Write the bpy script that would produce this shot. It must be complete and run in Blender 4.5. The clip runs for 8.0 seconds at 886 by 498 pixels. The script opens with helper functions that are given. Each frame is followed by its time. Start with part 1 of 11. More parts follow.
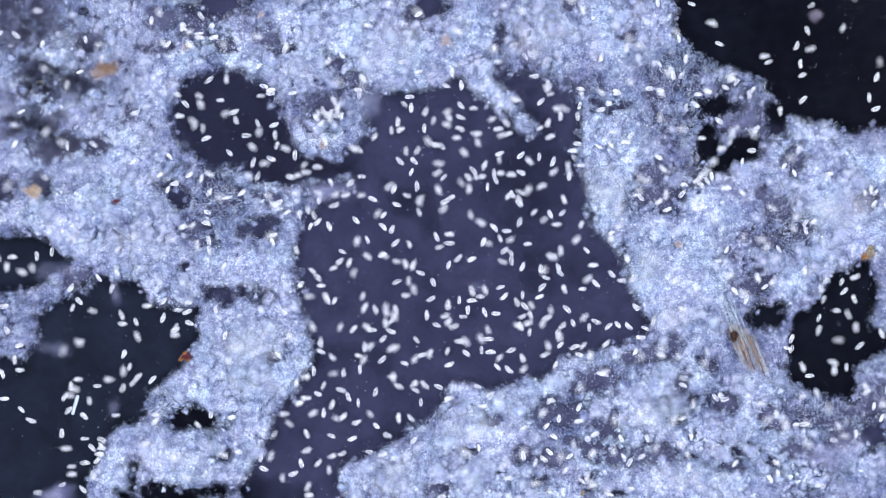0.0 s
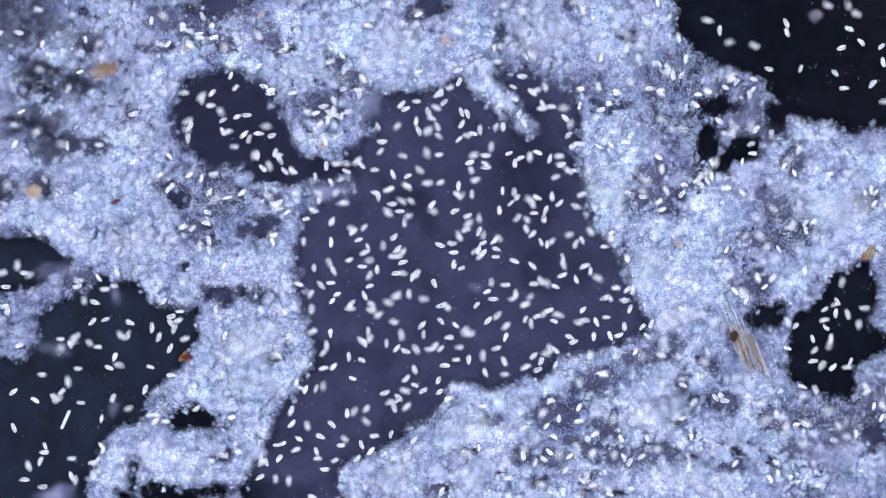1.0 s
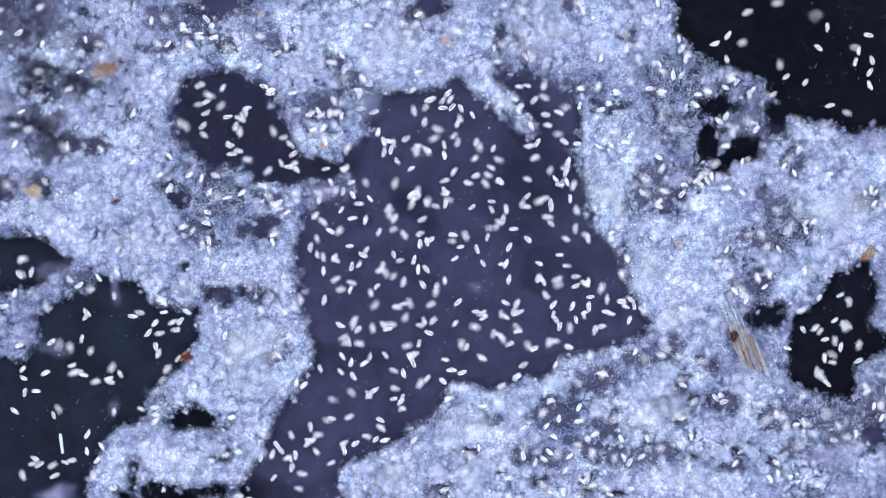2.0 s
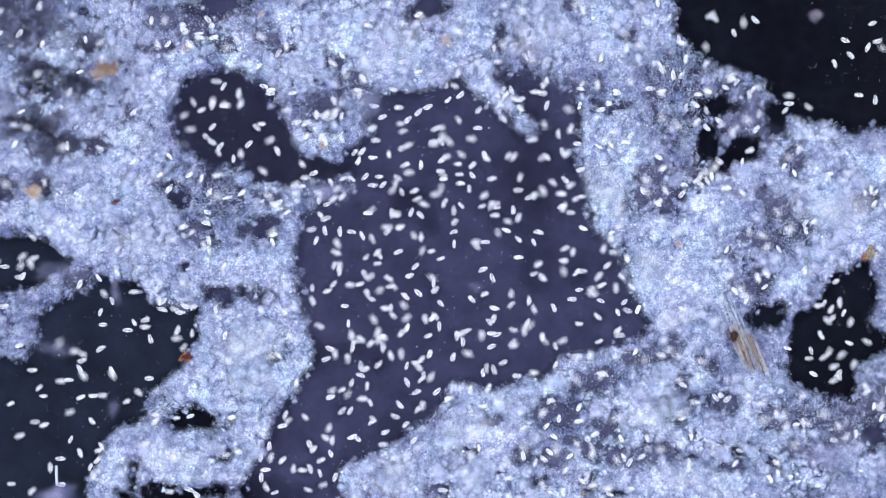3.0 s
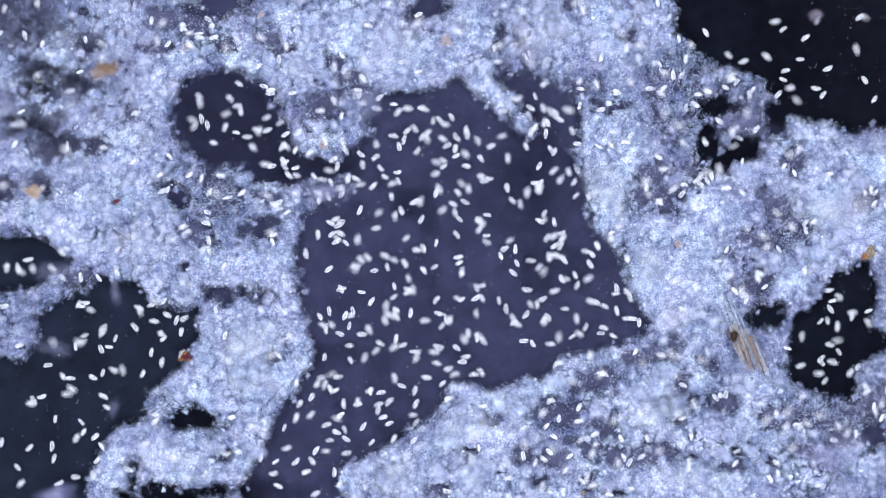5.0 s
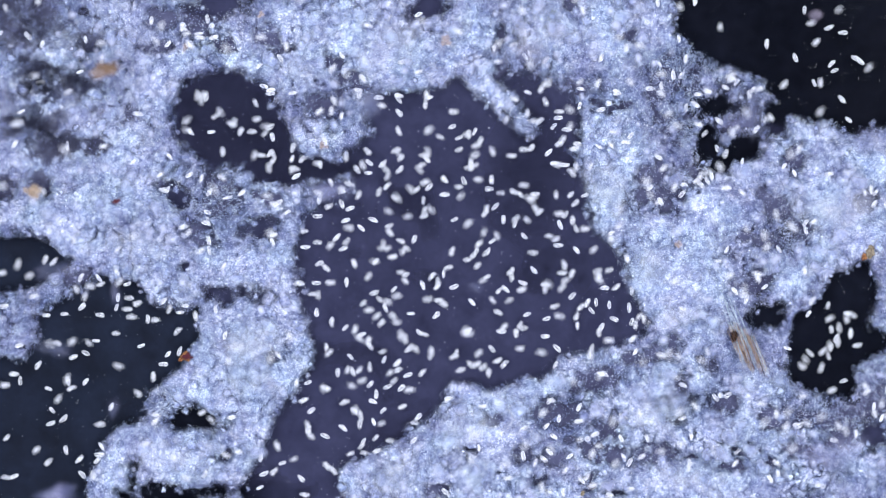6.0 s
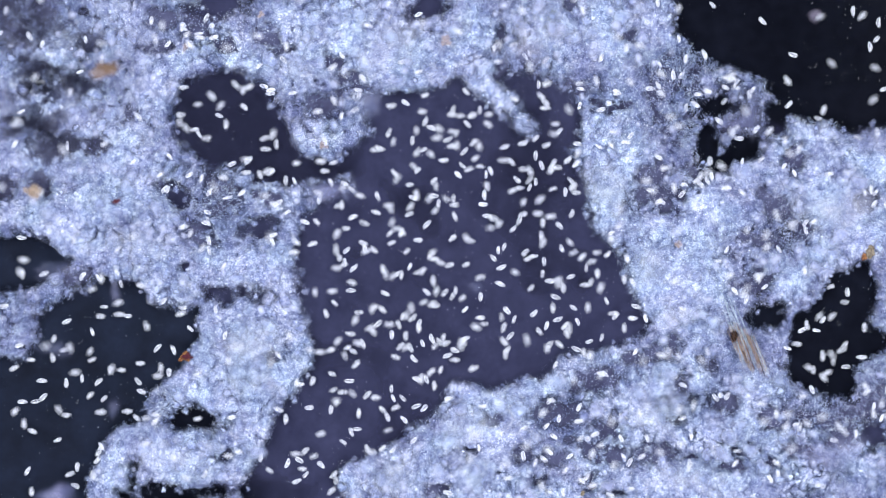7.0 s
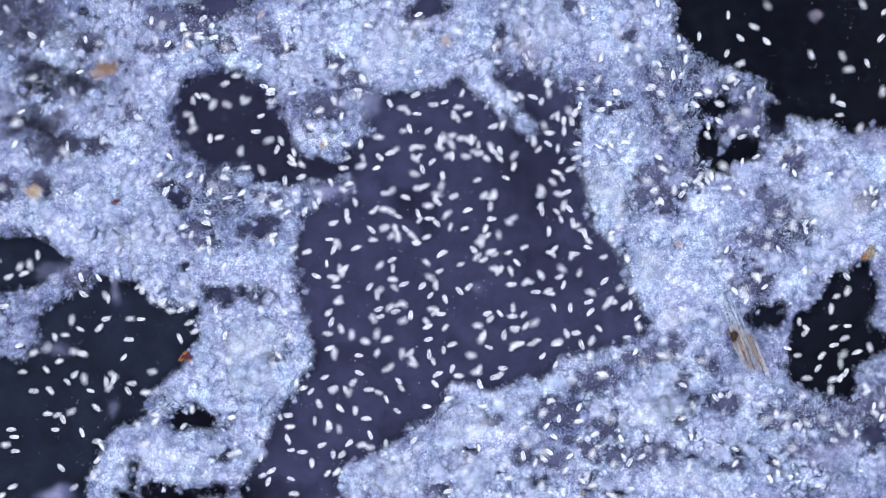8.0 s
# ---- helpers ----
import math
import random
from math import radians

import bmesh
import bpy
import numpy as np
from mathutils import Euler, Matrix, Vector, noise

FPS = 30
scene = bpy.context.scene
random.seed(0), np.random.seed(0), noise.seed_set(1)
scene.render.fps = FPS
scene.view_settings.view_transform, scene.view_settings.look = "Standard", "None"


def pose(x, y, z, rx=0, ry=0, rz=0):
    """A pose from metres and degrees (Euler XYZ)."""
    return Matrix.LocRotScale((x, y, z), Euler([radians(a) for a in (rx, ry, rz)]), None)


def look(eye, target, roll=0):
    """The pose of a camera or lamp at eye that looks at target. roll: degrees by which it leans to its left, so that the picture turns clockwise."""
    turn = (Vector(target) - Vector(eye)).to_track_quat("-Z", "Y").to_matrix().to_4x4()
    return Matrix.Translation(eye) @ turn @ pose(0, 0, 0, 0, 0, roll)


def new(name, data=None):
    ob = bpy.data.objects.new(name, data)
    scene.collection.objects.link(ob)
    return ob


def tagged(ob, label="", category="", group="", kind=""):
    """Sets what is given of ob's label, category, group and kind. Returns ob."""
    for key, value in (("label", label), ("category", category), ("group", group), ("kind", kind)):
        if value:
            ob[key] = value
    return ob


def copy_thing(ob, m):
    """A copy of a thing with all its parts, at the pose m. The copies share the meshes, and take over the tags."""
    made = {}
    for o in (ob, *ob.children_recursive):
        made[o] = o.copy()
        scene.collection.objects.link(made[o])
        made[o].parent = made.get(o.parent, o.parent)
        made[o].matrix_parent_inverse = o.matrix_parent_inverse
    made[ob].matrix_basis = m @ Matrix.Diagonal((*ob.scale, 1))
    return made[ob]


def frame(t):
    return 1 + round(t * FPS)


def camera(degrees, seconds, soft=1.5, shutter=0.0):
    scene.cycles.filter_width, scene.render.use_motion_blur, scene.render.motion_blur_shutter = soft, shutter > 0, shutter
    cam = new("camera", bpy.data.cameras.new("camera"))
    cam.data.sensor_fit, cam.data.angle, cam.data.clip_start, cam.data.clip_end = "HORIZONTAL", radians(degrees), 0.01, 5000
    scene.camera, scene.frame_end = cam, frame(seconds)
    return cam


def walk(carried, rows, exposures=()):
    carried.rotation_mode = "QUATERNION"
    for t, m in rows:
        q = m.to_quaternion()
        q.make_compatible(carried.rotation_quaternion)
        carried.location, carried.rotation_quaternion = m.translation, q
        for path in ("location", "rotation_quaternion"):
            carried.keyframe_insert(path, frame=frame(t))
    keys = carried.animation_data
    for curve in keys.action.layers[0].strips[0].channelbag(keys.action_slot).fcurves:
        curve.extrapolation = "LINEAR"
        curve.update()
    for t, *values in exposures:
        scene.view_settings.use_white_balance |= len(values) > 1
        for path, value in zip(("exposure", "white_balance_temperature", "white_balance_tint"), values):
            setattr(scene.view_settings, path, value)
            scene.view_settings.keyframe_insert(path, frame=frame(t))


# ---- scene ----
# A drop of pond water on a dark slide under a low-power objective. Plan unit: one eyepiece
# division, 3 micrometres; x runs to the right and y away from the upper edge of the field.
DIV = 3e-6
WIDE, HIGH = 1568, 882
REACH = 0.0172 / DIV          # working distance of the objective, in divisions


def at(x, y, z=0.0):
    """The place in metres of a spot of the field at a height z above the slide, all in divisions."""
    k = 1 - z / REACH
    return Vector(((x - WIDE / 2) * k * DIV, (HIGH / 2 - y) * k * DIV, z * DIV))


# ---- camera ----
FIELD = 2 * math.degrees(math.atan(WIDE / 2 / REACH))
cam = camera(FIELD, 8.0, soft=0.8, shutter=0.8)
cam.data.dof.use_dof = True
cam.data.dof.focus_distance = (REACH - 40) * DIV
cam.data.dof.aperture_fstop = cam.data.lens / 3.3
EYE = (0.0, 0.0, REACH * DIV)
walk(cam, [(0.0, pose(*EYE)), (8.0, pose(*EYE))])

# ---- light: the ring illuminator round the objective ----
world = bpy.data.worlds.new("world")
scene.world = world
world.use_nodes = True
world.node_tree.nodes["Background"].inputs[0].default_value = (0.55, 0.6, 0.8, 1)
world.node_tree.nodes["Background"].inputs[1].default_value = 0.02
scene.view_settings.exposure = 0.0
RING = 6
for i in range(RING):
    a = 2 * math.pi * (i + 0.3) / RING
    lamp = bpy.data.lights.new("ring_lamp", "AREA")
    lamp.shape, lamp.size = "DISK", 0.005
    lamp.energy, lamp.color = 0.00127, (0.90, 0.952, 1.0)
    new("ring_lamp", lamp).matrix_world = look((0.008 * math.cos(a), 0.008 * math.sin(a), 0.0150), (0, 0, 0))


# ---- materials ----
def material(name):
    mat = bpy.data.materials.new(name)
    mat.use_nodes = True
    nt = mat.node_tree
    return mat, nt, nt.nodes["Principled BSDF"]


def noise_node(nt, divisions, detail=3.0, rough=0.55):
    """Noise with features of about that many divisions."""
    co = nt.nodes.new("ShaderNodeTexCoord")
    n = nt.nodes.new("ShaderNodeTexNoise")
    n.inputs["Scale"].default_value = 1 / (divisions * DIV)
    n.inputs["Detail"].default_value = detail
    n.inputs["Roughness"].default_value = rough
    nt.links.new(co.outputs["Object"], n.inputs["Vector"])
    return n.outputs["Fac"]


def ramp(nt, fac, stops):
    r = nt.nodes.new("ShaderNodeValToRGB")
    while len(r.color_ramp.elements) < len(stops):
        r.color_ramp.elements.new(0.5)
    for e, (p, c) in zip(r.color_ramp.elements, stops):
        e.position, e.color = p, (*c, 1)
    nt.links.new(fac, r.inputs[0])
    return r.outputs[0]


def blend(nt, fac, a, b, mode="MIX"):
    m = nt.nodes.new("ShaderNodeMix")
    m.data_type, m.blend_type = "RGBA", mode
    for sock, v in ((m.inputs[0], fac), (m.inputs[6], a), (m.inputs[7], b)):
        if hasattr(v, "links"):
            nt.links.new(v, sock)
        else:
            sock.default_value = v
    return m.outputs[2]


def bump(nt, bsdf, fac, strength, divisions):
    b = nt.nodes.new("ShaderNodeBump")
    b.inputs["Strength"].default_value = strength
    b.inputs["Distance"].default_value = divisions * DIV
    nt.links.new(fac, b.inputs["Height"])
    nt.links.new(b.outputs[0], bsdf.inputs["Normal"])


def island(nt):
    return nt.nodes.new("ShaderNodeNewGeometry").outputs["Random Per Island"]


def see_through(mat, nt, bsdf, clear):
    """Lets that share of the light pass straight on: a value or a socket."""
    t = nt.nodes.new("ShaderNodeBsdfTransparent")
    m = nt.nodes.new("ShaderNodeMixShader")
    if hasattr(clear, "links"):
        nt.links.new(clear, m.inputs[0])
    else:
        m.inputs[0].default_value = clear
    nt.links.new(bsdf.outputs[0], m.inputs[1])
    nt.links.new(t.outputs[0], m.inputs[2])
    nt.links.new(m.outputs[0], nt.nodes["Material Output"].inputs[0])


def mat_slide():
    mat, nt, b = material("dark_slide")
    stain = ramp(nt, noise_node(nt, 420, 4), [(0.3, (0.0025, 0.0029, 0.0054)), (0.7, (0.0054, 0.0062, 0.0114))])
    grain = ramp(nt, noise_node(nt, 24, 4), [(0.35, (0.75, 0.76, 0.78)), (0.7, (1.2, 1.2, 1.22))])
    nt.links.new(blend(nt, 1.0, stain, grain, "MULTIPLY"), b.inputs["Base Color"])
    b.inputs["Roughness"].default_value = 0.14
    b.inputs["Specular IOR Level"].default_value = 0.01
    return mat


def mat_film(name, dark, light):
    """A thin film of settled bacteria on the glass that fades towards its rim."""
    mat, nt, b = material(name)
    broad = ramp(nt, noise_node(nt, 60, 5), [(0.3, dark), (0.7, light)])
    fine = ramp(nt, noise_node(nt, 5, 4, 0.7), [(0.35, (0.80, 0.80, 0.82)), (0.68, (1.25, 1.25, 1.22))])
    nt.links.new(blend(nt, 1.0, broad, fine, "MULTIPLY"), b.inputs["Base Color"])
    b.inputs["Roughness"].default_value = 0.8
    b.inputs["Specular IOR Level"].default_value = 0.1
    bump(nt, b, noise_node(nt, 6, 3), 0.4, 2)
    thick = nt.nodes.new("ShaderNodeAttribute")
    thick.attribute_name = "thickness"
    gap = nt.nodes.new("ShaderNodeMath")
    gap.operation = "SUBTRACT"
    gap.use_clamp = True
    gap.inputs[0].default_value = 1.0
    nt.links.new(thick.outputs["Fac"], gap.inputs[1])
    see_through(mat, nt, b, gap.outputs[0])
    return mat


def hue_drift(nt):
    """Broad drift between greenish blue and lilac jelly."""
    return ramp(nt, noise_node(nt, 62, 2), [(0.38, (0.975, 1.015, 0.99)), (0.62, (1.03, 0.985, 0.99))])


def attribute(nt, name):
    node = nt.nodes.new("ShaderNodeAttribute")
    node.attribute_name = name
    return node.outputs["Fac"]


def mat_floc(name, pale, deep, fine, packed=False):
    """Granular jelly. packed: its tone runs from deep to pale with the packing value; else it drifts by itself."""
    mat, nt, b = material(name)
    if packed:
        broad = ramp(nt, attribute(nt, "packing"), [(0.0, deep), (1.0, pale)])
        cloud = ramp(nt, noise_node(nt, 26, 3), [(0.33, (0.70, 0.72, 0.80)), (0.50, (0.98, 0.98, 1.0)), (0.66, (1.26, 1.22, 1.12))])
    else:
        broad = ramp(nt, noise_node(nt, 85, 3), [(0.36, deep), (0.60, pale)])
        cloud = ramp(nt, noise_node(nt, 26, 3), [(0.33, (0.42, 0.44, 0.56)), (0.50, (0.97, 0.97, 0.99)), (0.66, (1.50, 1.42, 1.24))])
    grain = ramp(nt, noise_node(nt, fine, 4, 0.7), [(0.32, (0.66, 0.68, 0.73)), (0.66, (1.22, 1.19, 1.10))])
    frost = ramp(nt, noise_node(nt, 2.6, 2, 0.8), [(0.34, (0.46, 0.48, 0.57)), (0.52, (0.92, 0.93, 0.96)), (0.68, (1.62, 1.56, 1.38))])
    grain = blend(nt, 1.0, grain, frost, "MULTIPLY")
    clump = ramp(nt, noise_node(nt, 11, 2), [(0.36, (0.68, 0.70, 0.79)), (0.62, (1.20, 1.17, 1.09))])
    grain = blend(nt, 1.0, grain, clump, "MULTIPLY")
    tone = blend(nt, 1.0, broad, cloud, "MULTIPLY")
    tone = blend(nt, 1.0, tone, hue_drift(nt), "MULTIPLY")
    nt.links.new(blend(nt, 1.0, tone, grain, "MULTIPLY"), b.inputs["Base Color"])
    b.inputs["Roughness"].default_value = 0.7
    b.inputs["Specular IOR Level"].default_value = 0.25
    bump(nt, b, noise_node(nt, fine, 4, 0.7), 0.8, 3)
    return mat


def mat_jelly(name, pale, deep, fine, loose, reach=0.5, low=0.05, packed=False):
    """Floc jelly that lets the dark water through where it is thin, grain by grain."""
    mat = mat_floc(name, pale, deep, fine, packed)
    nt = mat.node_tree
    thick = nt.nodes.new("ShaderNodeAttribute")
    thick.attribute_name = "thickness"
    add = nt.nodes.new("ShaderNodeMath")
    add.operation = "MULTIPLY_ADD"
    nt.links.new(noise_node(nt, 3.2, 3, 0.7), add.inputs[0])
    add.inputs[1].default_value = -loose
    nt.links.new(thick.outputs["Fac"], add.inputs[2])
    gap = nt.nodes.new("ShaderNodeMapRange")
    nt.links.new(add.outputs[0], gap.inputs[0])
    gap.inputs[1].default_value, gap.inputs[2].default_value = low - loose / 2, low + reach - loose / 2
    gap.inputs[3].default_value, gap.inputs[4].default_value = 1.0, 0.0
    see_through(mat, nt, nt.nodes["Principled BSDF"], gap.outputs[0])
    return mat


def mat_granule(name, shades):
    """Single bacteria and their clumps, each of its own shade from dull to bright."""
    mat, nt, b = material(name)
    own = ramp(nt, island(nt), list(zip((0.0, 0.42, 0.80, 1.0), shades)))
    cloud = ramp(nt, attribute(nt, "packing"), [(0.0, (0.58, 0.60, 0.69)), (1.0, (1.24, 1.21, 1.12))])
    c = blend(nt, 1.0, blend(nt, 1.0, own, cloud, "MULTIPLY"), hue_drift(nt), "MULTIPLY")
    nt.links.new(c, b.inputs["Base Color"])
    b.inputs["Roughness"].default_value = 0.35
    return mat


def mat_cilia(name, colour):
    """Rows of cilia: bright, broken, a little different on every cell."""
    mat, nt, b = material(name)
    own = nt.nodes.new("ShaderNodeObjectInfo").outputs["Random"]
    scale = nt.nodes.new("ShaderNodeMath")
    scale.operation = "MULTIPLY"
    scale.inputs[1].default_value = 30.0
    nt.links.new(own, scale.inputs[0])
    spots = []
    for size in (2.4, 4.5):
        fac = noise_node(nt, size, 2)
        n = fac.node
        n.noise_dimensions = "4D"
        nt.links.new(scale.outputs[0], n.inputs["W"])
        spots.append(n.outputs["Fac"])
    c = ramp(nt, spots[0], [(0.3, tuple(0.72 * v for v in colour)), (0.65, tuple(min(1.0, 1.1 * v) for v in colour))])
    nt.links.new(c, b.inputs["Base Color"])
    b.inputs["Roughness"].default_value = 0.3
    gap = nt.nodes.new("ShaderNodeMapRange")
    nt.links.new(spots[1], gap.inputs[0])
    gap.inputs[1].default_value, gap.inputs[2].default_value = 0.50, 0.70
    gap.inputs[3].default_value, gap.inputs[4].default_value = 0.0, 0.8
    see_through(mat, nt, b, gap.outputs[0])
    return mat


def mat_cytoplasm(name, colour):
    """Granular cell contents: whitish clots in clear plasm, every cell with its own pattern and fullness."""
    mat, nt, b = material(name)
    own = nt.nodes.new("ShaderNodeObjectInfo").outputs["Random"]
    scale = nt.nodes.new("ShaderNodeMath")
    scale.operation = "MULTIPLY"
    scale.inputs[1].default_value = 47.0
    nt.links.new(own, scale.inputs[0])
    fac = noise_node(nt, 4.2, 2)
    fac.node.noise_dimensions = "4D"
    nt.links.new(scale.outputs[0], fac.node.inputs["W"])
    nt.links.new(ramp(nt, fac, [(0.3, tuple(0.72 * v for v in colour)), (0.7, tuple(min(1.0, 1.15 * v) for v in colour))]), b.inputs["Base Color"])
    b.inputs["Roughness"].default_value = 0.3
    full = nt.nodes.new("ShaderNodeMapRange")
    nt.links.new(own, full.inputs[0])
    full.inputs[3].default_value, full.inputs[4].default_value = -0.16, 0.26
    spot = nt.nodes.new("ShaderNodeMapRange")
    nt.links.new(fac, spot.inputs[0])
    spot.inputs[1].default_value, spot.inputs[2].default_value = 0.34, 0.66
    spot.inputs[3].default_value, spot.inputs[4].default_value = 0.76, 0.30
    add = nt.nodes.new("ShaderNodeMath")
    add.operation = "ADD"
    add.use_clamp = True
    nt.links.new(full.outputs[0], add.inputs[0])
    nt.links.new(spot.outputs[0], add.inputs[1])
    see_through(mat, nt, b, add.outputs[0])
    return mat


def mat_cell(name, colour, clear, rough=0.4):
    mat, nt, b = material(name)
    c = ramp(nt, noise_node(nt, 3, 3), [(0.3, tuple(0.8 * v for v in colour)), (0.7, tuple(min(1.0, 1.12 * v) for v in colour))])
    nt.links.new(c, b.inputs["Base Color"])
    b.inputs["Roughness"].default_value = rough
    if clear:
        see_through(mat, nt, b, clear)
    return mat


def mat_debris(name, dark, light, size=8, clear=0.0):
    mat, nt, b = material(name)
    nt.links.new(ramp(nt, noise_node(nt, size, 4, 0.65), [(0.34, dark), (0.66, light)]), b.inputs["Base Color"])
    b.inputs["Roughness"].default_value = 0.5
    b.inputs["Specular IOR Level"].default_value = 0.15
    bump(nt, b, noise_node(nt, size / 2, 3), 0.6, 2)
    if clear:
        see_through(mat, nt, b, clear)
    return mat


SLIDE = mat_slide()
GRANULE = mat_granule("bacterial_granule", ((0.11, 0.13, 0.26), (0.28, 0.33, 0.55), (0.48, 0.55, 0.80), (0.84, 0.89, 0.99)))
SPARK = mat_granule("bright_granule", ((0.13, 0.15, 0.30), (0.40, 0.47, 0.74), (0.70, 0.79, 0.97), (0.95, 0.97, 0.99)))
FILM = mat_film("bacterial_film", (0.0148, 0.0158, 0.0408), (0.0265, 0.0276, 0.0645))
NAVY = mat_film("navy_film", (0.0030, 0.0046, 0.0115), (0.0072, 0.0108, 0.0255))
HAZE = mat_film("jelly_haze", (0.026, 0.026, 0.058), (0.074, 0.077, 0.146))
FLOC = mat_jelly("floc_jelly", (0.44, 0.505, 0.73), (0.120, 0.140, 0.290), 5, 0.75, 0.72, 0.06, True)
VEIL = mat_jelly("veil_jelly", (0.30, 0.33, 0.56), (0.17, 0.18, 0.36), 9, 0.5, 1.5)
PALE_VEIL = mat_jelly("pale_jelly", (0.60, 0.66, 0.86), (0.42, 0.47, 0.68), 9, 0.6, 1.5)
PUFF = mat_jelly("puff_jelly", (0.43, 0.49, 0.73), (0.20, 0.23, 0.42), 6, 0.5, 0.9, 0.02, True)
LUMP = mat_floc("floc_lump", (0.48, 0.55, 0.78), (0.150, 0.175, 0.34), 4, True)
CELL_BODY = mat_cytoplasm("cell_body", (0.74, 0.74, 0.93))
CELL_ROW = mat_cilia("ciliary_row", (0.84, 0.86, 0.99))
CLOT = mat_cell("loose_clot", (0.60, 0.63, 0.86), 0.62, 0.6)
SHELL = mat_cell("cyst_shell", (0.70, 0.74, 0.92), 0.35, 0.3)
VACUOLE = mat_cell("food_vacuole", (0.76, 0.78, 0.95), 0.35)
DUST = mat_cell("dust_speck", (0.8, 0.84, 0.95), 0.0)

# ---- plan of the clear water between the flocs ----
CLEAR_MAIN = [(648, 172), (758, 164), (808, 128), (838, 168), (905, 215), (932, 250), (960, 232), (1015, 270),
              (1036, 330), (1042, 392), (1092, 445), (1128, 530), (1160, 574), (1118, 602), (985, 636), (955, 664),
              (862, 694), (800, 674), (752, 742), (705, 778), (600, 826), (500, 800), (480, 742), (528, 696),
              (552, 640), (548, 556), (516, 436), (545, 378), (628, 336), (600, 280), (655, 240)]
CLEAR_FOOT = [(480, 742), (600, 790), (596, 832), (615, 960), (440, 960), (430, 868), (462, 830)]
CLEAR_LOOP = [(308, 185), (333, 146), (390, 122), (436, 130), (466, 156), (488, 190), (507, 217), (533, 273), (590, 286), (640, 264),
              (640, 308), (600, 316), (555, 322), (500, 328), (450, 316), (432, 290), (410, 296), (380, 304), (349, 278), (326, 252), (308, 215)]
CLEAR_NOOK = [(893, 150), (905, 128), (950, 138), (1008, 168), (1022, 215), (1012, 275), (960, 245), (925, 195)]
CLEAR_NORTH_EAST = [(1183, -90), (1190, 60), (1228, 92), (1262, 116), (1302, 126), (1352, 142), (1366, 172), (1372, 205), (1440, 212),
                    (1500, 236), (1568, 222), (1660, 225), (1660, -90)]
CLEAR_EAST = [(1384, 650), (1402, 568), (1445, 528), (1468, 490), (1534, 464), (1550, 520), (1534, 580), (1580, 600), (1548, 622),
              (1514, 650), (1508, 704), (1455, 702), (1396, 680)]
CLEAR_WEST = [(-90, 418), (55, 412), (98, 428), (136, 462), (98, 488), (60, 512), (-90, 520)]
CLEAR_SOUTH_WEST = [(66, 562), (112, 528), (192, 490), (250, 502), (282, 542), (352, 545), (352, 605), (318, 652),
                    (262, 690), (252, 742), (186, 764), (165, 822), (148, 960), (-90, 960), (-90, 640), (46, 634), (70, 606)]
# round gaps: x, y, half width, half height
GAPS = [(1357, 556, 32, 26), (342, 742, 52, 22), (236, 852, 13, 32), (300, 874, 80, 14),
        (396, 6, 44, 18), (760, 8, 28, 22), (318, 352, 17, 20), (425, 521, 42, 14), (462, 404, 24, 13),
        (1269, 188, 34, 18), (1250, 250, 22, 34), (1316, 262, 34, 22), (1372, 214, 26, 40), (1548, 770, 24, 22), (1278, 284, 16, 16)]
# thin, broken places, mass by mass: x, y, half width, half height
THIN_NORTH_WEST = [(136, 152, 32, 19), (48, 46, 66, 38), (15, 10, 30, 20), (65, 12, 15, 11), (165, 78, 20, 13), (72, 132, 34, 20), (45, 219, 50, 20),
                   (105, 262, 40, 20), (168, 258, 18, 16), (12, 330, 18, 20), (280, 85, 20, 13), (290, 32, 22, 18), (362, 24, 40, 20),
                   (230, 205, 13, 12), (345, 55, 18, 10), (395, 80, 20, 11), (470, 68, 22, 12), (76, 325, 20, 15), (498, 92, 18, 8)]
THIN_NORTH = [(592, 112, 17, 11), (615, 142, 24, 11), (574, 192, 30, 18), (740, 27, 24, 12), (882, 66, 9, 28), (890, 130, 11, 30),
              (936, 106, 14, 20), (1020, 155, 18, 12), (1010, 8, 14, 8), (1055, 155, 12, 16), (1110, 65, 12, 13), (1000, 190, 20, 13),
              (1082, 192, 30, 9), (640, 160, 14, 8), (960, 150, 20, 12)]
THIN_EAST = [(1182, 135, 24, 13), (1160, 162, 14, 9), (1205, 228, 14, 18), (1176, 215, 14, 9), (1290, 148, 20, 9), (1276, 285, 20, 16),
             (1165, 302, 12, 18), (1148, 346, 22, 9), (1176, 362, 14, 14), (1192, 346, 20, 9), (1240, 310, 14, 14), (1345, 340, 11, 14),
             (1366, 366, 15, 20), (1396, 394, 15, 13), (1412, 412, 22, 20), (1360, 424, 28, 12), (1322, 420, 11, 11), (1406, 276, 18, 20),
             (1225, 112, 34, 14), (1160, 350, 40, 18), (1330, 508, 28, 16), (1352, 494, 24, 9), (1140, 310, 13, 11), (1265, 300, 20, 13), (1322, 208, 26, 42), (1530, 355, 18, 12), (1540, 715, 40, 30), (1492, 772, 24, 16)]
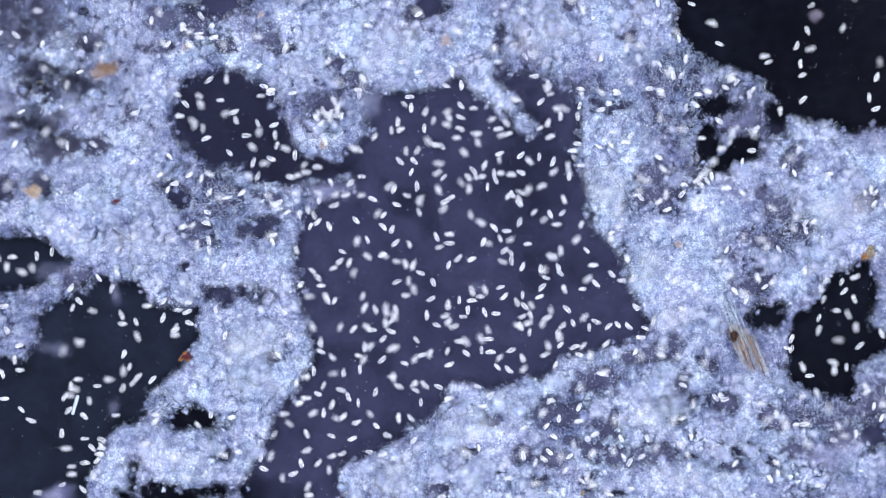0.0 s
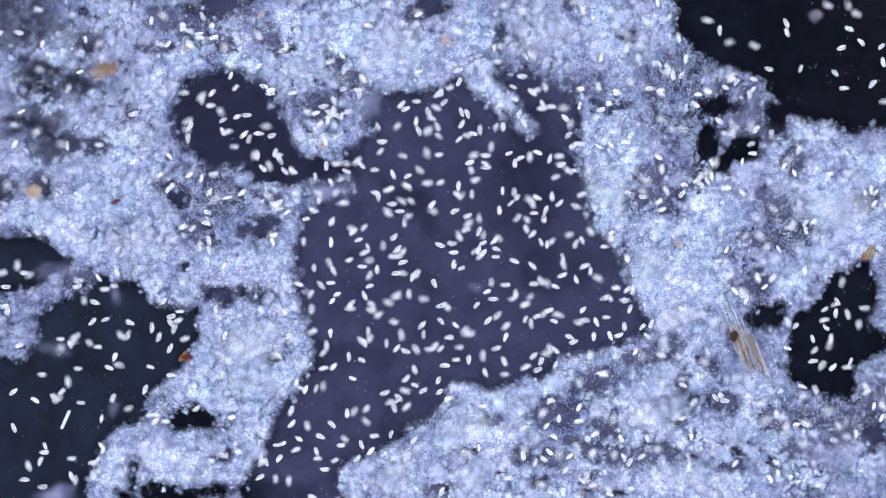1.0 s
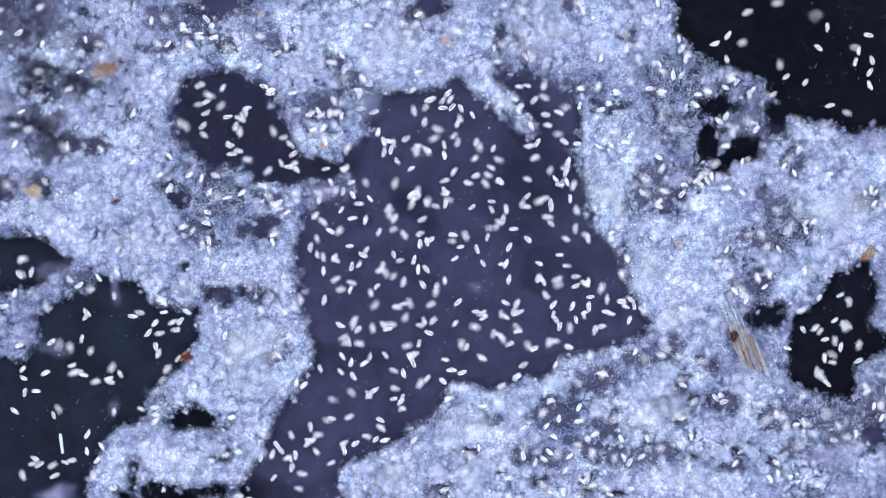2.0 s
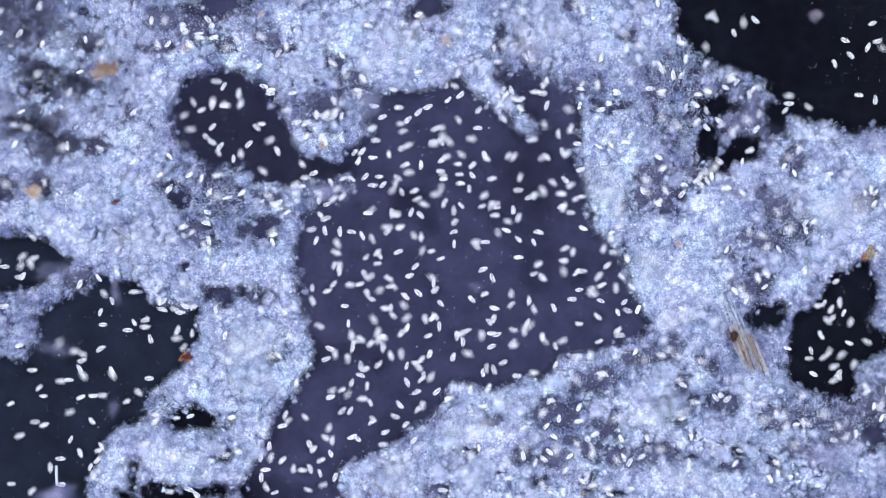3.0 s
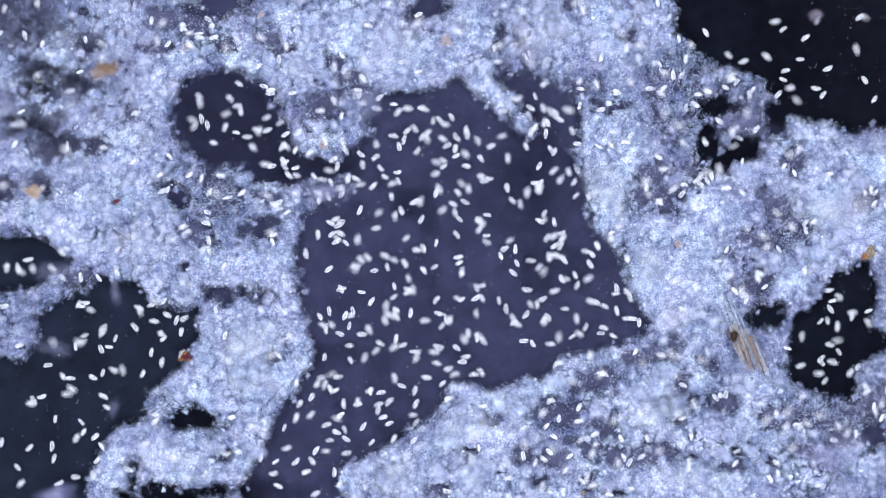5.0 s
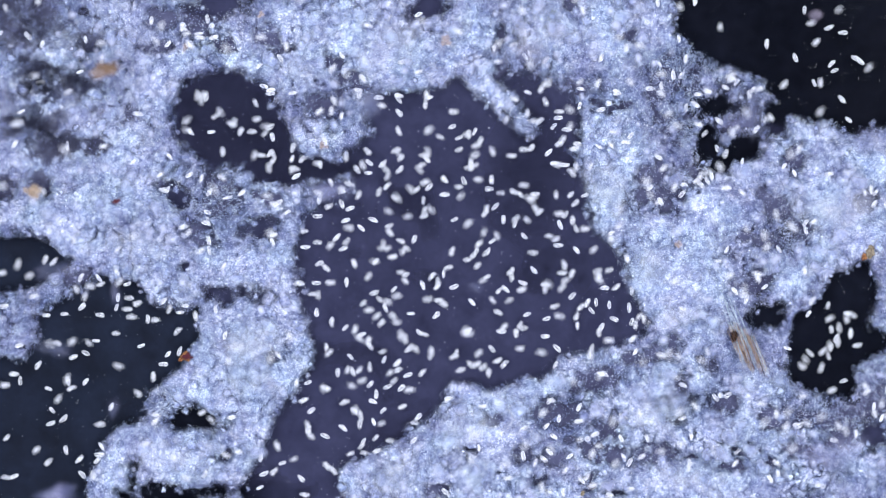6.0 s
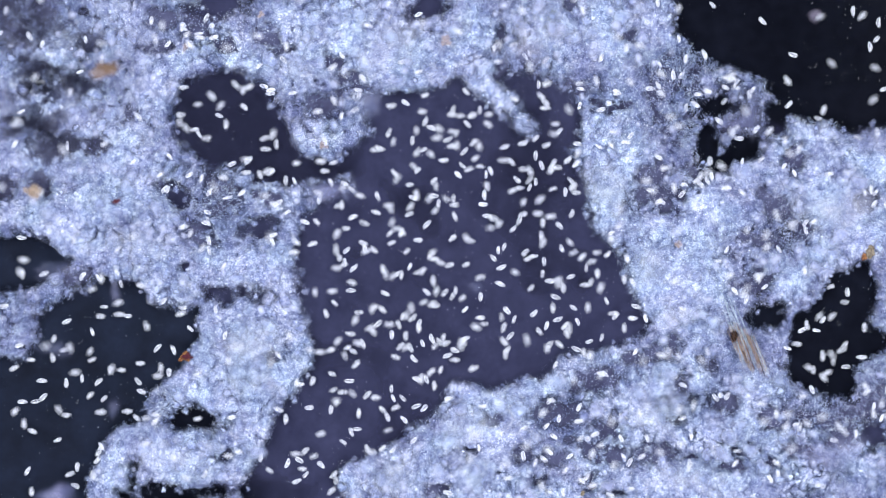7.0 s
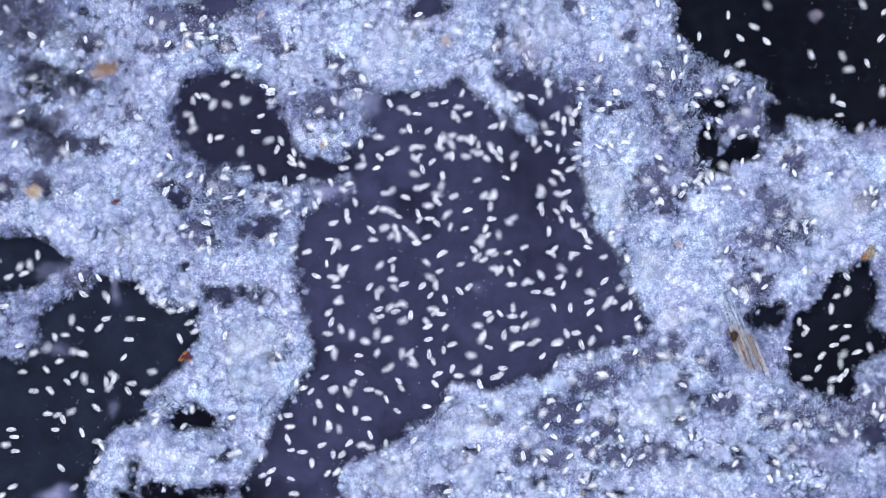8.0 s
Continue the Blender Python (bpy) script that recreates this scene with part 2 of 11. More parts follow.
THIN_SOUTH_EAST = [(1142, 632, 34, 9), (1180, 618, 24, 20), (1058, 674, 28, 26), (1020, 686, 13, 9), (985, 728, 36, 20), (1076, 756, 22, 24),
                   (1015, 780, 14, 12), (930, 800, 15, 10), (976, 810, 22, 10), (1160, 803, 36, 13), (1090, 806, 20, 14), (1292, 823, 20, 12),
                   (1245, 641, 15, 12), (1278, 714, 26, 16), (1222, 711, 12, 9), (1205, 676, 9, 16), (1192, 741, 12, 10), (1364, 740, 18, 16),
                   (865, 744, 14, 11), (835, 800, 14, 10), (775, 868, 22, 16), (1050, 795, 20, 18)]
THIN_SOUTH = [(1388, 742, 12, 12), (1417, 742, 9, 15), (1315, 796, 20, 6), (1366, 826, 10, 9), (1412, 790, 26, 11), (1045, 850, 12, 11),
              (1085, 868, 16, 8), (955, 850, 10, 9), (1218, 806, 13, 7), (1470, 735, 30, 16), (1110, 640, 20, 7)]
THIN_SOUTH_WEST = [(588, 338, 42, 14), (380, 312, 15, 16), (385, 345, 10, 9), (350, 405, 24, 9), (470, 412, 16, 12), (365, 430, 20, 9), (330, 470, 9, 9),
                   (490, 630, 9, 11), (395, 806, 13, 9), (480, 350, 26, 9), (300, 330, 14, 9), (140, 505, 26, 22), (90, 620, 30, 14)]
THIN = THIN_NORTH_WEST + THIN_NORTH + THIN_EAST + THIN_SOUTH_EAST + THIN_SOUTH + THIN_SOUTH_WEST

# loosely knit stretches, mottled with small holes
MOTTLED = [(1245, 180, 95, 120), (1380, 400, 60, 55), (1470, 750, 90, 70), (110, 110, 130, 110), (400, 350, 90, 90),
           (340, 50, 110, 40), (940, 100, 60, 60), (1040, 170, 60, 50), (230, 60, 80, 60), (1190, 340, 60, 50), (1330, 470, 60, 60), (150, 490, 60, 40), (50, 600, 60, 40), (590, 180, 60, 60)]

# stretches that rise above the plane in focus, and sharp grainy stretches with little jelly
RAISED = [(1180, 730, 150, 75), (1480, 350, 90, 70), (1490, 840, 110, 50), (170, 400, 150, 60), (690, 60, 90, 60), (1300, 225, 70, 70),
          (600, 185, 40, 40), (440, 640, 60, 60), (860, 840, 120, 40), (940, 60, 60, 50)]
LOOSE = [(1190, 165, 75, 75), (1220, 250, 30, 50), (1395, 400, 32, 52), (1470, 722, 80, 34), (390, 350, 70, 40), (275, 715, 36, 34), (1545, 670, 30, 40),
         (1215, 110, 60, 30)]
FRINGE = [(1235, 108, 40, 20), (1310, 142, 45, 14), (1460, 222, 45, 12), (1400, 222, 24, 20), (1520, 655, 34, 24), (700, 795, 50, 14), (940, 225, 18, 22)]
GRAINY = LOOSE + [(790, 750, 60, 40), (570, 255, 40, 22), (920, 205, 40, 35), (1150, 850, 60, 40), (400, 60, 90, 45), (230, 210, 60, 60)]

# closely packed, bright stretches of floc: x, y, half width, half height
PACKED_NORTH = [(680, 95, 120, 55), (610, 40, 60, 40), (830, 90, 35, 60), (865, 160, 28, 35), (905, 205, 25, 22), (965, 60, 50, 45), (1100, 45, 75, 42),
                (1070, 235, 42, 40), (1085, 300, 45, 40), (1062, 380, 28, 50), (530, 70, 45, 45), (460, 112, 40, 18), (560, 235, 32, 28), (400, 85, 35, 20)]
PACKED_EAST = [(1200, 420, 75, 50), (1180, 500, 70, 50), (1240, 365, 40, 35), (1275, 480, 40, 50), (1450, 335, 55, 45), (1500, 405, 60, 45), (1445, 455, 35, 28),
               (1385, 500, 28, 22), (1420, 250, 45, 26), (1525, 300, 45, 36), (1210, 590, 45, 28), (1310, 320, 24, 24)]
PACKED_SOUTH = [(830, 720, 40, 24), (1120, 780, 40, 20), (1050, 830, 40, 20), (620, 850, 40, 24), (960, 690, 30, 16), (1250, 775, 55, 36), (1070, 712, 36, 24), (1200, 655, 45, 20), (1425, 830, 60, 30), (905, 722, 40, 24), (1010, 862, 75, 22), (700, 812, 60, 20),
                (1145, 742, 62, 42), (1320, 740, 42, 50), (1020, 655, 40, 24), (860, 775, 65, 45), (760, 850, 105, 36), (900, 860, 85, 28), (1150, 850, 70, 30),
                (1255, 862, 65, 22), (1375, 785, 28, 24), (1500, 795, 50, 32), (1100, 622, 36, 14), (790, 715, 24, 34), (1160, 690, 36, 22)]
PACKED_WEST = [(340, 690, 40, 28), (445, 770, 26, 40), (400, 725, 30, 24), (510, 660, 28, 30), (480, 530, 40, 30), (95, 190, 60, 36), (110, 92, 45, 28), (40, 285, 50, 22), (205, 65, 40, 45), (200, 240, 60, 40), (445, 600, 75, 55), (430, 675, 55, 36), (320, 815, 100, 38), (215, 830, 34, 38), (430, 480, 50, 30), (300, 500, 38, 26), (240, 440, 75, 34),
               (130, 410, 50, 34), (235, 315, 55, 45), (150, 345, 45, 40), (265, 140, 26, 40), (330, 95, 24, 24), (475, 350, 36, 16), (60, 380, 40, 26)]
PACKED = PACKED_NORTH + PACKED_EAST + PACKED_SOUTH + PACKED_WEST

STEP = 3.0
GX = np.arange(-84, WIDE + 85, STEP)
GY = np.arange(-84, HIGH + 85, STEP)
XX, YY = np.meshgrid(GX, GY)


def waves(x, y, size, seed):
    """Smooth random waves between -1 and 1 with features of that size."""
    rng = np.random.RandomState(seed)
    table = rng.uniform(-1, 1, (512, 512))
    u, v = x / size + 200, y / size + 200
    i, j = np.floor(u).astype(int), np.floor(v).astype(int)
    fu, fv = u - i, v - j
    fu, fv = fu * fu * (3 - 2 * fu), fv * fv * (3 - 2 * fv)
    i, j = i % 511, j % 511
    a = table[j, i] * (1 - fu) + table[j, i + 1] * fu
    b = table[j + 1, i] * (1 - fu) + table[j + 1, i + 1] * fu
    return a * (1 - fv) + b * fv


def billows(x, y, size, seed):
    """Heaps of about that size: how high the spot lies on its heap, and how near to the crease beside it, both from 0 to 1."""
    rng = np.random.RandomState(seed)
    jx, jy = rng.uniform(0.1, 0.9, (2, 128, 128))
    u, v = x / size + 20 + 0.35 * waves(x, y, size * 0.5, seed + 1), y / size + 20 + 0.35 * waves(x, y, size * 0.5, seed + 2)
    i, j = np.floor(u).astype(int), np.floor(v).astype(int)
    first, second = np.full(x.shape, 9.0), np.full(x.shape, 9.0)
    for dj in (-1, 0, 1):
        for di in (-1, 0, 1):
            p, q = i + di, j + dj
            far = np.hypot(p + jx[q % 128, p % 128] - u, q + jy[q % 128, p % 128] - v)
            second = np.minimum(second, np.maximum(first, far))
            first = np.minimum(first, far)
    return np.clip(1 - first * first, 0, 1), np.clip(1 - (second - first) / 0.42, 0, 1) ** 1.3


def outside(x, y, ring):
    """Distance from an outline: positive outside, negative within."""
    near = np.full(x.shape, 1e9)
    within = np.zeros(x.shape, bool)
    for (ax, ay), (bx, by) in zip(ring, ring[1:] + ring[:1]):
        dx, dy = bx - ax, by - ay
        t = np.clip(((x - ax) * dx + (y - ay) * dy) / (dx * dx + dy * dy), 0, 1)
        near = np.minimum(near, np.hypot(x - ax - t * dx, y - ay - t * dy))
        if ay != by:
            within ^= ((ay > y) != (by > y)) & (x < ax + (y - ay) * dx / dy)
    return np.where(within, -near, near)


def openness(x, y):
    """Distance from clear water: positive in the flocs, negative in the clearings."""
    s = np.full(x.shape, 1e9)
    for ring in (CLEAR_MAIN, CLEAR_FOOT, CLEAR_LOOP, CLEAR_NOOK, CLEAR_NORTH_EAST, CLEAR_EAST, CLEAR_WEST, CLEAR_SOUTH_WEST):
        s = np.minimum(s, outside(x, y, ring))
    for gx, gy, a, b in GAPS:
        s = np.minimum(s, (np.hypot((x - gx) / a, (y - gy) / b) - 1) * min(a, b))
    return s


def packing(x, y):
    """Tone of the floc at a spot, from 0 to 1: high in packed stretches, low in creases."""
    wx, wy = x + 12 * waves(x, y, 26, 71) + 6 * waves(x, y, 10, 72), y + 12 * waves(x, y, 26, 73) + 6 * waves(x, y, 10, 74)
    share = np.zeros(x.shape)
    for tx, ty, a, b in PACKED:
        share = np.maximum(share, np.clip(1.45 - 0.8 * np.hypot((wx - tx) / a, (wy - ty) / b), 0, 1))
    # lowered along the creases between heaps, so the colour is darker there
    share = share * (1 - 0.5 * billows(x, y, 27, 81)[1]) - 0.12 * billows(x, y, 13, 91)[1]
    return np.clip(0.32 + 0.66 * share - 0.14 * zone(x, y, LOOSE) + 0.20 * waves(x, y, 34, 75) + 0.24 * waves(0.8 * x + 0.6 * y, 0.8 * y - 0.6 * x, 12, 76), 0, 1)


def thinness(x, y):
    """Share of the broken places of the floc at a spot, from 0 to 1."""
    thin = np.zeros(x.shape)
    wx, wy = x + 9 * waves(x, y, 17, 4) + 4 * waves(x, y, 7, 13), y + 9 * waves(x, y, 17, 5) + 4 * waves(x, y, 7, 14)
    for tx, ty, a, b in THIN:
        thin = np.maximum(thin, np.clip(1.45 - 0.8 * np.hypot((wx - tx) / a, (wy - ty) / b), 0, 1))
    return thin


def density(x, y):
    """How thick the floc stands at a spot, from 0 to 1."""
    s = openness(x, y) + 7 * waves(x, y, 48, 1) + 8 * waves(0.8 * x + 0.6 * y, 0.8 * y - 0.6 * x, 19, 2) + 3.5 * waves(0.6 * x + 0.8 * y, 0.6 * y - 0.8 * x, 9, 3) + 2.5 * waves(x, y, 5, 58)
    thin = thinness(x, y)
    broad = np.clip(waves(x, y, 75, 6) * 0.8 + waves(x, y, 30, 7) * 0.8 + waves(x, y, 13, 12) * 0.5 - 0.30, 0, 1)
    for tx, ty, a, b in MOTTLED:
        near = np.clip(1.5 - np.hypot((x - tx) / a, (y - ty) / b), 0, 1)
        thin = np.maximum(thin, near * np.clip(0.9 * waves(x, y, 21, 16) + 0.8 * waves(x, y, 9, 17) - 0.05, 0, 1))
    thin = thin * np.clip(0.88 + 0.35 * waves(x, y, 10, 15), 0, 1)
    crease = billows(x, y, 27, 81)[1] * np.clip(0.45 + 0.7 * waves(x, y, 60, 59) + 0.4 * waves(x, y, 25, 60), 0, 1)
    grainy = (0.25 * zone(x, y, GRAINY) + 0.45 * zone(x, y, LOOSE)) * np.clip(0.5 + waves(x, y, 16, 52) + 0.6 * waves(x, y, 7, 53), 0, 1)
    return np.clip((s + 6) / 16, 0, 1) * (1 - 0.98 * thin) * (1 - 0.35 * broad) * (1 - grainy) * (1 - 0.5 * crease)


def zone(x, y, spots):
    """Share of a set of soft oval stretches at a spot."""
    share = np.zeros(x.shape)
    for tx, ty, a, b in spots:
        share = np.maximum(share, np.clip(1.5 - np.hypot((x - tx) / a, (y - ty) / b), 0, 1))
    return share * np.clip(0.9 + 0.6 * waves(x, y, 24, 51), 0.2, 1)


def sunken(x, y):
    """Where the flocs lie low, below the plane in focus: from 0 to 1."""
    return np.clip(1.5 - np.hypot((x - 50) / 170, (y - 150) / 190), 0, 1)


def height(x, y, d):
    """The top of the floc above the slide, in divisions."""
    h = 18 + d * (20 + 9 * waves(x, y, 90, 8) + 7 * waves(x, y, 30, 9) + 4.5 * waves(x, y, 13, 10)) + 2 * waves(x, y, 6, 11)
    rest = np.clip(1.4 - np.hypot((x - 1322) / 40, (y - 605) / 65), 0, 1)
    h = h + d * (9 * billows(x, y, 27, 81)[0] - 5)
    raised = 20 * d * zone(x, y, RAISED) * (1 - rest)
    return (h + raised - 13 * d * rest) * (1 - 0.52 * sunken(x, y))


OPEN = openness(XX, YY)


def open_at(x, y):
    """Openness at one spot, from the grid."""
    i = min(max(int((x - GX[0]) / STEP), 0), OPEN.shape[1] - 1)
    j = min(max(int((y - GY[0]) / STEP), 0), OPEN.shape[0] - 1)
    return OPEN[j, i]


# ---- mesh helpers ----
def mesh_of(name, verts, faces, mat, smooth=True, thick=None, packed=None):
    """A mesh from arrays of metres and of faces with equal corners."""
    me = bpy.data.meshes.new(name)
    verts, faces = np.asarray(verts, np.float32), np.asarray(faces, np.int32)
    n, k = faces.shape
    me.vertices.add(len(verts))
    me.vertices.foreach_set("co", verts.ravel())
    me.loops.add(n * k)
    me.loops.foreach_set("vertex_index", faces.ravel())
    me.polygons.add(n)
    me.polygons.foreach_set("loop_start", np.arange(0, n * k, k, dtype=np.int32))
    me.polygons.foreach_set("use_smooth", np.full(n, smooth))
    me.update(calc_edges=True)
    me.validate()
    if thick is not None:
        me.attributes.new("thickness", "FLOAT", "POINT").data.foreach_set("value", np.asarray(thick, np.float32))
    if packed is not None:
        me.attributes.new("packing", "FLOAT", "POINT").data.foreach_set("value", np.asarray(packed, np.float32))
    me.materials.append(mat)
    return me


def part(name, bm, mat, parent, label="", smooth=True):
    """Links a bmesh or a finished mesh as one object under a thing."""
    if isinstance(bm, bmesh.types.BMesh):
        me = bpy.data.meshes.new(name)
        for f in bm.faces:
            f.smooth = smooth
        bm.to_mesh(me)
        bm.free()
        me.materials.append(mat)
    else:
        me = bm
    ob = new(name, me)
    ob.parent = parent
    return tagged(ob, label)


def ball(level):
    """Corners and triangles of a unit ball."""
    bm = bmesh.new()
    if level:
        bmesh.ops.create_icosphere(bm, subdivisions=level, radius=1)
    else:
        for c in ((1, 1, 1), (1, -1, -1), (-1, 1, -1), (-1, -1, 1)):
            bm.verts.new(Vector(c) * 0.8)
        bm.verts.ensure_lookup_table()
        for f in ((0, 1, 2), (0, 3, 1), (0, 2, 3), (1, 3, 2)):
            bm.faces.new([bm.verts[i] for i in f])
    bm.verts.index_update()
    v = np.array([tuple(p.co) for p in bm.verts])
    f = np.array([[p.index for p in q.verts] for q in bm.faces])
    bm.free()
    return v, f


def scatter(name, level, x, y, z, r, mat, rng, rough=0.25, smooth=True):
    """Many small uneven balls at spots of the plan, joined into one mesh."""
    v, f = ball(level)
    n = len(x)
    centre = np.stack([(x - WIDE / 2), (HIGH / 2 - y), z], 1)
    q = rng.normal(size=(n, 4))
    w, i, j, k = (q / np.linalg.norm(q, axis=1)[:, None]).T
    turn = np.stack([1 - 2 * (j * j + k * k), 2 * (i * j - k * w), 2 * (i * k + j * w), 2 * (i * j + k * w), 1 - 2 * (i * i + k * k),
                     2 * (j * k - i * w), 2 * (i * k - j * w), 2 * (j * k + i * w), 1 - 2 * (i * i + j * j)], 1).reshape(n, 3, 3)
    shape = v[None] * (1 + rough * rng.uniform(-1, 1, (n, len(v), 1))) * rng.uniform(0.75, 1.3, (n, 1, 3))
    pts = np.einsum("nij,nkj->nki", turn, shape) * r[:, None, None] + centre[:, None]
    pts[..., 2] = np.maximum(pts[..., 2], 0.3)
    faces = (f[None] + (np.arange(n) * len(v))[:, None, None]).reshape(-1, 3)
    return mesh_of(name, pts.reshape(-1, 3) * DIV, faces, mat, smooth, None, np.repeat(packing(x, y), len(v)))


# ---- slide ----
def slide():
    bm = bmesh.new()
    bmesh.ops.create_cube(bm, size=1)
    bmesh.ops.scale(bm, vec=(0.0090, 0.0060, 0.0010), verts=bm.verts)
    bmesh.ops.translate(bm, vec=(0, 0, -0.0005), verts=bm.verts)
    bmesh.ops.bevel(bm, geom=list(bm.edges), offset=0.00008, segments=2, affect="EDGES")
    me = bpy.data.meshes.new("floor")
    bm.to_mesh(me)
    bm.free()
    me.materials.append(SLIDE)
    tagged(new("floor", me), "dark polished glass slide under the water drop", "slide", kind="structure")


def bare(x, y):
    """Share of the film that lies in the scoured loop and in the dark patches of the great clearing."""
    loop = np.clip(-outside(x, y, CLEAR_LOOP) / 25 + 0.4, 0, 1)
    patch = np.clip(waves(x, y, 120, 34) * 0.8 + waves(x, y, 45, 35) * 0.5 - 0.45, 0, 0.4)
    worn = np.clip(1.4 - np.hypot((x - 935) / 70, (y - 300) / 130), 0, 1) * (0.7 + 0.3 * waves(x, y, 40, 37))
    patch = np.maximum(patch, 0.6 * worn)
    return (1 - 0.55 * loop) * (1 - patch) * (1 - 0.85 * sunken(x, y))


def film(label, mat, low, high, margin, near, lift=0.0, rim=26):
    """A settled film on the slide, over the stretch where near(x, y) exceeds the margin."""
    gx, gy = np.meshgrid(np.arange(low, high, 7.0), np.arange(-84, HIGH + 85, 7.0))
    d = near(gx, gy) + 4 * waves(gx, gy, 30, 31)
    z = np.clip(0.3 + d / 40, 0.15, 1.2) + 0.12 * waves(gx, gy, 20, 32) + lift * (1 + 0.3 * waves(gx, gy, 18, 36))
    cover = np.clip((d - margin - 3) / rim + 0.15 * waves(gx, gy, 14, 33), 0, 1) * bare(gx, gy)
    ok = d > margin
    cells = ok[:-1, :-1] & ok[1:, :-1] & ok[:-1, 1:] & ok[1:, 1:]
    index = np.arange(gx.size).reshape(gx.shape)
    jj, ii = np.nonzero(cells)
    faces = np.stack([index[jj + 1, ii], index[jj + 1, ii + 1], index[jj, ii + 1], index[jj, ii]], 1)
    used, faces = np.unique(faces, return_inverse=True)
    verts = np.stack([gx - WIDE / 2, HIGH / 2 - gy, z], -1).reshape(-1, 3)[used] * DIV
    tagged(new("bacterial_film", mesh_of("bacterial_film", verts, faces.reshape(-1, 4), mat, True, cover.ravel()[used])), label, "film", kind="stuff")


def under_flocs(x, y):
    """Distance from the bare outer clearings."""
    d = np.full(x.shape, 1e9)
    for ring in (CLEAR_NORTH_EAST, CLEAR_EAST, CLEAR_WEST, CLEAR_SOUTH_WEST):
        d = np.minimum(d, outside(x, y, ring))
    for gx, gy, a, b in GAPS[:4] + GAPS[9:12]:
        d = np.minimum(d, (np.hypot((x - gx) / a, (y - gy) / b) - 1) * min(a, b))
    return d


def south_west(x, y):
    return np.maximum(-outside(x, y, CLEAR_SOUTH_WEST), -outside(x, y, CLEAR_WEST) - 12)


slide()
film("thin violet film of settled bacteria on the slide", FILM, -84, WIDE + 85, 6, under_flocs)
film("violet jelly haze under the thin places of the flocs", HAZE, -84, WIDE + 85, 2, openness, 16.0, 12)
film("faint navy film of settled bacteria on the slide", NAVY, -84, 400, -32, south_west)


# ---- flocs ----
def patches(mask):
    """Numbers the connected patches of a grid of cells."""
    mark = np.zeros(mask.shape, int)
    count = 0
    for j, i in zip(*np.nonzero(mask)):
        if mark[j, i]:
            continue
        count += 1
        mark[j, i] = count
        todo = [(j, i)]
        while todo:
            b, a = todo.pop()
            for q, p in ((b + 1, a), (b - 1, a), (b, a + 1), (b, a - 1)):
                if 0 <= q < mask.shape[0] and 0 <= p < mask.shape[1] and mask[q, p] and not mark[q, p]:
                    mark[q, p] = count
                    todo.append((q, p))
    return mark, count


